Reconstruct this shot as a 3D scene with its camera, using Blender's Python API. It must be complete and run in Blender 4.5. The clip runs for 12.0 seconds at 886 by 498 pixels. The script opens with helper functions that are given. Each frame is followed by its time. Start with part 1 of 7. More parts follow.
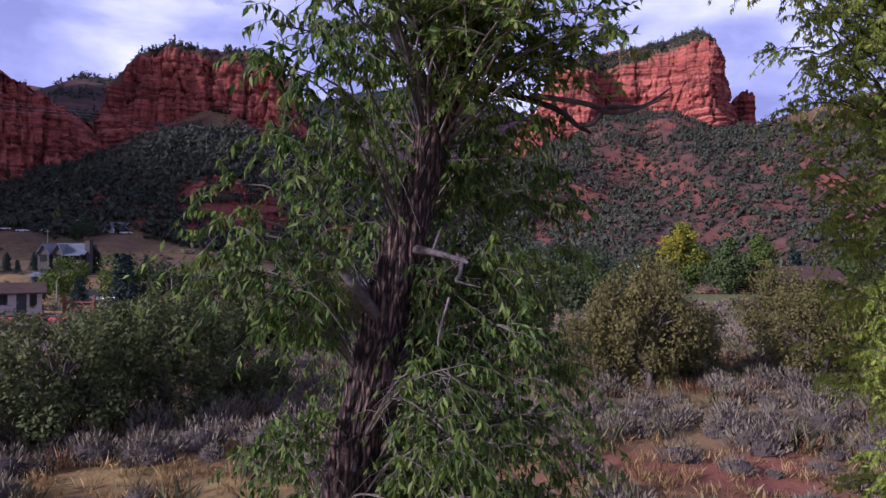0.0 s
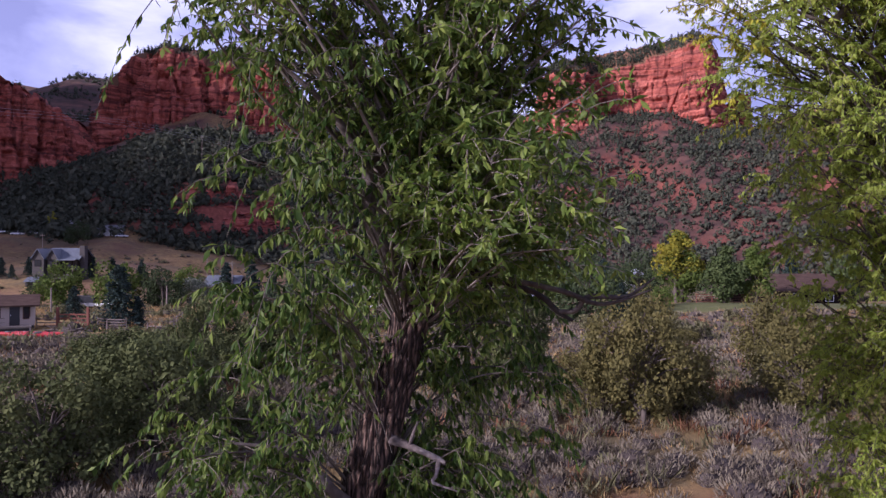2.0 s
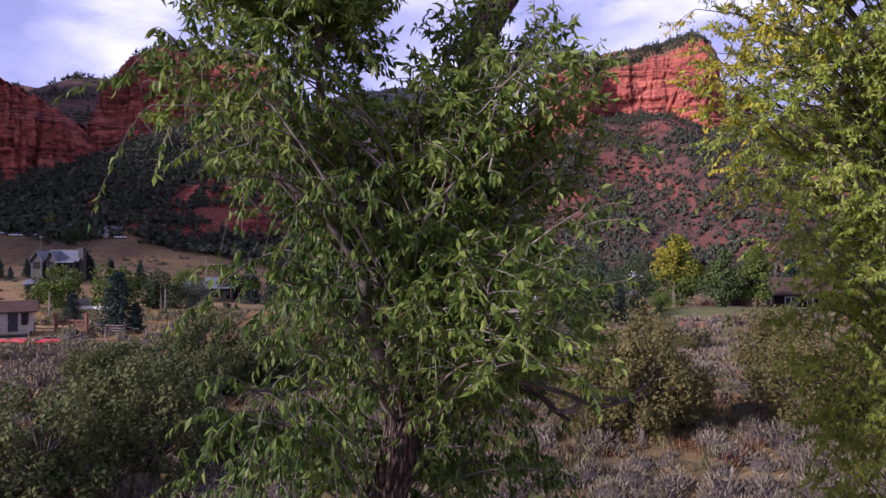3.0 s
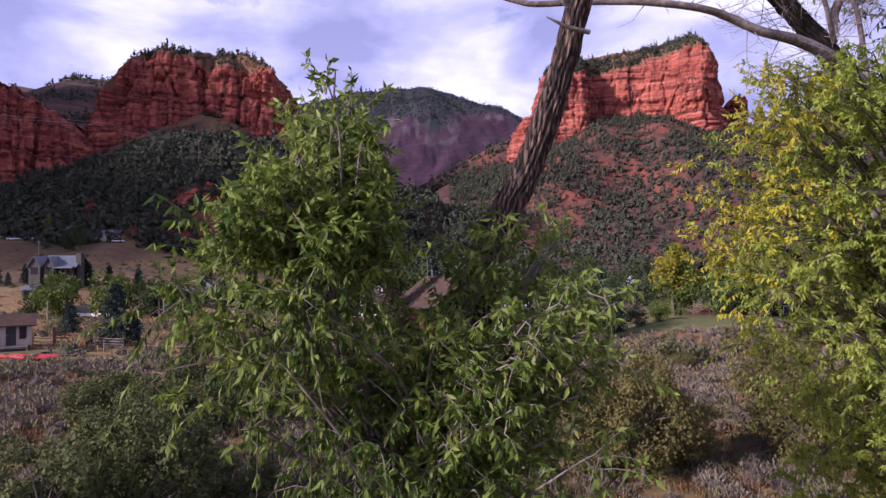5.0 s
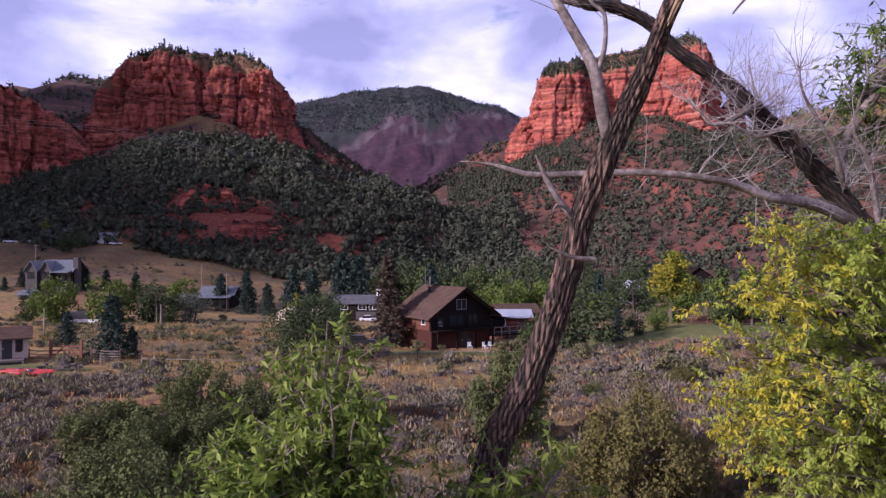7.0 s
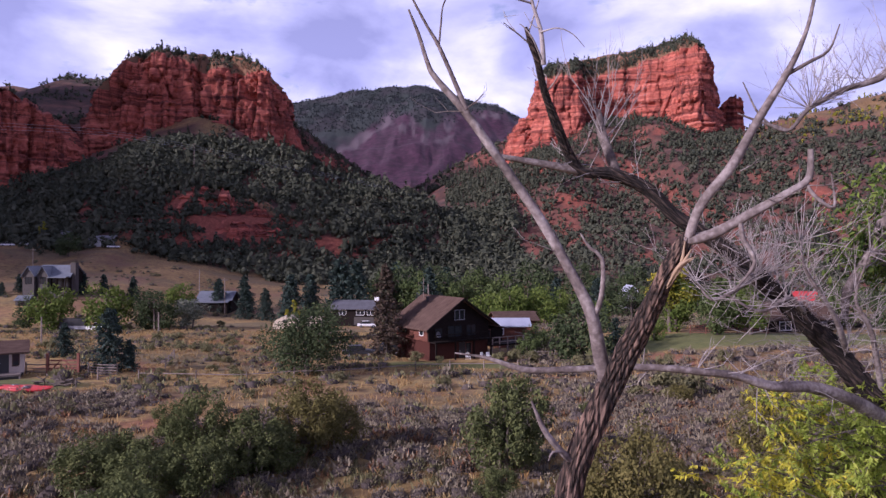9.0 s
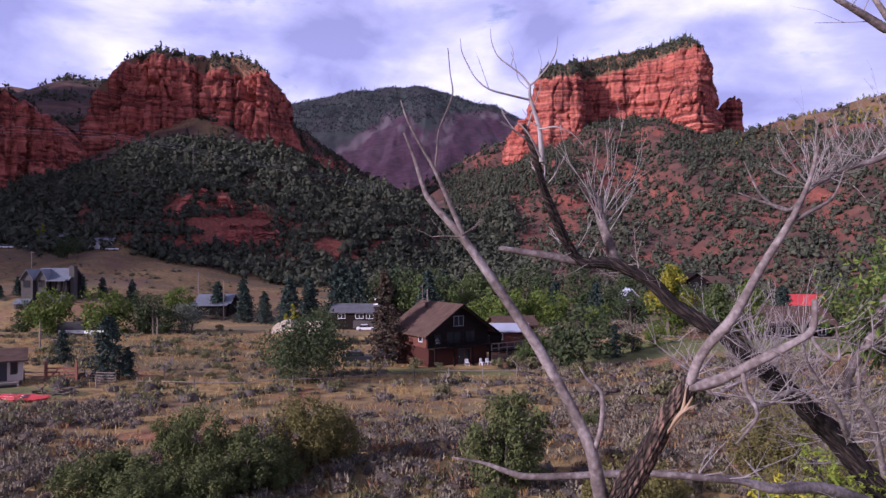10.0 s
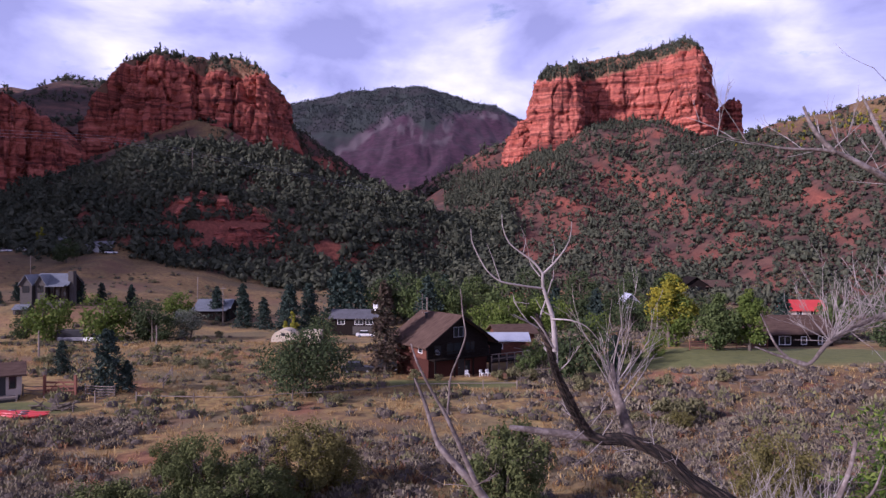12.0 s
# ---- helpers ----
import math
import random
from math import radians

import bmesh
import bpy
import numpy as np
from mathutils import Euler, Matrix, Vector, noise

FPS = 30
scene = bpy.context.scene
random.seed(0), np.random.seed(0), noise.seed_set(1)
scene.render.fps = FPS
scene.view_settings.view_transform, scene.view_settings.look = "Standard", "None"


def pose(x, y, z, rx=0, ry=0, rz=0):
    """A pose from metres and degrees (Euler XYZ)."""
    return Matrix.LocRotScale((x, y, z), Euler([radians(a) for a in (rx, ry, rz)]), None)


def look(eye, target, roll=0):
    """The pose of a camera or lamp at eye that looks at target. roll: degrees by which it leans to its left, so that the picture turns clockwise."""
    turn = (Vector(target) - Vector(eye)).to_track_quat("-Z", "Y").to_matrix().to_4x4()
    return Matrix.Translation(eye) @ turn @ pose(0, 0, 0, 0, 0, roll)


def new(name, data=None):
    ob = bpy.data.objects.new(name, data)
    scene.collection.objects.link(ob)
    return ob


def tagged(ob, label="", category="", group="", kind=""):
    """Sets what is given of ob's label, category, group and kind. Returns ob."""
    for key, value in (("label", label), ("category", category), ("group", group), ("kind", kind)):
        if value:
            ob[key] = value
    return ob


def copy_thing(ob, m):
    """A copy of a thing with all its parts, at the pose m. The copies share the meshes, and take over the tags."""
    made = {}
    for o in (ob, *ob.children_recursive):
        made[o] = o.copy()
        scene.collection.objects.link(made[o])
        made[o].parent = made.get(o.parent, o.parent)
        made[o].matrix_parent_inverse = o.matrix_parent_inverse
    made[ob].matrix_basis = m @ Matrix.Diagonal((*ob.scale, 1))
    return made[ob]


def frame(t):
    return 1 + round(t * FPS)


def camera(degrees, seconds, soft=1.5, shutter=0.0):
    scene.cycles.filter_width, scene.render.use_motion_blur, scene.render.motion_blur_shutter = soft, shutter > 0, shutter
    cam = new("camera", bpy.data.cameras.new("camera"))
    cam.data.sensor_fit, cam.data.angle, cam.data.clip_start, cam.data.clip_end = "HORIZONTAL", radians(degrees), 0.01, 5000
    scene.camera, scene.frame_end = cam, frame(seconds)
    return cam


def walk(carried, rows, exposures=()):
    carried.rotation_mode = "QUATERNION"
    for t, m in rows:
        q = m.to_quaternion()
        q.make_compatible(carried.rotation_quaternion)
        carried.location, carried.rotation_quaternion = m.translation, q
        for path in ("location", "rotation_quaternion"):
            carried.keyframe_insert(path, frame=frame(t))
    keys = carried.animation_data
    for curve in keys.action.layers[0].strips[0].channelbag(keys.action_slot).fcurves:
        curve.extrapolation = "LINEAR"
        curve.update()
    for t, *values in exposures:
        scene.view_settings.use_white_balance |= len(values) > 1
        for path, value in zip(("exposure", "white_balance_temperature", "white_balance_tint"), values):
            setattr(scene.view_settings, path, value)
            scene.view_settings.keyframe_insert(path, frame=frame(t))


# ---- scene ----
cam = camera(66, 12.0, 1.45)
walk(cam, [
    (0, look((0.001, -0.130, 5.674), (-0.0487, 99.8664, 6.5670), 0.057)),
    (0.5, look((0.012, -0.097, 5.994), (0.0965, 99.8998, 6.8043), 0.054)),
    (1, look((0.036, -0.080, 6.320), (0.2263, 99.9165, 7.1212), 0.058)),
    (1.5, look((0.088, -0.038, 6.642), (0.4254, 99.9574, 7.5108), 0.044)),
    (2, look((0.135, 0.011, 6.978), (0.5753, 100.0069, 7.8250), 0.043)),
    (2.5, look((0.161, 0.054, 7.315), (0.6738, 100.0489, 8.1438), 0.046)),
    (3, look((0.151, 0.052, 7.651), (0.7399, 100.0472, 8.4137), 0.030)),
    (3.5, look((0.116, 0.055, 7.992), (0.7960, 100.0499, 8.7993), 0.013)),
    (5.5, look((0.048, 0.092, 9.380), (0.9865, 100.0849, 10.1529), 0.037)),
    (6, look((0.039, 0.145, 9.736), (1.0771, 100.1371, 10.4581), 0.023)),
    (6.5, look((0.041, 0.207, 10.097), (1.1356, 100.1990, 10.7178), -0.021)),
    (7, look((0.059, 0.267, 10.458), (1.2095, 100.2588, 11.0323), -0.011)),
    (9, look((0.095, 0.383, 11.979), (1.4970, 100.3727, 12.3964), -0.048)),
    (9.5, look((0.107, 0.422, 12.378), (1.5901, 100.4096, 12.8318), -0.052)),
    (10, look((0.115, 0.462, 12.767), (1.6382, 100.4497, 13.2034), -0.054)),
    (10.5, look((0.114, 0.494, 13.139), (1.6963, 100.4808, 13.6116), -0.042)),
    (11, look((0.092, 0.551, 13.512), (1.6733, 100.5373, 13.9869), -0.058)),
    (11.5, look((0.073, 0.650, 13.886), (1.6860, 100.6363, 14.3169), -0.078)),
    (12, look((0.043, 0.663, 14.240), (1.6592, 100.6496, 14.6174), -0.045)),
], [(0.0, 0.03, 5090, 30), (2.5, 0.22, 5330, 30), (5.5, 0.29, 5560, 29), (9.0, 0.22, 5430, 32), (12.0, 0.20, 5390, 33)])

# ---- light: low sun from behind and to one side, broken cloud ----
SUN_EL, SUN_X, SUN_Y = 22.0, -0.86, -0.51
sun = new("sun", bpy.data.lights.new("sun", "SUN"))
sun.data.energy, sun.data.angle, sun.data.color = 5.0, radians(4.0), (1.0, 0.86, 0.73)
sun.matrix_world = look((SUN_X * 100, SUN_Y * 100, 100 * math.tan(radians(SUN_EL))), (0, 0, 0))

world = bpy.data.worlds.new("sky")
scene.world = world
world.use_nodes = True
wn, wl = world.node_tree.nodes, world.node_tree.links
wn.clear()


def wnode(kind, **values):
    n = wn.new(kind)
    for k, v in values.items():
        n.inputs[k.replace("_", " ")].default_value = v
    return n


sky = wn.new("ShaderNodeTexSky")
sky.sky_type, sky.sun_disc = "NISHITA", False
sky.sun_elevation, sky.sun_rotation = radians(SUN_EL), math.atan2(SUN_X, SUN_Y)
sky_dim = wn.new("ShaderNodeVectorMath")
sky_dim.operation = "SCALE"
sky_dim.inputs["Scale"].default_value = 0.1
wl.new(sky.outputs[0], sky_dim.inputs[0])
coord = wn.new("ShaderNodeTexCoord")
stretch = wn.new("ShaderNodeMapping")
stretch.inputs["Scale"].default_value = (1.0, 1.0, 2.2)
stretch.inputs["Location"].default_value = (0.31, 0.0, 0.18)
wl.new(coord.outputs["Generated"], stretch.inputs["Vector"])
big = wnode("ShaderNodeTexNoise", Scale=4.2, Detail=7.0, Roughness=0.52, Distortion=0.25)
small = wnode("ShaderNodeTexNoise", Scale=9.0, Detail=8.0, Roughness=0.6, Distortion=0.4)
wl.new(stretch.outputs[0], big.inputs["Vector"])
wl.new(stretch.outputs[0], small.inputs["Vector"])
tone = wn.new("ShaderNodeValToRGB")
tone.color_ramp.elements[0].position, tone.color_ramp.elements[0].color = 0.36, (0.36, 0.36, 0.55, 1)
tone.color_ramp.elements[1].position, tone.color_ramp.elements[1].color = 0.66, (0.98, 0.93, 1.0, 1)
mid = tone.color_ramp.elements.new(0.5)
mid.color = (0.56, 0.55, 0.75, 1)
# banks of bright and of thicker cloud: direction, half width, how much lighter or darker
billow = big.outputs[0]
for u, w, size, gain in ((-0.43, 0.335, 0.15, 0.15), (-0.26, 0.35, 0.11, 0.12), (0.08, 0.245, 0.15, 0.09), (0.33, 0.325, 0.14, 0.04), (0.56, 0.32, 0.10, 0.09),
                         (-0.60, 0.31, 0.14, -0.11), (-0.11, 0.31, 0.13, -0.13), (0.17, 0.33, 0.10, -0.07), (0.60, 0.40, 0.08, -0.06)):
    way = Vector((u, 1, w)).normalized()
    away = wn.new("ShaderNodeVectorMath")
    away.operation = "DISTANCE"
    away.inputs[1].default_value = way
    wl.new(coord.outputs["Generated"], away.inputs[0])
    ease = wn.new("ShaderNodeMapRange")
    ease.interpolation_type = "SMOOTHSTEP"
    for key, v in (("From Min", 0.0), ("From Max", size), ("To Min", gain), ("To Max", 0.0)):
        ease.inputs[key].default_value = v
    wl.new(away.outputs["Value"], ease.inputs["Value"])
    more = wn.new("ShaderNodeMath")
    wl.new(billow, more.inputs[0])
    wl.new(ease.outputs[0], more.inputs[1])
    billow = more.outputs[0]
wl.new(billow, tone.inputs[0])
cover = wn.new("ShaderNodeValToRGB")
cover.color_ramp.elements[0].position, cover.color_ramp.elements[1].position = 0.22, 0.4
wl.new(small.outputs[0], cover.inputs[0])
mixed = wn.new("ShaderNodeMix")
mixed.data_type = "RGBA"
wl.new(cover.outputs[0], mixed.inputs["Factor"])
wl.new(sky_dim.outputs[0], mixed.inputs["A"])
wl.new(tone.outputs[0], mixed.inputs["B"])
back = wn.new("ShaderNodeBackground")
back.inputs["Strength"].default_value = 1.0
# sky dimmed overhead, mostly out of view: added to weaken the fill light
split = wn.new("ShaderNodeSeparateXYZ")
wl.new(coord.outputs["Generated"], split.inputs[0])
high = wn.new("ShaderNodeMapRange")
for key, v in (("From Min", 0.28), ("From Max", 0.75), ("To Min", 1.0), ("To Max", 0.34)):
    high.inputs[key].default_value = v
wl.new(split.outputs["Z"], high.inputs["Value"])
dimmed = wn.new("ShaderNodeVectorMath")
dimmed.operation = "SCALE"
wl.new(mixed.outputs["Result"], dimmed.inputs[0])
wl.new(high.outputs[0], dimmed.inputs["Scale"])
wl.new(dimmed.outputs[0], back.inputs["Color"])
out = wn.new("ShaderNodeOutputWorld")
wl.new(back.outputs[0], out.inputs[0])

# ---- materials ----
def material(name, base, rough=0.85, spread=(), scale=3.0, fine=25.0, bump=0.3, island=0.0, leaf=0.0, metal=0.0, stretch=(1, 1, 1), bump_size=0.02, objrand=0.0):
    """A surface with two scales of noise between base and the colours of spread."""
    m = bpy.data.materials.new(name)
    m.use_nodes = True
    n, l = m.node_tree.nodes, m.node_tree.links
    b = n["Principled BSDF"]
    b.inputs["Roughness"].default_value, b.inputs["Metallic"].default_value = rough, metal
    tc, mp = n.new("ShaderNodeTexCoord"), n.new("ShaderNodeMapping")
    mp.inputs["Scale"].default_value = stretch
    l.new(tc.outputs["Object"], mp.inputs[0])
    colours = [base, *spread]
    a, c = n.new("ShaderNodeTexNoise"), n.new("ShaderNodeTexNoise")
    a.inputs["Scale"].default_value, a.inputs["Detail"].default_value = scale, 5
    c.inputs["Scale"].default_value, c.inputs["Detail"].default_value = fine, 4
    for t in (a, c):
        l.new(mp.outputs[0], t.inputs["Vector"])
    add = n.new("ShaderNodeMath")
    add.operation = "MULTIPLY_ADD"
    add.inputs[1].default_value = 0.45
    l.new(c.outputs[0], add.inputs[0])
    last = n.new("ShaderNodeMath")
    last.operation = "MULTIPLY_ADD"
    last.inputs[1].default_value = 0.62
    l.new(a.outputs[0], last.inputs[0])
    l.new(add.outputs[0], last.inputs[2])
    add.inputs[2].default_value = 0.0
    fac = last.outputs[0]
    if island or objrand:
        if island:
            src = n.new("ShaderNodeNewGeometry").outputs["Random Per Island"]
        else:
            src = n.new("ShaderNodeObjectInfo").outputs["Random"]
        off = n.new("ShaderNodeMath")
        off.operation = "MULTIPLY_ADD"
        off.inputs[1].default_value = island or objrand
        l.new(src, off.inputs[0])
        sub = n.new("ShaderNodeMath")
        sub.operation = "ADD"
        sub.inputs[1].default_value = -0.5 * (island or objrand)
        l.new(fac, sub.inputs[0])
        l.new(sub.outputs[0], off.inputs[2])
        fac = off.outputs[0]
    ramp = n.new("ShaderNodeValToRGB")
    el = ramp.color_ramp.elements
    spots = [0.32 + 0.42 * i / max(1, len(colours) - 1) for i in range(len(colours))]
    el[0].position, el[0].color = spots[0], (*colours[0], 1)
    el[1].position, el[1].color = spots[-1] if len(colours) > 1 else 1.0, (*colours[-1], 1)
    for s, k in list(zip(spots, colours))[1:-1]:
        el.new(s).color = (*k, 1)
    l.new(fac, ramp.inputs[0])
    l.new(ramp.outputs[0], b.inputs["Base Color"])
    if bump:
        bp = n.new("ShaderNodeBump")
        bp.inputs["Strength"].default_value, bp.inputs["Distance"].default_value = bump, bump_size
        l.new(c.outputs[0], bp.inputs["Height"])
        l.new(bp.outputs[0], b.inputs["Normal"])
    if leaf:
        b.inputs["Specular IOR Level"].default_value = 0.2
        tr, mx = n.new("ShaderNodeBsdfTranslucent"), n.new("ShaderNodeMixShader")
        mx.inputs[0].default_value = leaf
        l.new(ramp.outputs[0], tr.inputs[0])
        l.new(b.outputs[0], mx.inputs[1])
        l.new(tr.outputs[0], mx.inputs[2])
        l.new(mx.outputs[0], n["Material Output"].inputs[0])
    return m


def ramp_node(n, stops):
    r = n.new("ShaderNodeValToRGB")
    el = r.color_ramp.elements
    el[0].position, el[0].color = stops[0][0], (*stops[0][1], 1)
    el[1].position, el[1].color = stops[-1][0], (*stops[-1][1], 1)
    for p, k in stops[1:-1]:
        el.new(p).color = (*k, 1)
    return r


def noise_node(n, l, vector, scale, detail=5.0, stretch=None, rough=0.55):
    t = n.new("ShaderNodeTexNoise")
    t.inputs["Scale"].default_value, t.inputs["Detail"].default_value, t.inputs["Roughness"].default_value = scale, detail, rough
    if stretch:
        mp = n.new("ShaderNodeMapping")
        mp.inputs["Scale"].default_value = stretch
        l.new(vector, mp.inputs[0])
        vector = mp.outputs[0]
    l.new(vector, t.inputs["Vector"])
    return t.outputs[0]


def mix_node(n, l, fac, a, b, mode="MIX"):
    m = n.new("ShaderNodeMix")
    m.data_type, m.blend_type = "RGBA", mode
    for name, v in (("Factor", fac), ("A", a), ("B", b)):
        if isinstance(v, bpy.types.NodeSocket):
            l.new(v, m.inputs[name])
        elif name == "Factor":
            m.inputs[name].default_value = v
        else:
            m.inputs[name].default_value = (*v, 1)
    return m.outputs["Result"]


def sandstone():
    """Red sandstone: level beds, upright dark streaks, pale scars."""
    m = bpy.data.materials.new("red_sandstone")
    m.use_nodes = True
    n, l = m.node_tree.nodes, m.node_tree.links
    b = n["Principled BSDF"]
    b.inputs["Roughness"].default_value = 0.95
    v = n.new("ShaderNodeTexCoord").outputs["Object"]
    beds = noise_node(n, l, v, 1.0, 4, (0.03, 0.03, 0.24))
    thin = noise_node(n, l, v, 1.0, 4, (0.018, 0.018, 0.42))
    streak = noise_node(n, l, v, 1.0, 5, (0.22, 0.22, 0.022))
    grain = noise_node(n, l, v, 0.7, 6)
    base = ramp_node(n, [(0.36, (0.23, 0.056, 0.042)), (0.46, (0.44, 0.122, 0.080)), (0.53, (0.32, 0.082, 0.056)), (0.64, (0.52, 0.168, 0.115))])
    l.new(beds, base.inputs[0])
    dark = ramp_node(n, [(0.40, (0.30, 0.27, 0.30)), (0.47, (1, 1, 1))])
    l.new(streak, dark.inputs[0])
    lines = ramp_node(n, [(0.41, (0.42, 0.38, 0.40)), (0.47, (1, 1, 1)), (0.7, (1.12, 1.08, 1.04))])
    l.new(thin, lines.inputs[0])
    pale = ramp_node(n, [(0.35, (0.62, 0.58, 0.6)), (0.5, (1.0, 1.0, 1.0)), (0.65, (1.3, 1.28, 1.26))])
    l.new(grain, pale.inputs[0])
    c = mix_node(n, l, 0.75, base.outputs[0], dark.outputs[0], "MULTIPLY")
    c = mix_node(n, l, 0.85, c, lines.outputs[0], "MULTIPLY")
    c = mix_node(n, l, 0.45, c, pale.outputs[0], "MULTIPLY")
    l.new(c, b.inputs["Base Color"])
    bp = n.new("ShaderNodeBump")
    bp.inputs["Strength"].default_value, bp.inputs["Distance"].default_value = 0.8, 0.8
    crack = n.new("ShaderNodeTexVoronoi")
    crack.feature = "DISTANCE_TO_EDGE"
    crack.inputs["Scale"].default_value = 1.0
    cm = n.new("ShaderNodeMapping")
    cm.inputs["Scale"].default_value = (0.42, 0.42, 0.3)
    l.new(v, cm.inputs[0])
    wob = mix_node(n, l, 0.12, cm.outputs[0], grain, "ADD")
    l.new(wob, crack.inputs["Vector"])
    seam = ramp_node(n, [(0.0, (0.35, 0.3, 0.32)), (0.07, (1, 1, 1))])
    l.new(crack.outputs["Distance"], seam.inputs[0])
    c = mix_node(n, l, 0.15, c, seam.outputs[0], "MULTIPLY")
    l.new(c, b.inputs["Base Color"])
    hs = n.new("ShaderNodeMath")
    hs.operation = "ADD"
    l.new(grain, hs.inputs[0])
    l.new(thin, hs.inputs[1])
    l.new(hs.outputs[0], bp.inputs["Height"])
    l.new(bp.outputs[0], b.inputs["Normal"])
    return m


def ground_material():
    """Dry meadow, red earth, mown lawn and wooded slope, told apart by the sheet's cover layers."""
    m = bpy.data.materials.new("ground_cover")
    m.use_nodes = True
    n, l = m.node_tree.nodes, m.node_tree.links
    b = n["Principled BSDF"]
    b.inputs["Roughness"].default_value = 0.95
    v = n.new("ShaderNodeTexCoord").outputs["Object"]
    wide = noise_node(n, l, v, 0.09, 6)
    near = noise_node(n, l, v, 0.8, 6)
    fine = noise_node(n, l, v, 9.0, 5)
    cov = n.new("ShaderNodeVertexColor")
    cov.layer_name = "cover"
    sep = n.new("ShaderNodeSeparateColor")
    l.new(cov.outputs[0], sep.inputs[0])
    two = n.new("ShaderNodeVertexColor")
    two.layer_name = "height_belt"
    sep2 = n.new("ShaderNodeSeparateColor")
    l.new(two.outputs[0], sep2.inputs[0])
    grass = ramp_node(n, [(0.32, (0.15, 0.095, 0.044)), (0.45, (0.29, 0.19, 0.07)), (0.58, (0.41, 0.295, 0.105)), (0.7, (0.22, 0.185, 0.075))])
    l.new(near, grass.inputs[0])
    tint = ramp_node(n, [(0.35, (0.7, 0.62, 0.58)), (0.65, (1.1, 1.08, 1.0))])
    l.new(wide, tint.inputs[0])
    c = mix_node(n, l, 0.8, grass.outputs[0], tint.outputs[0], "MULTIPLY")
    drift = noise_node(n, l, v, 0.035, 5, (1, 1.8, 1))
    green_drift = ramp_node(n, [(0.46, (0, 0, 0)), (0.60, (0.75, 0.75, 0.75))])
    l.new(drift, green_drift.inputs[0])
    c = mix_node(n, l, green_drift.outputs[0], c, (0.135, 0.115, 0.062))
    rust = noise_node(n, l, v, 0.06, 5)
    rust_drift = ramp_node(n, [(0.52, (0, 0, 0)), (0.66, (0.7, 0.7, 0.7))])
    l.new(rust, rust_drift.inputs[0])
    c = mix_node(n, l, rust_drift.outputs[0], c, (0.21, 0.105, 0.062))
    soil = ramp_node(n, [(0.3, (0.15, 0.040, 0.026)), (0.5, (0.25, 0.070, 0.044)), (0.7, (0.33, 0.108, 0.068))])
    l.new(near, soil.inputs[0])
    lawn = ramp_node(n, [(0.3, (0.095, 0.11, 0.028)), (0.7, (0.17, 0.175, 0.05))])
    l.new(near, lawn.inputs[0])
    wood = ramp_node(n, [(0.35, (0.05, 0.030, 0.024)), (0.5, (0.095, 0.045, 0.034)), (0.65, (0.15, 0.072, 0.052))])
    l.new(wide, wood.inputs[0])
    c = mix_node(n, l, sep.outputs["Blue"], c, wood.outputs[0])
    c = mix_node(n, l, sep.outputs["Red"], c, soil.outputs[0])
    c = mix_node(n, l, sep.outputs["Green"], c, lawn.outputs[0])
    # haze tint and cloud shade are painted into these distant slope colours
    far_hazy_wood = ramp_node(n, [(0.35, (0.014, 0.021, 0.023)), (0.6, (0.028, 0.036, 0.034))])
    l.new(near, far_hazy_wood.inputs[0])
    far_hazy_red = ramp_node(n, [(0.35, (0.023, 0.007, 0.019)), (0.5, (0.040, 0.011, 0.030)), (0.62, (0.056, 0.019, 0.042))])
    l.new(wide, far_hazy_red.inputs[0])
    c = mix_node(n, l, sep2.outputs["Red"], c, far_hazy_red.outputs[0])
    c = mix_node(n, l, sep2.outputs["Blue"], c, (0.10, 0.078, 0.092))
    c = mix_node(n, l, sep2.outputs["Green"], c, far_hazy_wood.outputs[0])
    shade = ramp_node(n, [(0.3, (0.72, 0.7, 0.68)), (0.7, (1.12, 1.1, 1.1))])
    l.new(fine, shade.inputs[0])
    c = mix_node(n, l, 0.7, c, shade.outputs[0], "MULTIPLY")
    l.new(c, b.inputs["Base Color"])
    bp = n.new("ShaderNodeBump")
    bp.inputs["Strength"].default_value, bp.inputs["Distance"].default_value = 0.6, 0.08
    l.new(fine, bp.inputs["Height"])
    l.new(bp.outputs[0], b.inputs["Normal"])
    return m


SANDSTONE = sandstone()
GROUND = ground_material()
MESA_TOP = material("mesa_top_soil", (0.15, 0.06, 0.036), 0.95, [(0.22, 0.11, 0.06), (0.10, 0.09, 0.05)], 0.15, 1.5, 0.5, bump_size=0.2)
FOREST = material("juniper_forest_foliage", (0.044, 0.052, 0.037), 0.95, [(0.072, 0.080, 0.054), (0.102, 0.106, 0.070)], 0.05, 0.9, 0, island=0.35, leaf=0.1)
# darker foliage copy for the far top: blue haze and cloud shade in its colour
HAZY_FOREST = material("hazy_distant_fir_foliage", (0.018, 0.025, 0.028), 0.95, [(0.028, 0.037, 0.040), (0.042, 0.050, 0.050)], 0.01, 0.2, 0, island=0.4, leaf=0.1)
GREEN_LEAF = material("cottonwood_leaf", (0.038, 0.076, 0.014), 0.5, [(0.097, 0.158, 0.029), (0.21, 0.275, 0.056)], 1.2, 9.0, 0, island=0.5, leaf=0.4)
YELLOW_LEAF = material("autumn_cottonwood_leaf", (0.43, 0.42, 0.045), 0.45, [(0.56, 0.52, 0.05), (0.66, 0.57, 0.055)], 1.2, 6.0, 0, island=0.35, leaf=0.42)


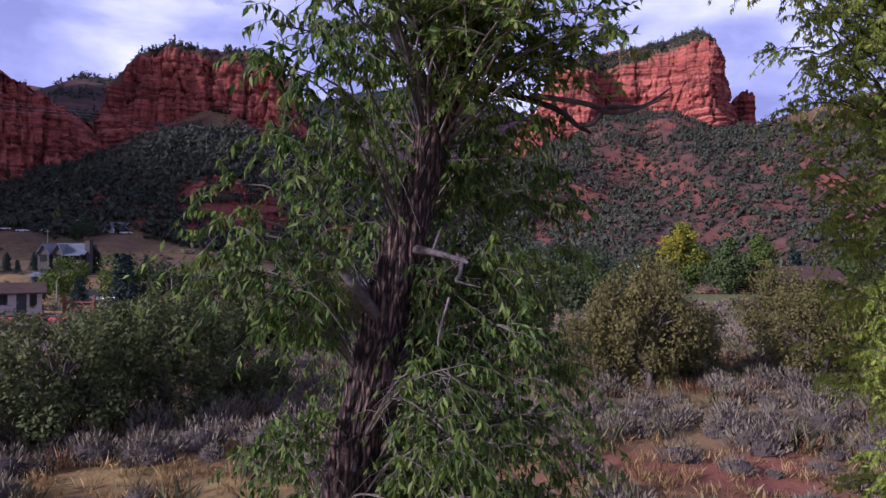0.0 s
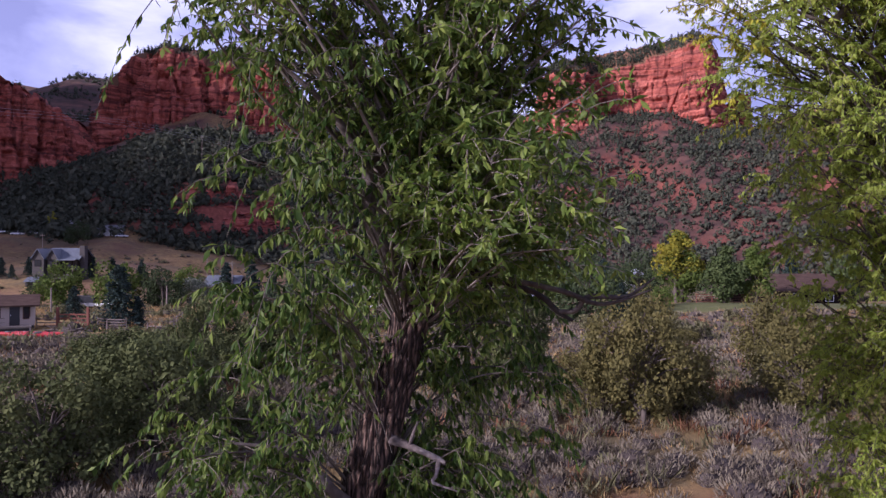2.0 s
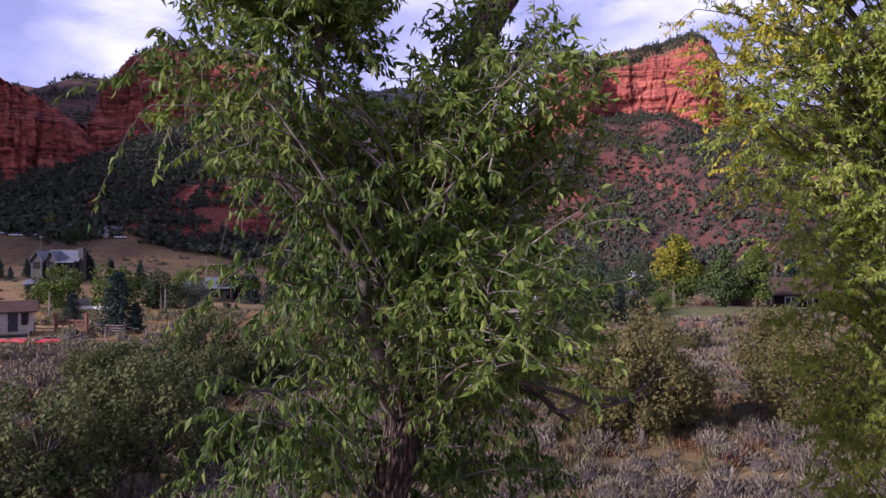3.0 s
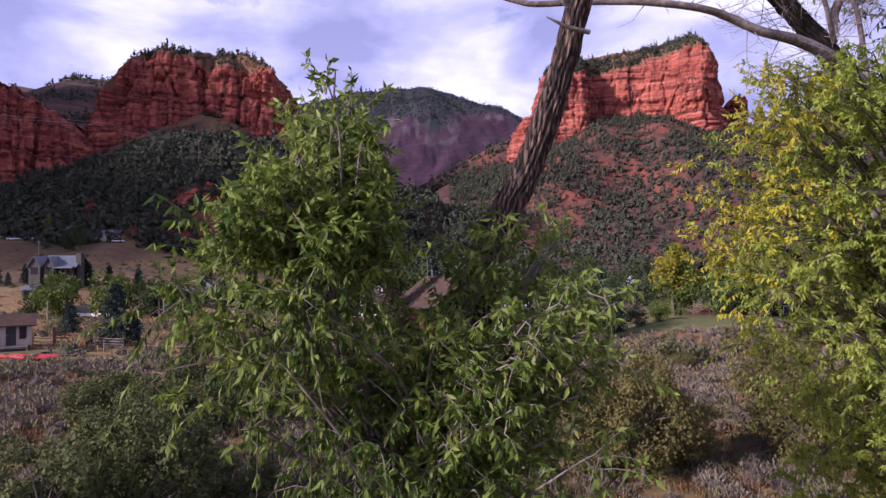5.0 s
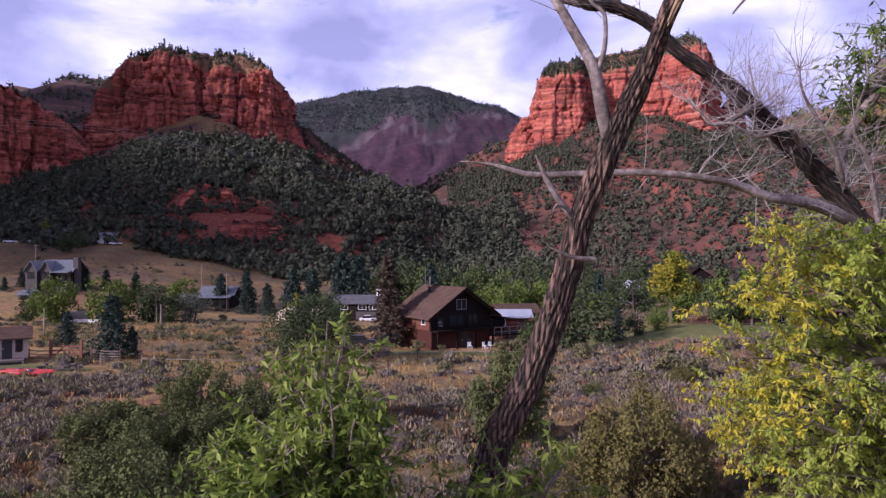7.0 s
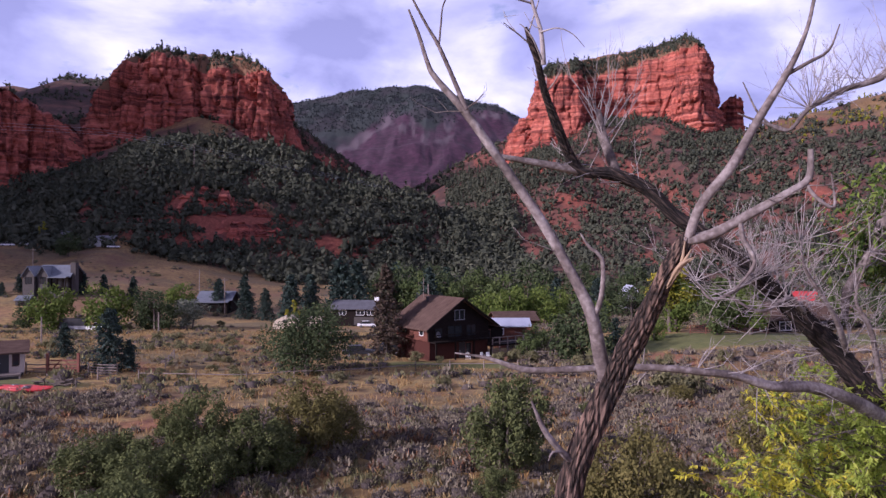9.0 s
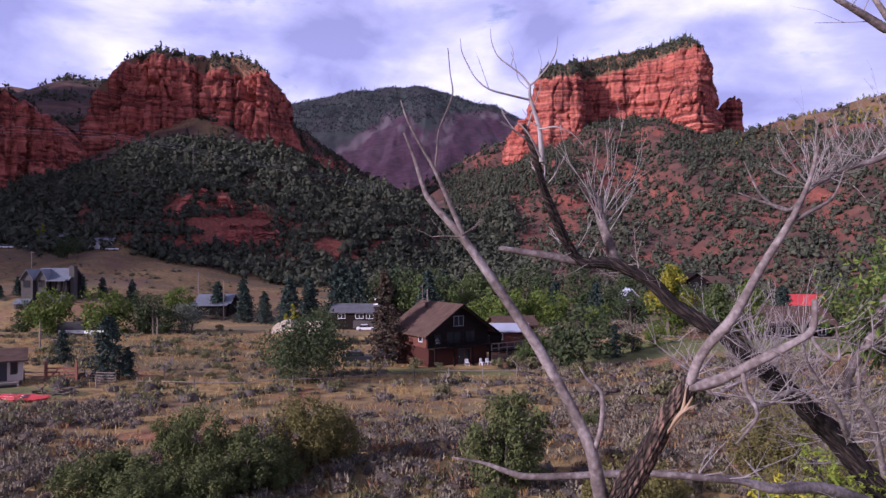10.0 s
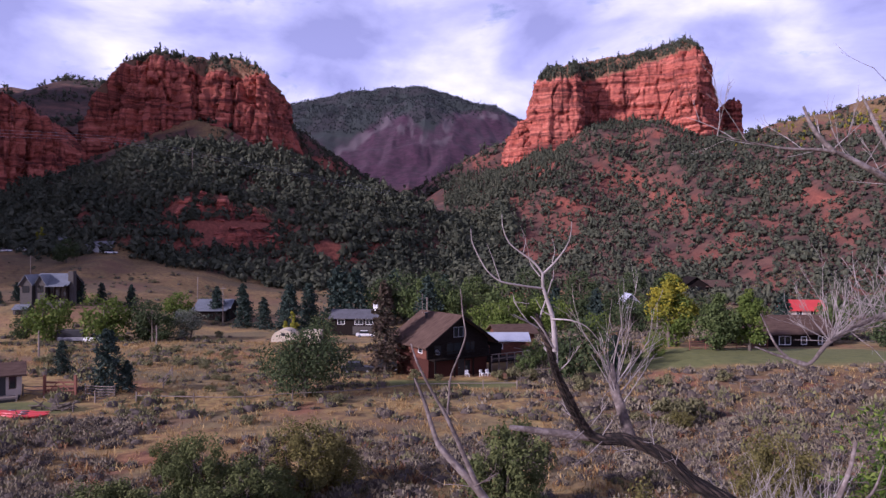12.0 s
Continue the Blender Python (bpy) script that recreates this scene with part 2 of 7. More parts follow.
def furrowed_bark(name, dark, mid, pale, lean=0.0):
    """Braided ridges of bark with deep cracks between them."""
    m = bpy.data.materials.new(name)
    m.use_nodes = True
    n, l = m.node_tree.nodes, m.node_tree.links
    b = n["Principled BSDF"]
    b.inputs["Roughness"].default_value = 0.95
    v = n.new("ShaderNodeTexCoord").outputs["Object"]
    turn = n.new("ShaderNodeMapping")
    turn.inputs["Rotation"].default_value = (0, radians(lean), 0)
    l.new(v, turn.inputs[0])
    v = turn.outputs[0]
    warp = noise_node(n, l, v, 5.0, 3)
    mp = n.new("ShaderNodeMapping")
    mp.inputs["Scale"].default_value = (27, 27, 2.1)
    l.new(v, mp.inputs[0])
    moved = mix_node(n, l, 1.0, mp.outputs[0], warp, "ADD")
    crack = n.new("ShaderNodeTexVoronoi")
    crack.feature = "DISTANCE_TO_EDGE"
    crack.inputs["Scale"].default_value = 1.0
    l.new(moved, crack.inputs["Vector"])
    grain = noise_node(n, l, v, 60.0, 5, (1, 1, 0.3))
    blot = noise_node(n, l, v, 2.2, 4)
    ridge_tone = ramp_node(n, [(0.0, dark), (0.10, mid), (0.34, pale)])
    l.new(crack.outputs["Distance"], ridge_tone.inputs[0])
    fine = ramp_node(n, [(0.3, (0.5, 0.48, 0.46)), (0.7, (1.25, 1.22, 1.2))])
    l.new(grain, fine.inputs[0])
    wide = ramp_node(n, [(0.35, (0.55, 0.55, 0.56)), (0.65, (1.2, 1.15, 1.1))])
    l.new(blot, wide.inputs[0])
    c = mix_node(n, l, 0.85, ridge_tone.outputs[0], fine.outputs[0], "MULTIPLY")
    c = mix_node(n, l, 0.8, c, wide.outputs[0], "MULTIPLY")
    l.new(c, b.inputs["Base Color"])
    bp = n.new("ShaderNodeBump")
    bp.inputs["Strength"].default_value, bp.inputs["Distance"].default_value = 0.9, 0.05
    h = n.new("ShaderNodeMath")
    h.operation = "MULTIPLY_ADD"
    h.inputs[1].default_value = 0.15
    l.new(grain, h.inputs[0])
    l.new(crack.outputs["Distance"], h.inputs[2])
    l.new(h.outputs[0], bp.inputs["Height"])
    l.new(bp.outputs[0], b.inputs["Normal"])
    return m


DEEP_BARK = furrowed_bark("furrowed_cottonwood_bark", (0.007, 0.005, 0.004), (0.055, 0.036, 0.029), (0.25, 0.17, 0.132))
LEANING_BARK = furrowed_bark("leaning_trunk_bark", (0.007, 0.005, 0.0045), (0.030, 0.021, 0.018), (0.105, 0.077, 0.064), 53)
DEAD_WOOD = material("weathered_dead_wood", (0.03, 0.022, 0.02), 0.9, [(0.15, 0.12, 0.11), (0.37, 0.325, 0.31)], 4.0, 30.0, 0.6, bump_size=0.008)
TWIG = material("grey_twig_bark", (0.09, 0.07, 0.06), 0.9, [(0.20, 0.165, 0.14), (0.34, 0.30, 0.26)], 3.0, 20.0, 0.2, bump_size=0.004)
JUNIPER = material("juniper_foliage", (0.058, 0.074, 0.027), 0.9, [(0.095, 0.112, 0.04), (0.145, 0.158, 0.056)], 0.7, 4.0, 0, island=0.22, leaf=0.15)
OAK = material("scrub_oak_foliage", (0.105, 0.098, 0.034), 0.9, [(0.148, 0.134, 0.045), (0.20, 0.17, 0.057)], 0.6, 4.0, 0, island=0.25, leaf=0.25)
BROWN_NEEDLE = material("browning_spruce_needle", (0.055, 0.04, 0.03), 0.9, [(0.10, 0.07, 0.05), (0.05, 0.055, 0.035)], 0.4, 3.0, 0, island=0.3, leaf=0.12)
SPRUCE = material("blue_spruce_needle", (0.020, 0.035, 0.028), 0.9, [(0.04, 0.062, 0.05), (0.07, 0.10, 0.085)], 0.5, 3.0, 0, island=0.25, leaf=0.12)
BROADLEAF = material("broadleaf_foliage", (0.042, 0.066, 0.022), 0.8, [(0.085, 0.118, 0.038), (0.135, 0.17, 0.058)], 0.4, 3.0, 0, island=0.25, leaf=0.25)
SILVER = material("silvery_willow_foliage", (0.11, 0.13, 0.09), 0.8, [(0.2, 0.22, 0.16), (0.28, 0.3, 0.22)], 0.4, 3.0, 0, island=0.5, leaf=0.2)
ASPEN_YELLOW = material("yellowing_aspen_foliage", (0.13, 0.15, 0.02), 0.8, [(0.26, 0.25, 0.03), (0.40, 0.33, 0.03)], 0.25, 3.0, 0, island=0.25, leaf=0.3)
SAGE = material("sagebrush_foliage", (0.112, 0.088, 0.062), 0.95, [(0.19, 0.158, 0.113), (0.27, 0.236, 0.168)], 0.35, 3.0, 0, island=0.3, leaf=0.12)
DRY_GRASS = material("dry_grass_blade", (0.24, 0.14, 0.055), 0.9, [(0.38, 0.25, 0.10), (0.46, 0.34, 0.16)], 0.2, 2.0, 0, island=0.5, leaf=0.2)
GREY_BARK = material("grey_trunk_bark", (0.07, 0.055, 0.045), 0.95, [(0.15, 0.12, 0.10)], 3.0, 18.0, 0.5)
BROADLEAF_DARK = material("dark_broadleaf_foliage", (0.028, 0.045, 0.02), 0.85, [(0.055, 0.078, 0.032), (0.085, 0.105, 0.045)], 0.4, 3.0, 0, island=0.25, leaf=0.18)
OLIVE = material("rabbitbrush_foliage", (0.095, 0.092, 0.046), 0.9, [(0.17, 0.162, 0.08), (0.25, 0.235, 0.115)], 0.6, 4.0, 0, island=0.3, leaf=0.2)
RUST = material("rust_weed_blade", (0.16, 0.075, 0.04), 0.9, [(0.26, 0.13, 0.07), (0.34, 0.19, 0.10)], 0.4, 3.0, 0, island=0.5, leaf=0.15)
INNER_SHADE_TWIG = material("shaded_brush_stems", (0.040, 0.030, 0.026), 0.95, [(0.07, 0.054, 0.046), (0.105, 0.082, 0.07)], 1.0, 12.0, 0.8, island=0.3, bump_size=0.05)
PALE_TWIG = material("bleached_twig", (0.15, 0.125, 0.115), 0.9, [(0.29, 0.255, 0.245), (0.43, 0.39, 0.38)], 3.0, 20.0, 0.1, bump_size=0.003)

# ---- building tools ----


def link_mesh(name, V, face_sets, mat, parent=None, label="", smooth=False):
    """One mesh object from vertices and arrays of faces with three or four corners."""
    V = np.asarray(V, np.float32).reshape(-1, 3)
    face_sets = [np.asarray(f, np.int32) for f in face_sets if len(f)]
    me = bpy.data.meshes.new(name)
    me.vertices.add(len(V))
    me.vertices.foreach_set("co", V.ravel())
    loops = np.concatenate([f.ravel() for f in face_sets])
    sizes = np.concatenate([np.full(len(f), f.shape[1], np.int32) for f in face_sets])
    me.loops.add(len(loops))
    me.loops.foreach_set("vertex_index", loops)
    me.polygons.add(len(sizes))
    me.polygons.foreach_set("loop_start", np.concatenate([[0], np.cumsum(sizes)[:-1]]).astype(np.int32))
    me.polygons.foreach_set("loop_total", sizes)
    if smooth:
        me.polygons.foreach_set("use_smooth", np.ones(len(sizes), bool))
    me.update(calc_edges=True)
    me.materials.append(mat)
    ob = new(name, me)
    if parent:
        ob.parent = parent
    if label:
        tagged(ob, label)
    return ob


def part(name, bm, mat, parent, label=""):
    me = bpy.data.meshes.new(name)
    bm.normal_update()
    bm.to_mesh(me)
    bm.free()
    me.materials.append(mat)
    ob = new(name, me)
    ob.parent = parent
    if label:
        tagged(ob, label)
    return ob


def thing(name, m, label, category, group="", kind=""):
    ob = new(name)
    ob.matrix_world = m
    return tagged(ob, label, category, group, kind)


def box(bm, x0, x1, y0, y1, z0, z1, bevel=0.0):
    vs = [bm.verts.new((x, y, z)) for z in (z0, z1) for y in (y0, y1) for x in (x0, x1)]
    fs = [bm.faces.new([vs[i] for i in f]) for f in ((0, 2, 3, 1), (4, 5, 7, 6), (0, 1, 5, 4), (2, 6, 7, 3), (0, 4, 6, 2), (1, 3, 7, 5))]
    if bevel:
        edges = list({e for f in fs for e in f.edges})
        bmesh.ops.bevel(bm, geom=edges, offset=bevel, segments=2, affect="EDGES", profile=0.5)
    return bm


def boxes(*list_of):
    bm = bmesh.new()
    for b in list_of:
        box(bm, *b)
    return bm


def prism(bm, outline, axis, a, b):
    """A solid between a and b along an axis, from an outline in the other two."""
    def at(p, s):
        return (s, *p) if axis == 0 else (p[0], s, p[1]) if axis == 1 else (*p, s)
    lo, hi = [bm.verts.new(at(p, a)) for p in outline], [bm.verts.new(at(p, b)) for p in outline]
    k = len(outline)
    bm.faces.new(lo), bm.faces.new(hi)
    for i in range(k):
        bm.faces.new((lo[i], lo[(i + 1) % k], hi[(i + 1) % k], hi[i]))
    bmesh.ops.recalc_face_normals(bm, faces=bm.faces)
    return bm


def hashed(i, j, seed):
    h = (i.astype(np.int64) * 374761393 + j.astype(np.int64) * 668265263 + seed * 2147483647) & 0xFFFFFFFF
    h = ((h ^ (h >> 13)) * 1274126177) & 0xFFFFFFFF
    return ((h ^ (h >> 16)) & 0xFFFF) / 65535.0


def grain2(x, y, seed=0):
    """Smooth noise over the plane, from -1 to 1."""
    x, y = np.asarray(x, float), np.asarray(y, float)
    i, j = np.floor(x), np.floor(y)
    u, v = x - i, y - j
    u, v = u * u * (3 - 2 * u), v * v * (3 - 2 * v)
    a = hashed(i, j, seed) * (1 - u) + hashed(i + 1, j, seed) * u
    b = hashed(i, j + 1, seed) * (1 - u) + hashed(i + 1, j + 1, seed) * u
    return 2 * (a * (1 - v) + b * v) - 1


def fbm(x, y, octaves=4, seed=0):
    x, y = np.asarray(x, float), np.asarray(y, float)
    total, gain = 0.0, 1.0
    for k in range(octaves):
        total = total + gain * grain2(x * 2**k + 17.3 * k, y * 2**k - 9.1 * k, seed + k)
        gain *= 0.5
    return total / 1.6


def smooth_step(v):
    v = np.clip(v, 0, 1)
    return v * v * (3 - 2 * v)


def spline(points, step):
    """A smooth line through points (each with its radius as a fourth number)."""
    P = np.asarray(points, float)
    Q = np.vstack([2 * P[0] - P[1], P, 2 * P[-1] - P[-2]])
    rows = []
    for k in range(len(P) - 1):
        a, b, c, d = Q[k:k + 4]
        n = max(2, int(np.linalg.norm((c - b)[:3]) / step) + 1)
        for t in np.arange(n) / n:
            rows.append(0.5 * (2 * b + (c - a) * t + (2 * a - 5 * b + 4 * c - d) * t**2 + (3 * b - a - 3 * c + d) * t**3))
    rows.append(P[-1])
    return np.array(rows)


def tube(path, sides, rough=0.0, seed=0, furrow=0):
    """Vertices and faces of a tapered limb along a path of x, y, z, radius."""
    C, R = path[:, :3], np.maximum(path[:, 3], 0.0008)
    D = np.gradient(C, axis=0)
    D /= np.linalg.norm(D, axis=1)[:, None] + 1e-9
    ref = np.array([0.31, 0.95, 0.05]) if abs(D[0] @ [0.31, 0.95, 0.05]) < 0.9 else np.array([1.0, 0, 0])
    A = np.cross(D, ref)
    A /= np.linalg.norm(A, axis=1)[:, None]
    B = np.cross(D, A)
    th = np.arange(sides) / sides * 2 * np.pi
    r = R[:, None] * np.ones(sides)[None]
    along = np.concatenate([[0], np.cumsum(np.linalg.norm(np.diff(C, axis=0), axis=1))])
    if rough:
        r = r * (1 + rough * fbm(np.cos(th)[None] * 2 + along[:, None] * 2.5, np.sin(th)[None] * 2 + along[:, None] * 1.1, 3, seed))
    if furrow:
        ph = th[None] * furrow / (2 * np.pi) + 1.3 * fbm(along[:, None] * 2.2 + 0 * th[None], np.sin(th)[None] * 1.3 + 0 * along[:, None], 3, seed + 5)
        ridge = np.abs(np.sin(np.pi * ph)) ** 0.6
        r = r * (0.76 + 0.32 * ridge * (0.75 + 0.4 * fbm(th[None] * 3, along[:, None] * 9, 2, seed + 9)))
    V = C[:, None] + r[..., None] * (np.cos(th)[None, :, None] * A[:, None] + np.sin(th)[None, :, None] * B[:, None])
    n = len(C)
    i, j = np.meshgrid(np.arange(n - 1), np.arange(sides), indexing="ij")
    k = (j + 1) % sides
    F = np.stack([i * sides + j, i * sides + k, (i + 1) * sides + k, (i + 1) * sides + j], -1).reshape(-1, 4)
    return V.reshape(-1, 3), F


class Soup:
    """Gathers pieces into one mesh."""

    def __init__(self):
        self.v, self.f3, self.f4, self.n = [], [], [], 0

    def add(self, V, F):
        F = np.asarray(F) + self.n
        (self.f3 if F.shape[1] == 3 else self.f4).append(F)
        self.v.append(np.asarray(V, float).reshape(-1, 3))
        self.n += len(self.v[-1])

    def link(self, name, mat, parent=None, label="", smooth=False):
        sets = [np.concatenate(f) for f in (self.f3, self.f4) if f]
        return link_mesh(name, np.concatenate(self.v), sets, mat, parent, label, smooth)


def unit(v):
    return v / (np.linalg.norm(v, axis=-1, keepdims=True) + 1e-9)


def leaf_pieces(pos, heading, length, width, r, simple=False):
    """Folded lance-shaped leaves: five corners and four triangles each."""
    n = len(pos)
    side = unit(np.cross(heading, r.normal(size=(n, 3))))
    up = np.cross(side, heading)
    L, W = length[:, None], width[:, None]
    fold = r.uniform(0.15, 0.45, (n, 1)) * W
    mid = pos + heading * L * 0.42
    if simple:
        V = np.stack([pos, mid - side * W + up * fold, pos + heading * L - up * 0.12 * L, mid + side * W + up * fold], 1)
        base = np.arange(n)[:, None] * 4
        return V.reshape(-1, 3), np.concatenate([base + [[0, 1, 2]], base + [[0, 2, 3]]])
    V = np.stack([pos, mid - side * W + up * fold, mid - up * fold * 0.3, mid + side * W + up * fold, pos + heading * L - up * 0.12 * L], 1)
    base = np.arange(n)[:, None] * 5
    F = np.concatenate([base + k for k in ([[0, 1, 2]], [[0, 2, 3]], [[1, 4, 2]], [[2, 4, 3]])])
    return V.reshape(-1, 3), F


def flecks(pos, size, r, flat=0.0, out=None, loose=0.7):
    """Small kite-shaped sprays of foliage, two triangles each; out turns their faces away from a clump's heart."""
    n = len(pos)
    if out is None:
        a = unit(r.normal(size=(n, 3)) * [1, 1, 1 - flat])
        b = unit(np.cross(a, r.normal(size=(n, 3))))
    else:
        face = unit(out + loose * r.normal(size=(n, 3)))
        a = unit(np.cross(face, r.normal(size=(n, 3))))
        b = np.cross(face, a)
    s = size[:, None] if np.ndim(size) else size
    V = np.stack([pos - a * s, pos + b * s * 0.55, pos + a * s, pos - b * s * 0.55 + np.cross(a, b) * s * 0.25], 1)
    base = np.arange(n)[:, None] * 4
    return V.reshape(-1, 3), np.concatenate([base + [[0, 1, 2]], base + [[0, 2, 3]]])


# ---- the land ----
def ridge(x, y, crest, fall):
    """Height of slopes that fall evenly from a crest line of (x, y, z)."""
    best = np.full(np.shape(x), -1e4)
    for (ax, ay, az), (bx, by, bz) in zip(crest, crest[1:]):
        dx, dy = bx - ax, by - ay
        s = np.clip(((x - ax) * dx + (y - ay) * dy) / (dx * dx + dy * dy), 0, 1)
        d = np.hypot(x - ax - s * dx, y - ay - s * dy)
        best = np.maximum(best, az + s * (bz - az) - fall * (np.sqrt(d * d + 16) - 4))
    return best


HILL = [(-420, 400, 61), (-215, 372, 50), (-135, 366, 71), (-75, 366, 63), (-25, 366, 46), (8, 360, 19), (30, 355, 1)]
KNOLL = [(-128, 304, 34), (-106, 306, 42), (-82, 308, 36), (-66, 306, 28)]
APRON_L = [(-232, 438, 77), (-190, 436, 83), (-164, 434, 92), (-150, 435, 96), (-136, 434, 94), (-112, 436, 81), (-84, 440, 72), (-50, 500, 62)]
SPUR_L = [(-118, 545, 114), (-104, 528, 108), (-94, 524, 94), (-66, 520, 70), (-40, 520, 50)]
APRON_R = [(44, 506, 72), (92, 492, 80), (120, 500, 100), (146, 498, 112), (172, 482, 102), (200, 488, 99), (236, 520, 98), (260, 600, 102)]
HILL_R = [(215, 470, 98), (262, 450, 108), (330, 440, 126), (480, 430, 146)]
GORGE = [(2, 716, 60), (18, 712, 78), (40, 730, 92), (80, 760, 133), (180, 800, 193)]
BACK_L = [(-900, 900, 243), (-515, 860, 215), (-432, 860, 231), (-380, 860, 227), (-250, 900, 173)]
PEAK = [(-900, 1900, 336), (-400, 1800, 390), (-295, 1800, 420), (-178, 1800, 442), (-33, 1800, 448), (26, 1800, 436), (84, 1800, 404), (157, 1800, 386), (230, 1800, 366), (700, 1900, 306)]
# unseen ridge added off to the left, shaped only to shade butte and hill
SHADE_RIDGE = [(-720, -1400, 60), (-705, -250, 110), (-700, -152, 130), (-700, -130, 190), (-698, -110, 345), (-697, -98, 362), (-695, -60, 342), (-695, -20, 328), (-692, 56, 326), (-690, 80, 388), (-690, 98, 408), (-690, 140, 404), (-700, 200, 440), (-720, 420, 470), (-900, 900, 260)]


def smooth_max(a, b, k):
    h = np.clip(0.5 + 0.5 * (a - b) / k, 0, 1)
    return b * (1 - h) + a * h + k * h * (1 - h)


def land(x, y):
    x, y = np.asarray(x, float), np.asarray(y, float)
    z = np.interp(y, [-300, 0, 16, 23, 38, 56, 68, 92, 120, 161, 185, 225, 260, 400, 700, 1200, 1800, 5000],
                  [2, 0.3, 0.5, 0.85, 0.7, -0.8, -1.35, -2.1, -3.6, -5.6, -5.9, -3.8, 0.8, 17, 42, 95, 150, 200])
    z = z + 7.5 * smooth_step((-x - 45) / 60) * smooth_step((y - 140) / 50) + 5 * smooth_step((-x - 60) / 80) * smooth_step((y - 190) / 60)
    z = z + 2.4 * smooth_step((x - 14) / 25) * smooth_step((y - 60) / 30) + 1.2 * smooth_step((x - 30) / 50) * smooth_step((y - 110) / 90)
    z = z + 0.6 * smooth_step((-x - 20) / 25) * smooth_step((y - 40) / 15)
    far = smooth_step((np.hypot(x, y) - 200) / 150)
    bumps = 26.0 * fbm(x / 170, y / 260, 4, 15) * smooth_step((y - 1000) / 250) * smooth_step((1790 - y) / 120) + 5.0 * fbm(x / 38, y / 38, 5, 3) * far
    spur = np.abs(fbm(x / 85 + 0.5 * fbm(x / 200, y / 200, 2, 91), y / 600, 4, 92))
    bumps = bumps + (15 * np.clip(spur, 0, 0.5) - 4) * smooth_step((y - 1050) / 200) * smooth_step((1800 - y) / 160)
    gully = -5.0 * np.abs(grain2(x / 26 + 0.4 * fbm(x / 60, y / 60, 2, 12), y / 120, 21)) * far
    for crest, fall, k in ((HILL, 0.60, 6), (KNOLL, 0.85, 2), (APRON_L, 0.62, 5), (SPUR_L, 0.8, 4), (APRON_R, 0.46, 8), (HILL_R, 0.42, 10), (GORGE, 0.55, 8), (BACK_L, 0.45, 20), (PEAK, 0.46, 30), (SHADE_RIDGE, 2.6, 20)):
        z = smooth_max(ridge(x, y, crest, fall), z, k)
    z = z + bumps + gully + 2.0
    z = z - 2.0 * (1 - far)
    ledge = smooth_step((z - 12) / 6) * smooth_step((46 - z) / 6) * smooth_step((y - 235) / 20) * smooth_step((390 - y) / 30) * np.clip(1.25 * np.exp(-(((x + 95) / 55) ** 2)) + 0.5 * np.exp(-(((x + 20) / 30) ** 2)) + 0.5 * np.exp(-(((x + 165) / 22) ** 2)), 0, 1)
    steps = np.floor(z / 7.0) * 7.0 + 7.0 * smooth_step((z / 7.0 - np.floor(z / 7.0) - 0.1) / 0.35)
    z = z + ledge * 0.75 * (steps - z) * smooth_step(fbm(x / 30, y / 30, 3, 31) + 0.55)
    return z + 0.10 * fbm(x / 2.2, y / 2.2, 3, 8) + 0.35 * fbm(x / 14, y / 14, 2, 5) * smooth_step((y - 10) / 20)


def graded(stops):
    """Grid lines: (from, step) pairs up to the last place."""
    rows = []
    for (a, step), (b, _) in zip(stops, stops[1:]):
        rows.append(np.arange(a, b - step * 0.3, step))
    return np.concatenate([*rows, [stops[-1][0]]])


def red_bank(x, y):
    """Bare red earth along the foot of the slope."""
    edge = 240 + 12 * fbm(x / 25, y / 25, 2, 44) - 1.1 * np.clip(x - 40, 0, 100)
    return smooth_step(1.4 - np.abs(y - edge - 12) / 14) * smooth_step((fbm(x / 16, y / 16, 3, 97) + 0.12) / 0.2) * smooth_step((x - 10) / 20)


def wood_line(x, y, z):
    return z + 20 - 0.18 * np.clip(x, -320, 150) + 75 * fbm(x / 90, y / 500, 4, 60) + 18 * fbm(x / 25, y / 60, 3, 64)


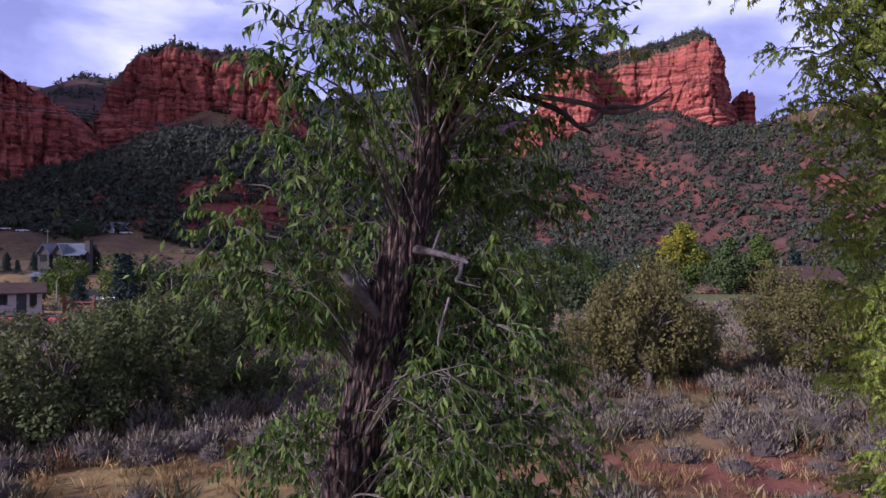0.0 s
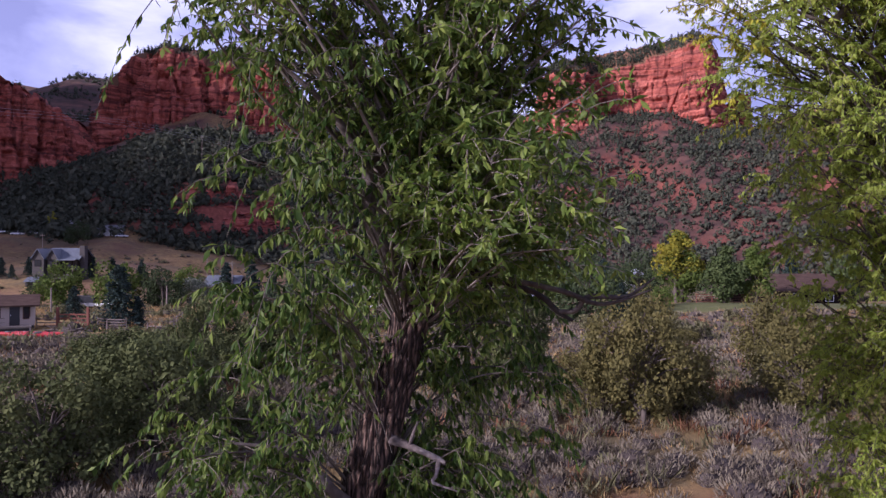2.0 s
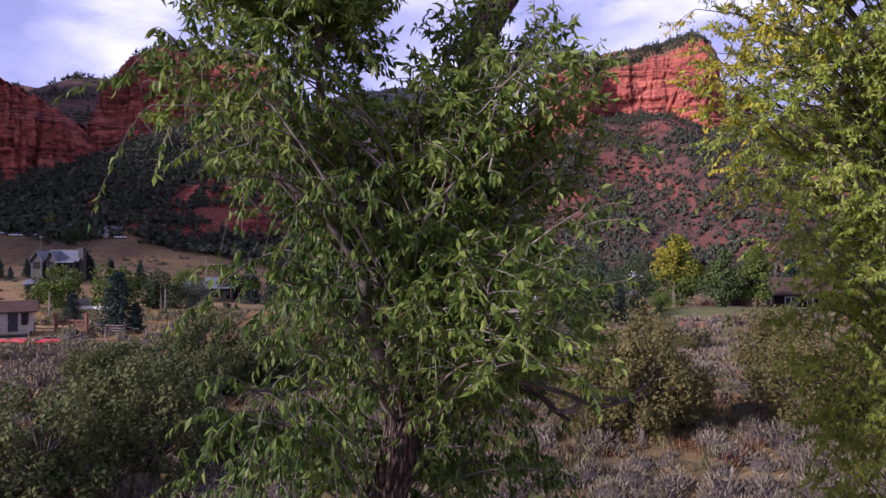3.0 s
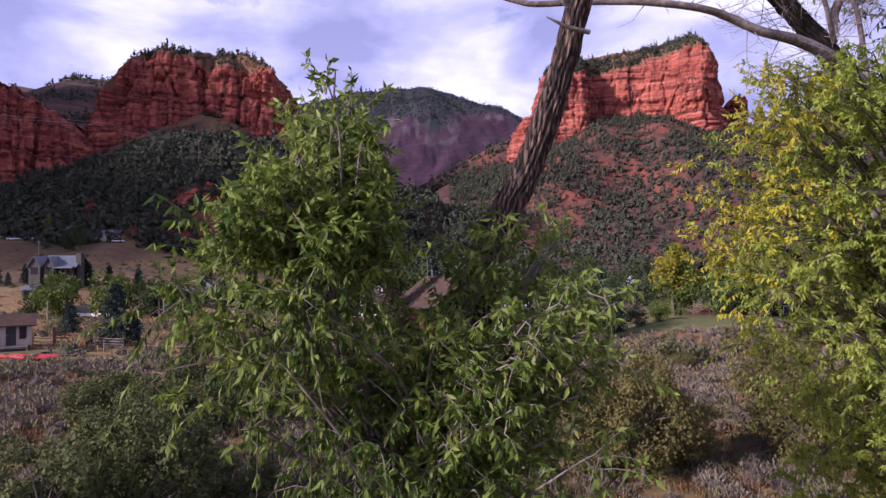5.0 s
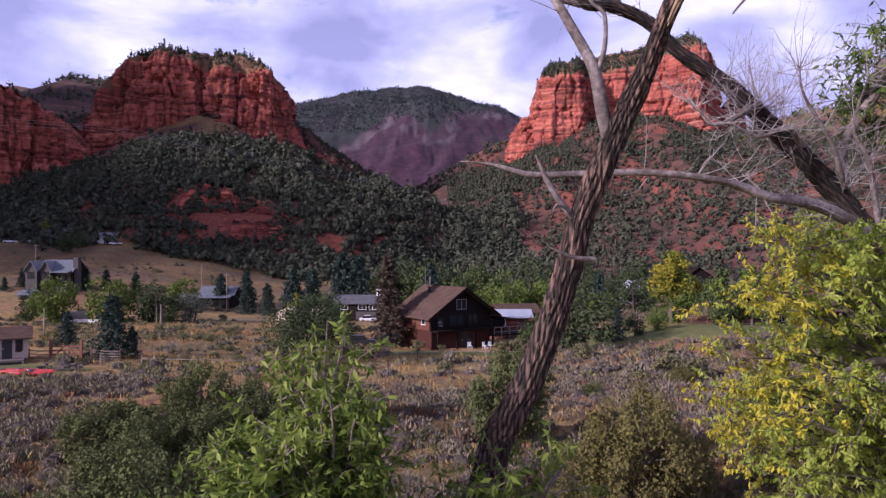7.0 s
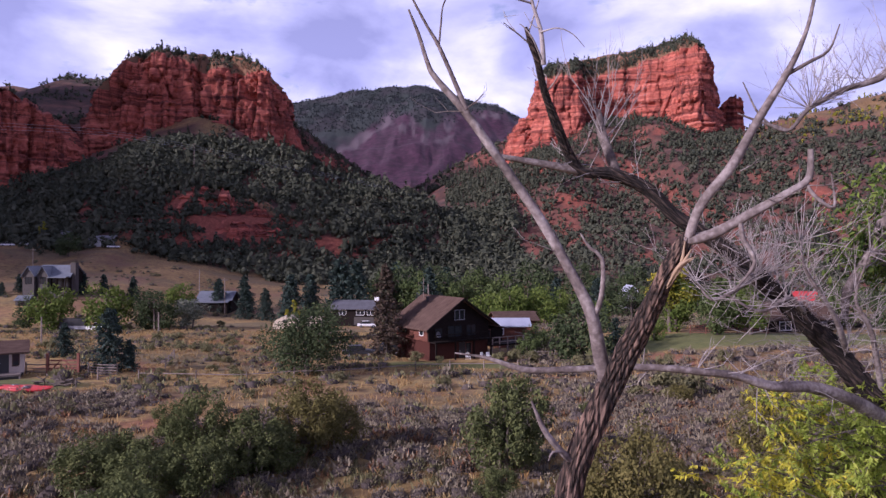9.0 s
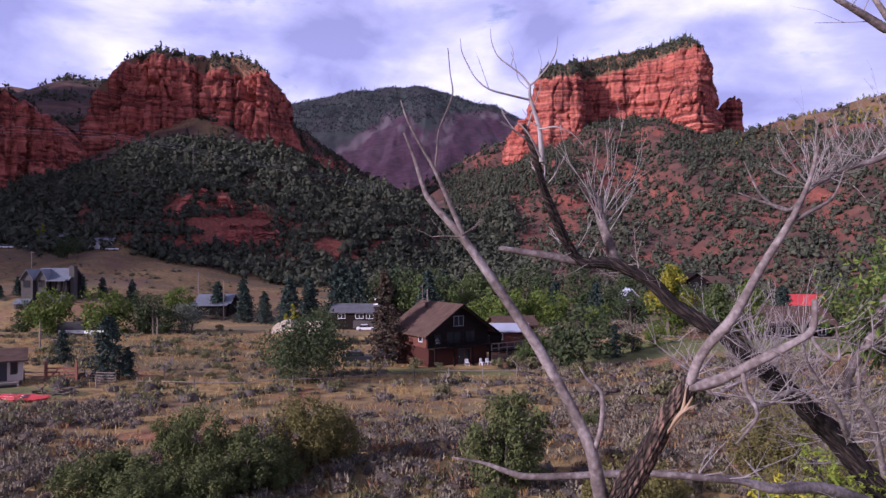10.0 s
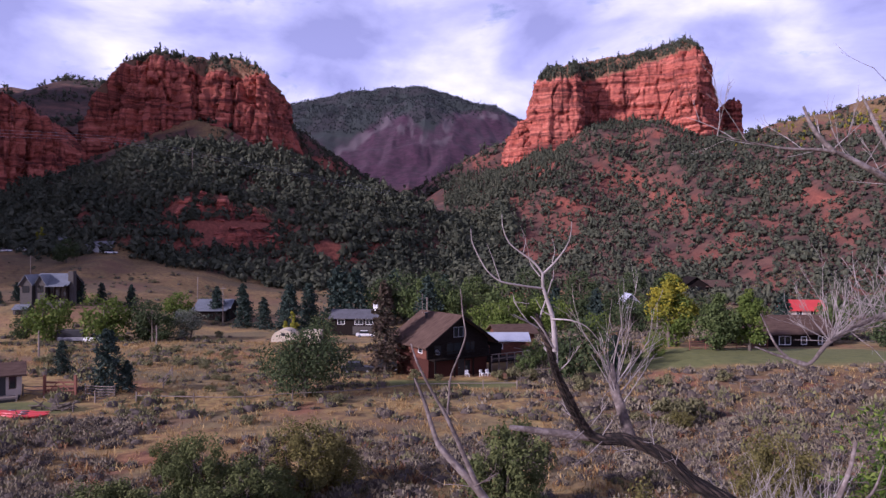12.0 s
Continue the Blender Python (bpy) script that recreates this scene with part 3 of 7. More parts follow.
def build_ground():
    gx = graded([(-4500, 400), (-1000, 25), (-320, 4), (-90, 2.0), (-40, 1.1), (40, 2.0), (100, 4), (320, 25), (1000, 400), (4500, 0)])
    gy = graded([(-3000, 400), (-1000, 60), (-40, 3), (6, 0.8), (60, 1.5), (130, 2.8), (560, 6), (900, 14), (2200, 200), (4900, 0)])
    X, Y = np.meshgrid(gx, gy)
    Z = land(X, Y)
    ny, nx = X.shape
    i, j = np.meshgrid(np.arange(ny - 1), np.arange(nx - 1), indexing="ij")
    F = np.stack([i * nx + j, i * nx + j + 1, (i + 1) * nx + j + 1, (i + 1) * nx + j], -1).reshape(-1, 4)
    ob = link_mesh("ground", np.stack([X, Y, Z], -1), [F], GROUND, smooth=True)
    sx, sy = np.gradient(Z, axis=1) / np.gradient(X, axis=1), np.gradient(Z, axis=0) / np.gradient(Y, axis=0)
    steep = np.hypot(sx, sy)
    patch = fbm(X / 7, Y / 7, 4, 40)
    hills = smooth_step((Y - 238 - 12 * fbm(X / 25, Y / 25, 2, 44) + 0.12 * np.minimum(X, 0) + 1.1 * np.clip(X - 40, 0, 100)) / 14)
    red = smooth_step((steep - 0.62) / 0.25) * hills * (0.25 + 0.75 * smooth_step((fbm(X / 24, Y / 24, 3, 52) + 0.05) / 0.2)) + 0.5 * smooth_step((fbm(X / 16, Y / 30, 4, 47) - 0.1) / 0.3) * hills * (X > 20)
    red = np.maximum(red, smooth_step((fbm(X / 1.6, Y / 1.6, 3, 51) + 0.75 - np.hypot((X - 6.2) / 4.5, (Y - 16.3) / 2.4)) / 0.5) * 0.85 * (Y < 30))
    red = np.maximum(red, red_bank(X, Y))
    red = np.maximum(red, 0.9 * smooth_step((fbm(X / 9, Y / 9, 3, 53) + 1.1 - np.hypot((X + 36) / 28, (Y - 284) / 10)) / 0.3) * (Y > 230))
    red = np.maximum(red, 0.9 * smooth_step((fbm(X / 9, Y / 9, 3, 54) + 1.1 - np.hypot((X + 96) / 40, (Y - 286) / 16)) / 0.3) * (Y > 230))
    red = np.maximum(red, 0.55 * smooth_step((patch - 0.35) / 0.25) * (Y > 45) * (Y < 130))
    hills = np.maximum(hills, 0.38 * smooth_step((Y - 150) / 50))
    hills = np.maximum(hills, 0.5 * smooth_step((X - 8) / 12) * smooth_step((Y - 38) / 8) * smooth_step((84 - Y) / 8))
    tan = smooth_step((fbm(X / 15, Y / 15, 3, 58) + 0.75 - np.hypot((X + 160) / 62, (Y - 428) / 26)) / 0.25) * (Y > 380)
    tan = np.maximum(tan, smooth_step((fbm(X / 5, Y / 5, 3, 59) + 0.6 - np.hypot((X + 86) / 17, (Y - 309) / 5)) / 0.25))
    tan = np.maximum(tan, 0.9 * smooth_step((X - 205) / 30) * smooth_step((Y - 380) / 30) * smooth_step((fbm(X / 22, Y / 22, 3, 57) + 0.25) / 0.2))
    red, hills = red * (1 - 0.7 * tan), hills * (1 - 0.55 * tan)
    lawn = smooth_step((1 - np.hypot((X - 44) / 28, (Y - 93) / 10)) / 0.15) + smooth_step((1 - np.hypot((X - 2) / 13, (Y - 84) / 2.6)) / 0.25)
    lawn = lawn + smooth_step((1 - np.hypot((X + 42) / 10, (Y - 66) / 4.5)) / 0.25)
    cover = np.stack([red, lawn, hills, np.ones_like(X)], -1).clip(0, 1)
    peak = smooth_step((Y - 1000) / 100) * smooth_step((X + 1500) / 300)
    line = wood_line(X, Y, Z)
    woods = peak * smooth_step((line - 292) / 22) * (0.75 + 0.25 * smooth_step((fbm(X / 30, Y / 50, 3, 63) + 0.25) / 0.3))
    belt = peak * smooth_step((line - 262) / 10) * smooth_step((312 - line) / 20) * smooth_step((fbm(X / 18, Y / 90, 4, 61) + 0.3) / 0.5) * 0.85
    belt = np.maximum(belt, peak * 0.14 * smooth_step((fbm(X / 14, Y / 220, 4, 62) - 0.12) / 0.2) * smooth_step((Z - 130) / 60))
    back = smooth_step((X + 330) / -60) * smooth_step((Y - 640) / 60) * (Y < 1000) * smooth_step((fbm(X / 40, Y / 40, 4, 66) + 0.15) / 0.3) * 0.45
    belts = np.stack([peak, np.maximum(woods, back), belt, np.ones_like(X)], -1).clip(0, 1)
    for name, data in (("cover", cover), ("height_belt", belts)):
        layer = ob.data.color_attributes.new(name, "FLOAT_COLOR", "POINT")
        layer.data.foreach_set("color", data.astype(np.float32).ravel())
    tagged(ob, "dry valley meadow rising to red wooded slopes and mountains", "ground", kind="structure")
    return ob


build_ground()


def cells(u, w, seed):
    """Broken blocks: a value from -1 to 1 for each cell, and how far the nearest joint is."""
    iu, iw = np.floor(u), np.floor(w)
    f1, f2, val = np.full(u.shape, 9.0), np.full(u.shape, 9.0), np.zeros(u.shape)
    for du in (-1, 0, 1):
        for dw in (-1, 0, 1):
            cu, cw = iu + du, iw + dw
            h = [np.mod(np.sin(cu * 127.1 + cw * 311.7 + seed * 74.7 + k * 19.19) * 43758.5453, 1) for k in range(3)]
            d = np.maximum(np.abs(cu + 0.15 + 0.7 * h[0] - u), np.abs(cw + 0.15 + 0.7 * h[1] - w))
            nearer = d < f1
            f2 = np.where(nearer, f1, np.minimum(f2, d))
            val = np.where(nearer, 2 * h[2] - 1, val)
            f1 = np.where(nearer, d, f1)
    return val, f2 - f1


def mesa(name, loop, spine, label, seed, flute=4.0, batter=0.10, step=0.75, tall=4.0, top=None):
    """A cliff-ringed table: loop rows are x, y, top, foot; the wall is broken into columns, blocks and beds."""
    L = np.array(loop + loop[:1], float)
    rows = []
    for a, b in zip(L, L[1:]):
        n = max(1, int(np.hypot(*(b - a)[:2]) / (step if min(a[1], b[1]) < 520 else 3 * step)))
        rows += [a + (b - a) * t for t in np.arange(n) / n]
    P = np.array(rows)
    for _ in range(2):
        P = 0.5 * P + 0.25 * (np.roll(P, 1, 0) + np.roll(P, -1, 0))
    n = len(P)
    T = unit(np.roll(P, -1, 0)[:, :2] - np.roll(P, 1, 0)[:, :2])
    N = np.stack([T[:, 1], -T[:, 0]], -1)
    if np.sum(P[:, 0] * np.roll(P[:, 1], -1) - P[:, 1] * np.roll(P[:, 0], -1)) < 0:
        N = -N
    s = np.concatenate([[0], np.cumsum(np.linalg.norm(np.diff(P[:, :2], axis=0), axis=1))])
    notch, joint = cells(s / 7, s * 0, seed + 3)
    stair = np.interp(np.floor(s / 5.5 + 0.6 * fbm(s / 9, s * 0, 2, seed + 5)) * 5.5 + 2.7, s, P[:, 2])
    rim = 0.25 * P[:, 2] + 0.75 * stair + 1.9 * notch - 2.2 * smooth_step((0.16 - joint) / 0.16) + 1.2 * fbm(s / 9, s * 0, 3, seed + 4)
    levels = 76
    r = np.random.default_rng(seed)
    v = (np.arange(levels + 1) / levels)[:, None]
    Z = P[None, :, 3] - 8 + (rim - P[:, 3] + 8)[None] * v
    S = s[None] + 0 * Z
    warp = 1.6 * fbm(S / 14, Z / 14, 2, seed + 11)
    tilt = Z + 3.0 * fbm(S / 45, S * 0, 2, seed + 2) + 0.35 * warp
    out = 1.5 * flute * fbm(S / 34, Z / 120, 2, seed + 7)
    for width, height, push, cleft, k in ((11.0, 11.0 * tall * 1.6, 0.95, 1.2, 21), (4.6, 4.6 * tall, 0.55, 0.4, 22), (2.1, 2.1 * max(1, tall * 0.4), 0.28, 0.0, 23)):
        val, edge = cells((S + warp) / width, tilt / height + 0.3, seed + k)
        if tall < 1 and width < 6:
            push, cleft = 0.6 * push, 0.6 * cleft
        out = out + flute * (push * val - cleft * smooth_step((0.10 - edge) / 0.06))
    ledge, _ = cells((S + warp) / 17.0, tilt / 400, seed + 31)
    lost, _ = cells((S - warp) / 8.0, tilt / 400, seed + 32)
    out = out - 0.9 * flute * smooth_step((v - 0.55 - 0.4 * ledge) / 0.03) * (ledge < 0.6) - 0.5 * flute * smooth_step((v - 0.45 - 0.5 * lost) / 0.03)
    bed_z = np.arange(0, 260, 0.5)
    bed_out = np.repeat(r.normal(size=160) * 0.55, r.integers(2, 7, 160))
    bed_out = np.resize(bed_out, len(bed_z))
    flat = tall < 2
    out = out + (2.0 if flat else 1.0) * np.interp(tilt, bed_z, bed_out) * (0.4 + 0.6 * smooth_step(fbm(S / 20, Z / 20, 2, seed + 41) * 1.5 + 0.5))
    out = out + 0.4 * fbm(S / 2.4, Z / 1.2, 3, seed + 6) + batter * (rim[None] - Z) - 1.2 * np.clip(v - 0.95, 0, 1) / 0.05
    out = out + 0.6 * flute * smooth_step((0.3 - v) / 0.3) * fbm(S / 12, S * 0 + 3, 2, seed + 8)
    rings = [np.column_stack([P[:, :2] + N * out[k][:, None], Z[k]]) for k in range(levels + 1)]
    (*a, za), (*b, zb) = spine
    a, b = np.array(a, float), np.array(b, float)
    u = np.clip(((P[:, :2] - a) @ (b - a)) / ((b - a) @ (b - a)), 0, 1)
    core = a + u[:, None] * (b - a)
    crown_z = za + u * (zb - za)
    for k in (0.03, 0.07, 0.12, 0.2, 0.3, 0.4, 0.55, 0.7, 0.85, 1.0):
        q = rings[levels][:, :2] * (1 - k) + core * k
        lump, _ = cells(q[:, 0] / 5, q[:, 1] / 5, seed + 51)
        rings.append(np.column_stack([q, rim + (crown_z - rim) * (1 - (1 - k) ** 1.8) + (1.1 * lump + 0.8 * fbm(q[:, 0] / 6, q[:, 1] / 6, 2, seed)) * min(1, 8 * k)]))
    V = np.concatenate(rings)
    i, j = np.meshgrid(np.arange(len(rings) - 1), np.arange(n), indexing="ij")
    k = (j + 1) % n
    F = np.stack([i * n + j, i * n + k, (i + 1) * n + k, (i + 1) * n + j], -1).reshape(-1, 4)
    base = new(name)
    tagged(base, label, "cliff", kind="structure")
    link_mesh("cliff_face", V, [F[F[:, 0] < levels * n]], SANDSTONE, base)
    link_mesh("cap", V, [F[F[:, 0] >= levels * n]], top or MESA_TOP, base, "sparse grassy table top above the cliff" if not top else "broken red rock top")
    return rings[levels], rings[levels + 7]


LOOP_L = [(-226, 452, 106, 75.5), (-222, 440, 112, 75.5), (-210, 433, 119, 77.5), (-203, 431, 128, 78.5), (-190, 428, 136, 81.5), (-178, 430, 138, 85), (-165, 435, 138, 89), (-158, 444, 136, 95), (-150, 446, 133, 96.5), (-143, 438, 131.5, 93), (-132, 434, 129.5, 91.5),
          (-122, 437, 129, 82), (-112, 436, 129, 75), (-103, 437, 127, 71.5), (-99, 446, 125, 71.5), (-100, 480, 121, 65.6), (-110, 530, 112, 61.8), (-205, 530, 119.8, 61.8), (-230, 490, 108, 71.7)]
LOOP_LT = [(-108, 448, 113, 67), (-101, 440, 110, 69), (-97, 440, 104, 69), (-93, 442, 96, 68), (-89, 446, 86, 67), (-86, 460, 79, 63), (-86, 490, 77, 60), (-95, 505, 83, 60), (-106, 500, 103, 61)]
LOOP_R = [(73, 505, 135, 69.7), (72, 489, 136, 71.7), (84, 480, 138, 71.6), (104, 479, 139.5, 73.6), (107, 484, 140.5, 78), (110, 503, 143, 86),
          (119, 507, 145, 94), (136, 504, 148.5, 103.7), (152, 502, 152, 107.7), (168, 498, 156, 105.7), (178, 488, 159, 97.7), (188, 480, 160, 93.6), (197, 485, 156, 93.7), (206, 496, 146, 93.7),
          (217, 510, 131, 93.8), (222, 540, 124, 93.8), (200, 575, 137.0, 92.0), (120, 580, 142.0, 82.0), (78, 550, 136, 67.9)]
LOOP_RT = [(56, 524, 101, 66), (57, 507, 108, 66), (63, 498, 111, 67), (73, 494, 113, 69), (84, 500, 113, 69), (84, 540, 109, 68), (62, 546, 103, 66)]
LOOP_W = [(-330, 330, 120, 51.3), (-262, 352, 111, 51.2), (-238, 364, 105, 51.3), (-227, 372, 100, 51.3), (-218, 380, 94, 52), (-210, 391, 83, 53.3), (-205, 405, 75, 55), (-212, 430, 76, 55.4), (-225, 470, 84, 61.6), (-330, 470, 108, 61.6)]
LOOP_S = [(219, 521, 122, 93.8), (224, 516, 129, 93.7), (231, 513, 131, 93.7), (237, 516, 128, 93.8), (242, 527, 116, 93.8), (236, 536, 123.8, 93.8), (222, 534, 124, 93.8)]
RIM_L = mesa("mesa_1", LOOP_L, [(-188, 474, 147), (-152, 478, 148)], "shaded dark red sandstone butte with fluted cliff walls", 101, 4.4, 0.12)
mesa("mesa_4", LOOP_LT, [(-102, 472, 108), (-92, 482, 84)], "lower red sandstone shoulder of the shaded butte", 505, 3.6, 0.16, top=SANDSTONE)
RIM_R = mesa("mesa_2", LOOP_R, [(98, 525, 156), (188, 525, 174)], "sunlit orange red sandstone butte with sheer bedded walls", 202, 1.3, 0.07, tall=1.6)
mesa("mesa_5", LOOP_RT, [(64, 522, 109), (76, 520, 113)], "lower red sandstone shoulder below the sunlit butte", 606, 2.0, 0.12, tall=1.2, top=SANDSTONE)
LOOP_B = [(160, 494, 106, 92), (170, 484, 118, 88), (179, 476, 132, 88), (189, 473, 140, 88), (198, 479, 124, 88), (206, 491, 109, 90), (190, 504, 142, 95), (172, 503, 120, 95)]
mesa("mesa_6", LOOP_B, [(183, 489, 139), (190, 489, 141)], "broken red buttress at the foot of the sunlit wall", 707, 2.4, 0.2, tall=1.0, top=SANDSTONE)
LOOP_K = [(-132, 302, 30, 24), (-118, 297, 35.5, 27), (-104, 295, 40, 31), (-90, 296, 38, 29), (-76, 298, 32, 24), (-62, 301, 26, 20), (-66, 310, 26, 20), (-100, 314, 39, 30), (-128, 312, 30, 24)]
mesa("ledge_1", LOOP_K, [(-118, 304, 36), (-82, 305, 35)], "low broken red rock ledge among junipers", 808, 0.9, 0.6, 0.6, tall=0.25)
LOOP_K2 = [(-126, 287, 21, 15), (-104, 281, 25.5, 18), (-82, 282, 24, 17), (-62, 287, 19.5, 14), (-68, 293, 22, 17), (-100, 293, 27, 21), (-118, 295, 24, 19)]
mesa("ledge_2", LOOP_K2, [(-110, 289, 25.5), (-76, 289, 23.5)], "lower broken red rock ledge among junipers", 909, 0.9, 0.6, 0.6, tall=0.25, top=SANDSTONE)
RIM_W = mesa("mesa_3", LOOP_W, [(-310, 420, 118), (-240, 425, 96)], "dark red sandstone cliff in deep shade", 303, 4.0, top=SANDSTONE)
mesa("rock_spire", LOOP_S, [(231, 524, 131), (236, 525, 129.8)], "slim dark rock spire beside the sunlit butte", 404, 1.1, 0.05, 0.6, top=SANDSTONE)

# ---- the trees beside the camera ----
def limb(parent, name, points, mat, sides=10, rough=0.12, seed=0, furrow=0, step=0.05, label=""):
    V, F = tube(spline(points, step), sides, rough, seed, furrow)
    n = len(V)
    tip = np.concatenate([F, [[n - sides, n - sides + sides // 3, n - sides + 2 * sides // 3, n - 1]]])
    return link_mesh(name, V, [tip], mat, parent, label, smooth=True)


def between(p, zs, xl, xr):
    return np.interp(p, zs, xl), np.interp(p, zs, xr)


def crown(parent, trunk, zs, xl, xr, ys, limbs, seed, leaf_mats, leaf_len, droop=0.6, twigs=11, per=11, pick=None, min_y=2.7, clear=0.0, bark=None, hang=1.0, gaps=-0.12, simple=False, reach=1.0):
    """Limbs from the trunk to spots in an uneven envelope, twigs along them and leaves along the twigs."""
    r = np.random.default_rng(seed)
    wood, bags = Soup(), [Soup() for _ in leaf_mats]
    trunk = np.asarray(trunk, float)
    weights = np.interp(np.linspace(zs[0], zs[-1], 200), zs, np.subtract(xr, xl)).clip(0.05)
    for _ in range(limbs):
        z = r.choice(np.linspace(zs[0], zs[-1], 200), p=weights / weights.sum())
        a, b = between(z, zs, xl, xr)
        mid_y, half_y = ys
        ang, rad = r.uniform(0, 2 * np.pi), r.uniform(0.35, 1) ** 0.6
        goal = np.array([(a + b) / 2 + (b - a) / 2 * rad * np.cos(ang), mid_y + half_y * rad * np.sin(ang), z])
        goal[1] = max(goal[1], min_y)
        if float(fbm(goal[0] * 1.5 + seed, goal[2] * 1.5 + 0.6 * goal[1], 2, seed)) < gaps:
            continue
        here = trunk[np.argmin(np.abs(trunk[:, 2] - z))]
        if clear and z < clear and abs(goal[0] - here[0]) < 0.42:
            goal[1] = here[1] + abs(goal[1] - here[1]) + 0.15
        k = np.argmin(np.abs(trunk[:, 2] - (z - 0.45 * np.hypot(*(goal[:2] - trunk[np.argmin(np.abs(trunk[:, 2] - z)), :2])))))
        start = trunk[(k // 3) * 3, :3] + [0, 0.07, 0]
        span = np.linalg.norm(goal - start)
        mid = (start + goal) / 2 + [0, 0, 0.16 * span] + r.normal(size=3) * 0.07 * span
        end = goal + np.array([0, 0, -0.06 * span])
        path = spline([(*start, 0.005 + 0.004 * span), (*mid, 0.004 + 0.0025 * span), (*goal, 0.004), (*end, 0.002)], 0.12)
        wood.add(*tube(path, 5))
        head = unit(goal - start)
        spots = path[int(len(path) * 0.3):, :3]
        for _ in range(twigs):
            o = spots[r.integers(len(spots))]
            d = unit(head * 0.6 + r.normal(size=3) * 0.75 + [0, 0, 0.25])
            ln = reach * r.uniform(0.22, 0.5)
            sag = droop if z < 8.8 else droop * 0.3
            s = np.linspace(0, 1, 4)[:, None]
            curve = o + d * ln * s + np.array([0, 0, -1.0]) * ln * sag * s**2
            curve[:, 1] = np.maximum(curve[:, 1], min_y)
            wood.add(*tube(np.column_stack([curve, np.linspace(0.0042, 0.0016, 4)]), 3))
            t = r.uniform(0.15, 1.05, per)[:, None]
            pos = o + d * ln * t + np.array([0, 0, -1.0]) * ln * sag * t**2
            if clear:
                stem = np.column_stack([np.interp(pos[:, 2], trunk[:, 2], trunk[:, 0]), np.interp(pos[:, 2], trunk[:, 2], trunk[:, 1])])
                pos = pos[~((np.abs(pos[:, 0] - stem[:, 0]) < 0.24) & (pos[:, 1] < stem[:, 1]) & (pos[:, 2] < clear) & (r.random(len(pos)) < np.where(pos[:, 2] < 6.15, 0.95, 0.5)))]
                if not len(pos):
                    continue
            n = len(pos)
            h = unit(d * 0.35 + r.normal(size=(n, 3)) * 0.5 + [0, 0, -hang * (0.45 + sag)])
            size = leaf_len * r.uniform(0.65, 1.2, n)
            which = pick(o, r) if pick else 0
            bags[which].add(*leaf_pieces(pos, h, size, size * r.uniform(0.13, 0.20, n), r, simple))
    wood.link("branchwork", bark or LIVE_TWIG, parent, "slim branches", smooth=True)["kind"] = "stuff"
    for (name, mat, label), bag in zip(leaf_mats, bags):
        if bag.n:
            bag.link(name, mat, parent, label)["kind"] = "stuff"


def twig_spray(parent, name, spots, mat, seed, count, length, up=0.8, r0=0.005, forks=3, spread=0.6):
    """Bare fine twigs that fork upwards from spots along a dead limb."""
    r = np.random.default_rng(seed)
    soup = Soup()
    for _ in range(count):
        k = r.integers(len(spots))
        o, q = np.array(spots[k], float)[:3], np.array(spots[min(k + 1, len(spots) - 1)], float)[:3]
        if np.linalg.norm(q - o) < 0.9:
            o = o + (q - o) * r.random()
        d = unit(r.normal(size=3) * [spread, 0.6 * spread, 0.4] + [0, 0, up])
        stack = [(o, d, length * r.uniform(0.5, 1.1), r0, 0)]
        while stack:
            p, h, ln, rad, depth = stack.pop()
            bend = r.normal(size=3) * 0.16
            s = np.linspace(0, 1, 5)[:, None]
            c = p + h * ln * s + bend * ln * 0.5 * s**2
            soup.add(*tube(np.column_stack([c, np.linspace(rad, rad * 0.45, 5)]), 4 if depth == 0 else 3))
            if depth < 2:
                for _ in range(r.integers(1, forks + 1)):
                    q = c[r.integers(2, 5)]
                    stack.append((q, unit(h + r.normal(size=3) * 0.38 + [0, 0, 0.3]), ln * r.uniform(0.4, 0.75), rad * 0.6, depth + 1))
    ob = soup.link(name, mat, parent, smooth=True)
    ob["kind"] = "stuff"
    return ob


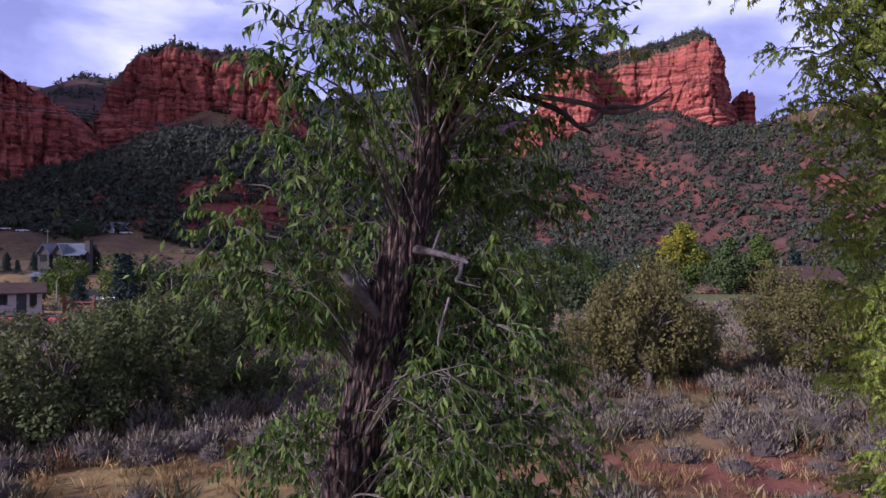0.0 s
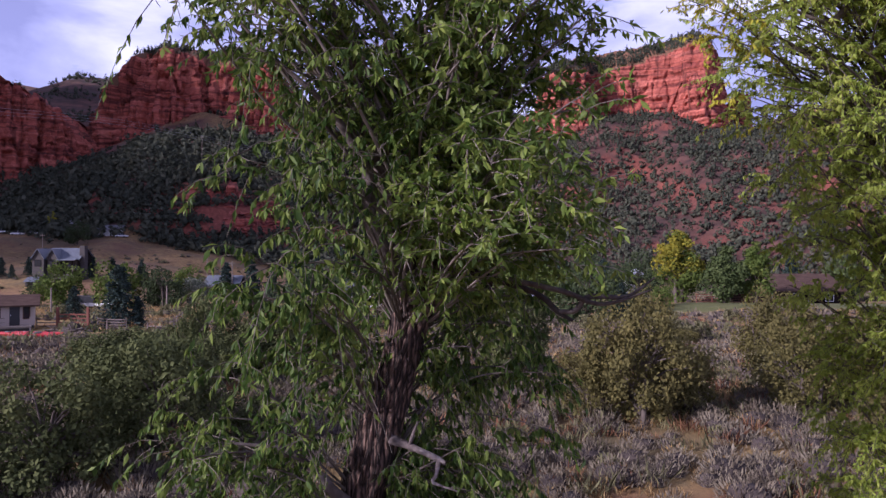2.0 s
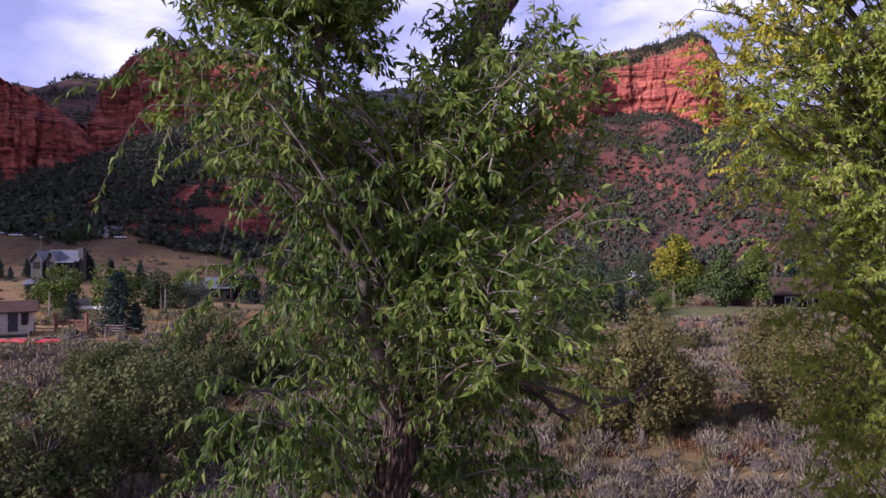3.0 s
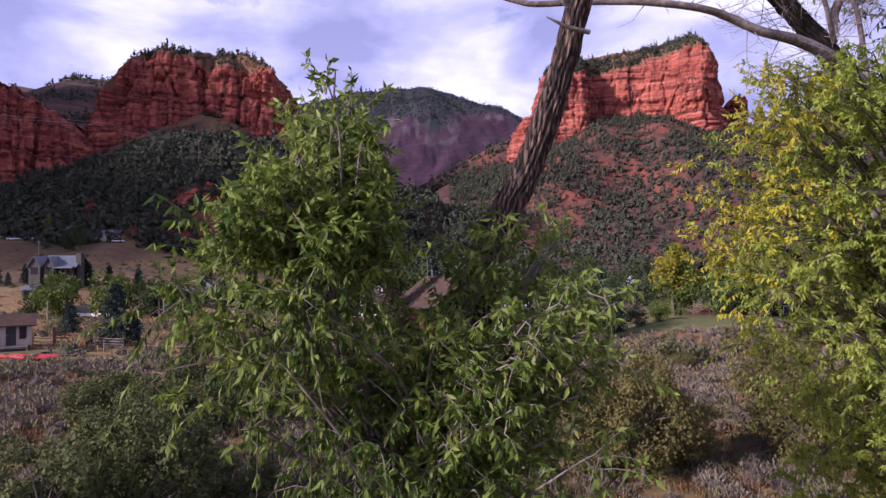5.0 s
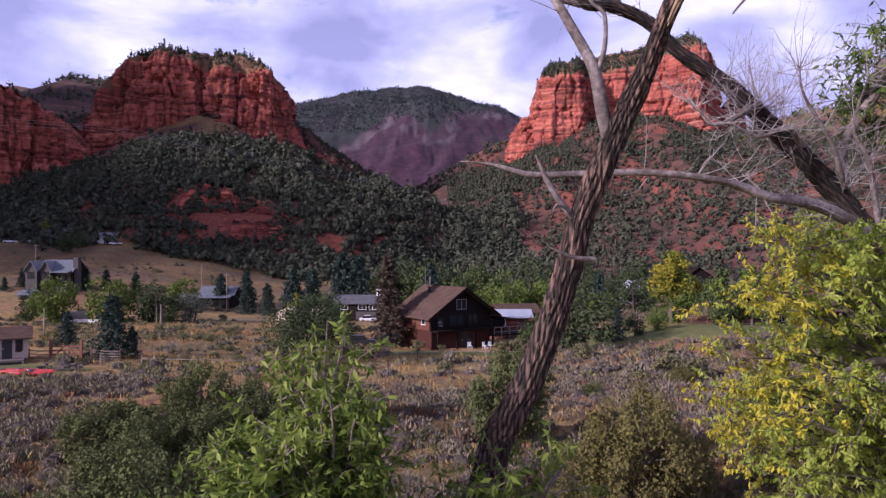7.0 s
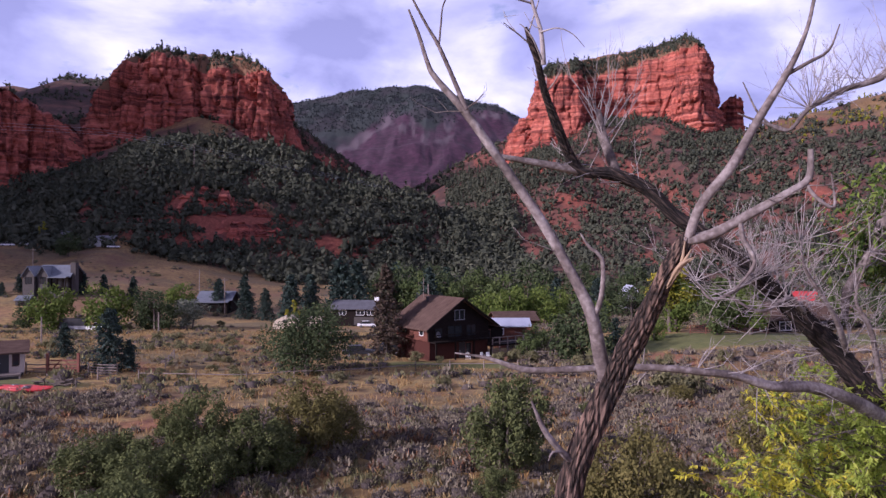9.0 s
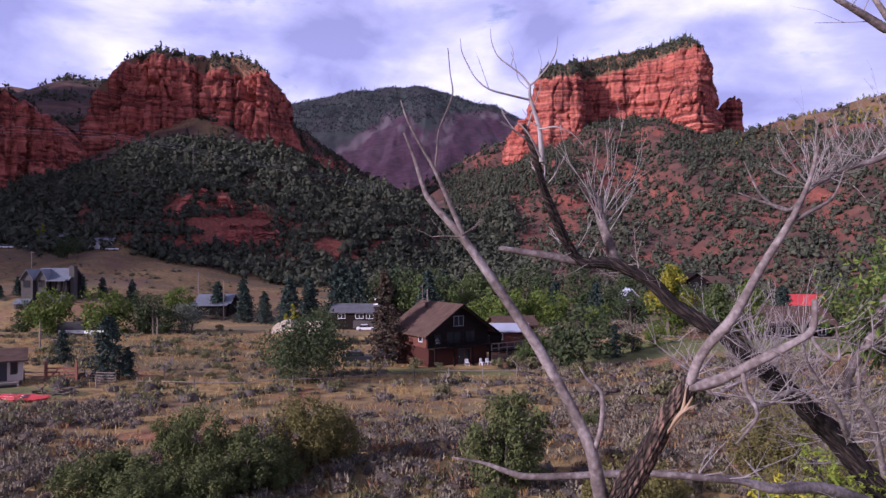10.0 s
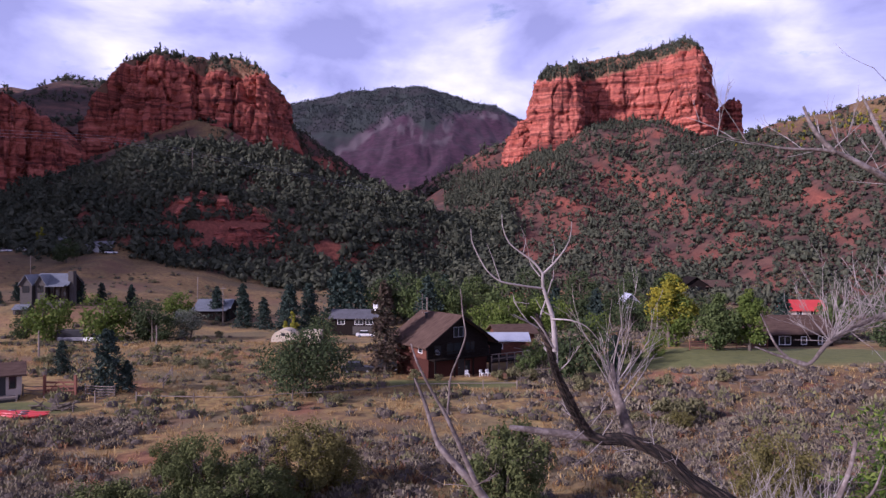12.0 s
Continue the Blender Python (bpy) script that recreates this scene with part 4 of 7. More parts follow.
def big_cottonwood():
    t = thing("cottonwood_tree", Matrix(), "leaning cottonwood with furrowed bark, green lower crown and dead bare top", "tree")
    low = [(-1.80, 5.03, -0.55, 0.348), (-1.60, 4.99, 0.27, 0.277), (-1.14, 4.92, 2.12, 0.210), (-0.72, 4.86, 3.90, 0.186), (-0.59, 4.83, 4.50, 0.172), (-0.46, 4.81, 5.07, 0.160), (-0.34, 4.79, 5.56, 0.154),
           (-0.16, 4.76, 6.17, 0.138), (0.00, 4.72, 6.77, 0.125), (0.08, 4.70, 7.16, 0.118), (0.13, 4.69, 7.55, 0.115), (0.25, 4.65, 8.36, 0.111), (0.46, 4.82, 9.17, 0.110), (0.55, 4.81, 9.36, 0.103),
           (0.72, 4.77, 9.71, 0.097), (0.85, 4.72, 10.09, 0.092), (0.93, 4.68, 10.39, 0.088), (1.00, 4.64, 10.68, 0.084), (1.10, 4.60, 10.96, 0.080), (1.18, 4.57, 11.15, 0.078), (1.25, 4.50, 11.34, 0.074), (1.34, 4.38, 11.58, 0.066), (1.41, 4.24, 11.83, 0.056), (1.47, 4.15, 11.99, 0.050), (1.505, 4.12, 12.08, 0.024)]
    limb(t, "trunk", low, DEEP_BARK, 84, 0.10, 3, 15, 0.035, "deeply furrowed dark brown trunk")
    limb(t, "limb", [(-0.01, 4.70, 6.89, 0.082), (-0.17, 4.61, 7.35, 0.057), (-0.32, 4.40, 7.78, 0.047), (-0.39, 4.21, 8.17, 0.038), (-0.52, 4.01, 8.51, 0.027), (-0.52, 3.85, 8.93, 0.019), (-0.51, 4.01, 9.20, 0.017), (-0.55, 4.01, 9.62, 0.012), (-0.53, 4.01, 10.09, 0.004)], LIMB_BARK, 10, 0.15, 4)
    limb(t, "limb", [(0.09, 4.68, 7.14, 0.077), (0.18, 4.55, 7.59, 0.051), (0.26, 4.47, 7.87, 0.039), (0.39, 4.42, 8.16, 0.029), (0.56, 4.37, 8.72, 0.018), (0.85, 4.54, 9.11, 0.007)], LIMB_BARK, 10, 0.15, 5)
    limb(t, "limb", [(-0.03, 4.70, 6.63, 0.072), (-0.19, 4.55, 6.94, 0.051), (-0.32, 4.46, 7.19, 0.046), (-0.35, 4.40, 7.55, 0.041), (-0.62, 4.21, 7.95, 0.020), (-1.14, 4.11, 8.36, 0.010)], LIMB_BARK, 10, 0.15, 6)
    limb(t, "limb", [(-0.39, 4.81, 5.13, 0.056), (-0.56, 4.60, 5.37, 0.042), (-0.66, 4.50, 5.53, 0.030), (-0.84, 4.40, 5.72, 0.018), (-1.15, 4.29, 5.80, 0.009)], LIMB_BARK, 10, 0.15, 7)
    limb(t, "limb", [(0.04, 4.72, 6.94, 0.040), (0.45, 4.72, 6.83, 0.026), (0.80, 4.70, 6.71, 0.021), (0.94, 4.67, 6.59, 0.017), (1.04, 4.65, 6.53, 0.010)], DARK_BARK, 12, 0.2, 8)
    limb(t, "dead_branch", [(0.95, 4.67, 6.59, 0.018), (1.05, 4.63, 6.60, 0.020), (1.12, 4.60, 6.69, 0.020), (1.24, 4.57, 6.70, 0.018), (1.38, 4.55, 6.70, 0.014), (1.57, 4.55, 6.83, 0.004)], LIMB_BARK, 8, 0.15, 9)
    limb(t, "dead_branch", [(0.61, 4.70, 6.81, 0.020), (0.97, 4.60, 6.73, 0.018), (1.22, 4.55, 6.65, 0.014), (1.53, 4.49, 6.75, 0.005)], LIMB_BARK, 8, 0.15, 10)
    limb(t, "broken_branch", [(-0.26, 4.72, 5.73, 0.040), (-0.06, 4.60, 5.69, 0.024), (0.12, 4.50, 5.64, 0.018), (0.17, 4.47, 5.62, 0.011)], DEAD_WOOD, 12, 0.2, 11)
    limb(t, "broken_branch", [(0.13, 4.50, 5.64, 0.018), (0.11, 4.46, 5.54, 0.013), (0.09, 4.45, 5.50, 0.011), (0.25, 4.40, 5.46, 0.004)], DEAD_WOOD, 8, 0.15, 12)
    limb(t, "broken_branch", [(-0.07, 4.60, 5.70, 0.013), (-0.04, 4.58, 5.79, 0.011), (-0.01, 4.56, 5.87, 0.006)], DEAD_WOOD, 8, 0.15, 13)
    limb(t, "hanging_twig", [(0.04, 4.29, 5.40, 0.009), (-0.03, 4.19, 5.14, 0.008), (-0.01, 4.14, 4.91, 0.007), (-0.09, 4.14, 4.84, 0.004)], DEAD_WOOD, 6, 0.1, 14)
    for dx, dz in ((0.07, -0.17), (0.14, -0.05), (0.03, -0.2), (-0.04, -0.12)):
        limb(t, "hanging_twig", [(-0.01, 4.14, 4.91, 0.005), (dx * 0.6, 4.05, 4.93 + dz * 0.5, 0.004), (dx, 4.05, 4.93 + dz, 0.002)], DEAD_WOOD, 5, 0.1, 15)
    # bare top
    tops = []
    tops.append([(1.17, 4.58, 11.12, 0.05), (1.11, 4.55, 11.37, 0.056), (1.05, 4.51, 11.60, 0.048), (0.94, 4.56, 11.85, 0.040), (0.77, 4.60, 12.16, 0.037), (0.58, 4.64, 12.45, 0.035), (0.32, 4.68, 12.83, 0.031), (0.11, 4.66, 13.07, 0.023), (0.06, 4.66, 13.16, 0.018), (0.00, 4.66, 13.35, 0.014), (-0.06, 4.66, 13.50, 0.007)])
    tops.append([(0.33, 4.68, 12.81, 0.021), (0.27, 4.66, 12.95, 0.020), (0.13, 4.66, 13.27, 0.016), (0.06, 4.66, 13.39, 0.012), (-0.04, 4.66, 13.58, 0.009), (-0.08, 4.66, 13.70, 0.005)])
    tops.append([(0.13, 4.66, 13.27, 0.009), (0.145, 4.66, 13.43, 0.007), (0.155, 4.66, 13.52, 0.0065), (0.205, 4.66, 13.64, 0.0075), (0.24, 4.66, 13.75, 0.0065), (0.225, 4.66, 13.86, 0.005), (0.21, 4.65, 14.02, 0.004)])
    tops.append([(1.06, 4.51, 11.55, 0.023), (1.11, 4.48, 11.73, 0.019), (1.11, 4.48, 11.94, 0.016), (1.04, 4.48, 12.00, 0.013), (0.98, 4.48, 12.09, 0.005)])
    tops.append([(1.48, 4.15, 11.96, 0.034), (1.54, 4.06, 12.22, 0.032), (1.68, 3.99, 12.43, 0.031), (1.82, 3.99, 12.67, 0.027), (1.98, 3.96, 12.95, 0.021), (2.07, 3.96, 13.15, 0.014), (2.11, 3.96, 13.31, 0.012)])
    tops.append([(1.48, 4.13, 12.04, 0.038), (1.61, 4.08, 12.07, 0.035), (1.81, 4.01, 12.19, 0.031), (1.99, 3.96, 12.30, 0.025), (2.08, 3.96, 12.37, 0.022), (2.09, 3.96, 12.52, 0.017)])
    tops.append([(1.74, 4.03, 12.17, 0.016), (1.75, 4.00, 12.04, 0.016), (1.80, 3.98, 11.92, 0.013), (1.69, 3.98, 11.77, 0.005)])
    tops.append([(2.06, 3.96, 12.34, 0.014), (2.10, 3.94, 12.27, 0.013), (2.19, 3.92, 12.21, 0.010), (2.20, 3.96, 12.39, 0.004)])
    tops.append([(1.96, 3.97, 12.91, 0.012), (2.08, 3.96, 12.98, 0.012), (2.20, 3.98, 13.05, 0.009), (2.26, 3.98, 13.19, 0.004)])
    tops.append([(0.99, 4.64, 10.64, 0.034), (0.88, 4.59, 10.75, 0.026), (0.77, 4.53, 10.89, 0.022), (0.69, 4.53, 11.07, 0.008)])
    tops.append([(0.90, 4.59, 10.74, 0.013), (0.82, 4.53, 10.76, 0.011), (0.79, 4.51, 10.71, 0.004)])
    tops.append([(1.01, 4.32, 10.42, 0.021), (0.88, 4.27, 10.43, 0.019), (0.73, 4.25, 10.49, 0.005)])
    for k, points in enumerate(tops):
        limb(t, "dead_limb" if points[0][3] > 0.03 else "dead_branch", [(x, y, z, 0.8 * w) for x, y, z, w in points], DEAD_WOOD, 14 if points[0][3] > 0.03 else 8, 0.16, 30 + k)
    r = np.random.default_rng(46)
    for k in range(4):
        o, e = r.normal(size=3) * [0.012, 0.01, 0.03], r.normal(size=3) * [0.02, 0.012, 0.05]
        limb(t, "splinter", [(1.41 + o[0], 4.18 + o[1], 11.78 + o[2], 0.004), (1.455 + o[0], 4.10 + o[1], 11.90 + o[2], 0.011), (1.495 + e[0], 4.09 + e[1], 12.01 + e[2], 0.003)], FRESH_WOOD, 5, 0.5, 460 + k, label="pale torn wood where a limb broke")
    twig_spray(t, "twig_spray", [(0.89, 4.57, 11.96), (0.28, 4.66, 12.86), (1.68, 3.99, 12.45), (1.88, 3.98, 12.25), (2.03, 3.96, 12.33)], DEAD_WOOD, 71, 9, 0.22, 0.5, 0.004, 2)
    zs = [3.0, 3.8, 4.5, 5.0, 5.9, 6.3, 6.8, 7.3, 8.3, 8.8, 9.1]
    xl = [-0.95, -1.15, -1.45, -1.6, -1.85, -1.75, -1.5, -1.55, -1.65, -1.8, -1.5]
    xr = [0.45, 0.6, 0.75, 0.85, 0.85, 0.72, 0.7, 0.7, 0.45, -0.1, -0.4]
    path = np.concatenate([spline(low, 0.25)[6:38, :3], [(-0.45, 4.1, 8.3), (-0.5, 4.0, 8.9), (-0.54, 3.99, 9.5), (-0.53, 3.99, 9.9)]])
    crown(t, path, zs, xl, xr, (4.65, 1.2), 285, 11, [("foliage", GREEN_LEAF, "narrow drooping green leaves")], 0.076, twigs=14, per=17, clear=7.6, hang=1.3, gaps=-0.02)
    crown(t, path, [3.4, 4.4, 5.2, 6.0, 6.7], [-0.3, -0.1, 0.0, 0.1, 0.15], [0.75, 0.95, 1.0, 0.95, 0.8], (4.95, 0.6), 75, 17, [("foliage", GREEN_LEAF, "hanging green leaves beside the trunk")], 0.078, twigs=14, per=18, hang=1.5, gaps=-0.5)
    crown(t, path[:-4], [7.0, 7.6, 8.2, 8.6, 8.9, 9.15], [0.0, -0.05, -0.1, -0.05, 0.1, 0.45], [1.0, 1.15, 1.15, 1.1, 1.05, 0.95], (4.2, 0.7), 135, 18, [("foliage", SUNLIT_LEAF, "green leaves on the upper side boughs")], 0.074, 0.3, twigs=13, per=18, hang=0.8, gaps=-0.3, bark=TWIG, reach=0.8)
    zs, xl, xr = [8.3, 8.8, 9.2, 9.5, 9.73, 9.95, 10.12], [-1.55, -1.5, -1.3, -1.05, -0.88, -0.76, -0.66], [-0.2, -0.15, -0.15, -0.25, -0.34, -0.44, -0.5]
    crown(t, path[-6:], zs, xl, xr, (4.1, 0.7), 95, 14, [("foliage", SUNLIT_LEAF, "sunlit bright green leaves round the upright leader")], 0.068, 0.35, 12, 19, hang=0.8, gaps=-0.25, bark=TWIG, reach=0.55)
    zs, xl, xr = [9.0, 9.4, 9.65, 9.85, 10.05], [-1.2, -1.02, -0.88, -0.76, -0.66], [-0.12, -0.16, -0.26, -0.38, -0.47]
    crown(t, path[-6:], zs, xl, xr, (3.95, 0.45), 52, 19, [("foliage", SUNLIT_LEAF, "sunlit bright green leaves at the top of the leader")], 0.068, 0.25, 10, 18, hang=0.8, gaps=-0.5, bark=TWIG, reach=0.5)
    return t


def right_cottonwood():
    t = thing("cottonwood_tree", Matrix(), "large leaning cottonwood with bare grey limbs and a green side bough", "tree")
    trunk = [(7.15, 7.81, -0.20, 0.497), (6.86, 7.60, 1.60, 0.398), (6.46, 7.39, 5.09, 0.318), (5.96, 7.13, 8.28, 0.259), (5.13, 6.88, 9.94, 0.203), (4.31, 6.72, 10.52, 0.167), (3.81, 6.67, 11.06, 0.146), (3.35, 6.57, 11.47, 0.128), (3.02, 6.52, 11.76, 0.117), (2.67, 6.47, 12.04, 0.102), (2.26, 6.41, 12.28, 0.087),
             (2.00, 6.38, 12.52, 0.082), (1.68, 6.35, 12.66, 0.077), (1.41, 6.35, 12.68, 0.067), (1.29, 6.30, 12.80, 0.062), (1.15, 6.15, 13.03, 0.056), (1.02, 6.00, 13.29, 0.045), (0.93, 5.87, 13.54, 0.037), (0.87, 5.83, 13.67, 0.031), (0.83, 5.80, 13.77, 0.018)]
    trunk = [(x, y, z, w * (0.7 if z > 9 else 0.85)) for x, y, z, w in trunk]
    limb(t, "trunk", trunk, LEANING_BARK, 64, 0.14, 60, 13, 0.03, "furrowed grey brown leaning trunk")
    rest = []
    rest.append([(1.36, 6.35, 12.69, 0.038), (1.06, 6.30, 12.74, 0.033), (0.68, 6.25, 12.80, 0.022)])
    rest.append([(1.73, 6.40, 12.64, 0.046), (1.66, 6.50, 12.91, 0.042), (1.61, 6.53, 13.09, 0.040), (1.60, 6.55, 13.27, 0.016)])
    rest.append([(4.57, 6.67, 10.27, 0.095), (4.05, 6.28, 10.50, 0.070), (3.58, 6.05, 10.74, 0.055), (3.18, 5.91, 10.87, 0.047), (2.78, 5.78, 10.91, 0.040), (2.48, 5.70, 11.00, 0.034), (2.18, 5.62, 11.05, 0.030), (1.70, 5.61, 11.09, 0.027), (1.20, 5.60, 11.08, 0.026), (0.85, 5.61, 11.07, 0.025), (0.70, 5.62, 11.10, 0.022), (0.50, 5.66, 11.16, 0.014), (0.26, 5.71, 11.19, 0.005)])
    rest.append([(5.87, 7.18, 8.68, 0.130), (5.56, 6.95, 12.56, 0.085), (4.55, 6.55, 14.53, 0.046), (4.11, 6.45, 14.76, 0.036), (3.74, 6.40, 14.95, 0.026), (3.41, 6.35, 15.08, 0.018), (2.97, 6.35, 15.11, 0.010), (2.44, 6.35, 15.21, 0.004)])
    rest.append([(3.43, 6.35, 15.07, 0.024), (3.26, 6.35, 15.26, 0.019), (3.17, 6.35, 15.46, 0.010)])
    rest.append([(4.59, 6.50, 14.52, 0.030), (4.36, 6.25, 14.85, 0.022), (4.10, 6.15, 15.15, 0.014), (3.90, 6.15, 15.5, 0.006)])
    rest.append([(5.61, 7.00, 12.36, 0.070), (4.91, 7.05, 13.94, 0.046), (4.51, 7.05, 13.69, 0.036), (4.13, 7.05, 13.57, 0.028), (3.80, 7.05, 13.39, 0.022), (3.58, 7.05, 13.17, 0.016), (3.32, 7.05, 13.31, 0.012), (3.14, 7.05, 13.65, 0.005)])
    rest.append([(3.60, 7.05, 13.17, 0.016), (3.30, 7.05, 13.26, 0.013), (3.09, 7.05, 13.34, 0.006)])
    rest.append([(5.62, 7.02, 11.67, 0.100), (4.65, 6.95, 12.35, 0.075), (4.41, 7.02, 11.98, 0.059), (4.19, 7.07, 11.59, 0.046), (4.16, 7.07, 11.31, 0.028)])
    rest.append([(3.48, 6.57, 11.42, 0.030), (3.18, 6.27, 11.57, 0.020), (2.88, 6.17, 11.47, 0.016), (2.58, 6.17, 11.62, 0.006)])
    rest.append([(3.03, 6.47, 11.82, 0.030), (2.78, 6.27, 11.69, 0.022), (2.48, 6.17, 11.57, 0.014), (2.33, 6.17, 11.73, 0.005)])
    rest.append([(3.87, 6.57, 11.07, 0.030), (3.58, 6.27, 11.42, 0.020), (3.28, 6.17, 11.82, 0.012), (3.23, 6.17, 12.07, 0.005)])
    rest.append([(4.27, 6.67, 10.62, 0.030), (3.97, 6.37, 11.27, 0.022), (3.77, 6.27, 11.57, 0.012), (3.83, 6.17, 11.97, 0.005)])
    rest.append([(4.17, 6.40, 14.75, 0.030), (3.87, 6.35, 15.15, 0.022), (3.67, 6.35, 15.55, 0.008)])
    for k, points in enumerate(rest):
        limb(t, "dead_limb" if points[0][3] > 0.04 else "dead_branch", points, DEAD_WOOD, 14 if points[0][3] > 0.04 else 8, 0.16, 80 + k)
    crest = []
    crest.append([(0.88, 5.80, 13.96, 0.012), (0.74, 5.75, 13.98, 0.011), (0.55, 5.70, 14.02, 0.009), (0.45, 5.70, 14.10, 0.007), (0.39, 5.70, 14.20, 0.006), (0.34, 5.70, 14.31, 0.005), (0.33, 5.70, 14.41, 0.003)])
    crest.append([(0.98, 5.84, 13.48, 0.030), (0.96, 5.82, 13.72, 0.024), (0.92, 5.80, 13.85, 0.020), (0.88, 5.80, 13.98, 0.016), (0.88, 5.80, 14.08, 0.013)])
    crest.append([(0.88, 5.80, 14.07, 0.012), (0.98, 5.80, 14.17, 0.010), (1.06, 5.80, 14.28, 0.007), (1.09, 5.80, 14.36, 0.005), (1.10, 5.80, 14.47, 0.003)])
    crest.append([(0.88, 5.80, 14.07, 0.012), (0.82, 5.80, 14.15, 0.010), (0.73, 5.80, 14.22, 0.008), (0.63, 5.80, 14.30, 0.007), (0.58, 5.80, 14.41, 0.005), (0.57, 5.80, 14.52, 0.003)])
    crest.append([(0.86, 5.80, 14.05, 0.006), (0.80, 5.90, 14.15, 0.005), (0.78, 5.90, 14.26, 0.003), (0.74, 5.90, 14.37, 0.002)])
    crest.append([(0.95, 5.80, 14.15, 0.005), (0.97, 5.80, 14.26, 0.003), (0.94, 5.80, 14.37, 0.001)])
    crest.append([(0.95, 5.80, 13.73, 0.010), (1.07, 5.70, 13.73, 0.007), (1.19, 5.70, 13.68, 0.005), (1.28, 5.70, 13.58, 0.003)])
    crest.append([(0.94, 5.80, 13.76, 0.006), (0.88, 5.80, 13.79, 0.004), (0.82, 5.80, 13.89, 0.002)])
    crest.append([(0.96, 5.80, 13.51, 0.012), (0.87, 5.70, 13.65, 0.009), (0.80, 5.70, 13.74, 0.006), (0.77, 5.70, 13.76, 0.003)])
    crest.append([(0.73, 5.80, 14.22, 0.005), (0.75, 5.80, 14.33, 0.003), (0.71, 5.80, 14.43, 0.001)])
    crest.append([(0.55, 5.70, 14.02, 0.005), (0.48, 5.70, 14.22, 0.003), (0.45, 5.70, 14.30, 0.001)])
    for k, points in enumerate(crest):
        limb(t, "dead_branch", [(x, y, z, 0.75 * w) for x, y, z, w in points], PALE_TWIG, 8, 0.12, 130 + k)
    brush = [(1.61, 6.53, 13.09), (1.63, 6.51, 12.99), (1.60, 6.55, 13.26), (1.66, 6.50, 12.91)]
    twig_spray(t, "twig_spray", brush, PALE_TWIG, 91, 15, 0.5, 1.2, 0.0055, 3)
    twig_spray(t, "twig_spray", [(0.83, 5.80, 13.77), (0.88, 5.84, 13.66), (1.02, 6.00, 13.29)], PALE_TWIG, 92, 5, 0.3, 0.7, 0.0080, 3)
    twig_spray(t, "twig_spray", [q for p in (rest[3][3:], rest[5][1:]) for q in p], PALE_TWIG, 93, 26, 0.42, 0.45, 0.0046, 3)
    twig_spray(t, "twig_spray", rest[6][1:5], PALE_TWIG, 94, 84, 0.42, 0.6, 0.0046, 3)
    twig_spray(t, "twig_spray", [q for p in (rest[9], rest[10], rest[11], rest[12], trunk[6:10]) for q in p], PALE_TWIG, 95, 150, 0.40, 0.3, 0.0044, 3)
    twig_spray(t, "twig_spray", [q for q in trunk[8:15]], PALE_TWIG, 96, 26, 0.3, 0.0, 0.0052, 3)
    twig_spray(t, "twig_spray", [q for q in rest[2][2:8]], PALE_TWIG, 97, 21, 0.28, 0.3, 0.0052, 2)
    twig_spray(t, "twig_spray", [q for q in trunk[3:9]], PALE_TWIG, 98, 150, 0.5, 0.4, 0.0048, 3, 0.8)
    zs, xl, xr = [11.2, 11.6, 12.1, 12.5, 12.9], [4.4, 3.9, 3.8, 4.0, 4.5], [5.9, 6.1, 6.1, 6.1, 5.7]
    crown(t, [(5.6, 6.95, z, 0.1) for z in np.linspace(8.6, 13, 20)], zs, xl, xr, (6.8, 0.8), 130, 12, [("foliage", GREEN_LEAF, "bright green leaves on a side bough")], 0.085, twigs=10, per=11)


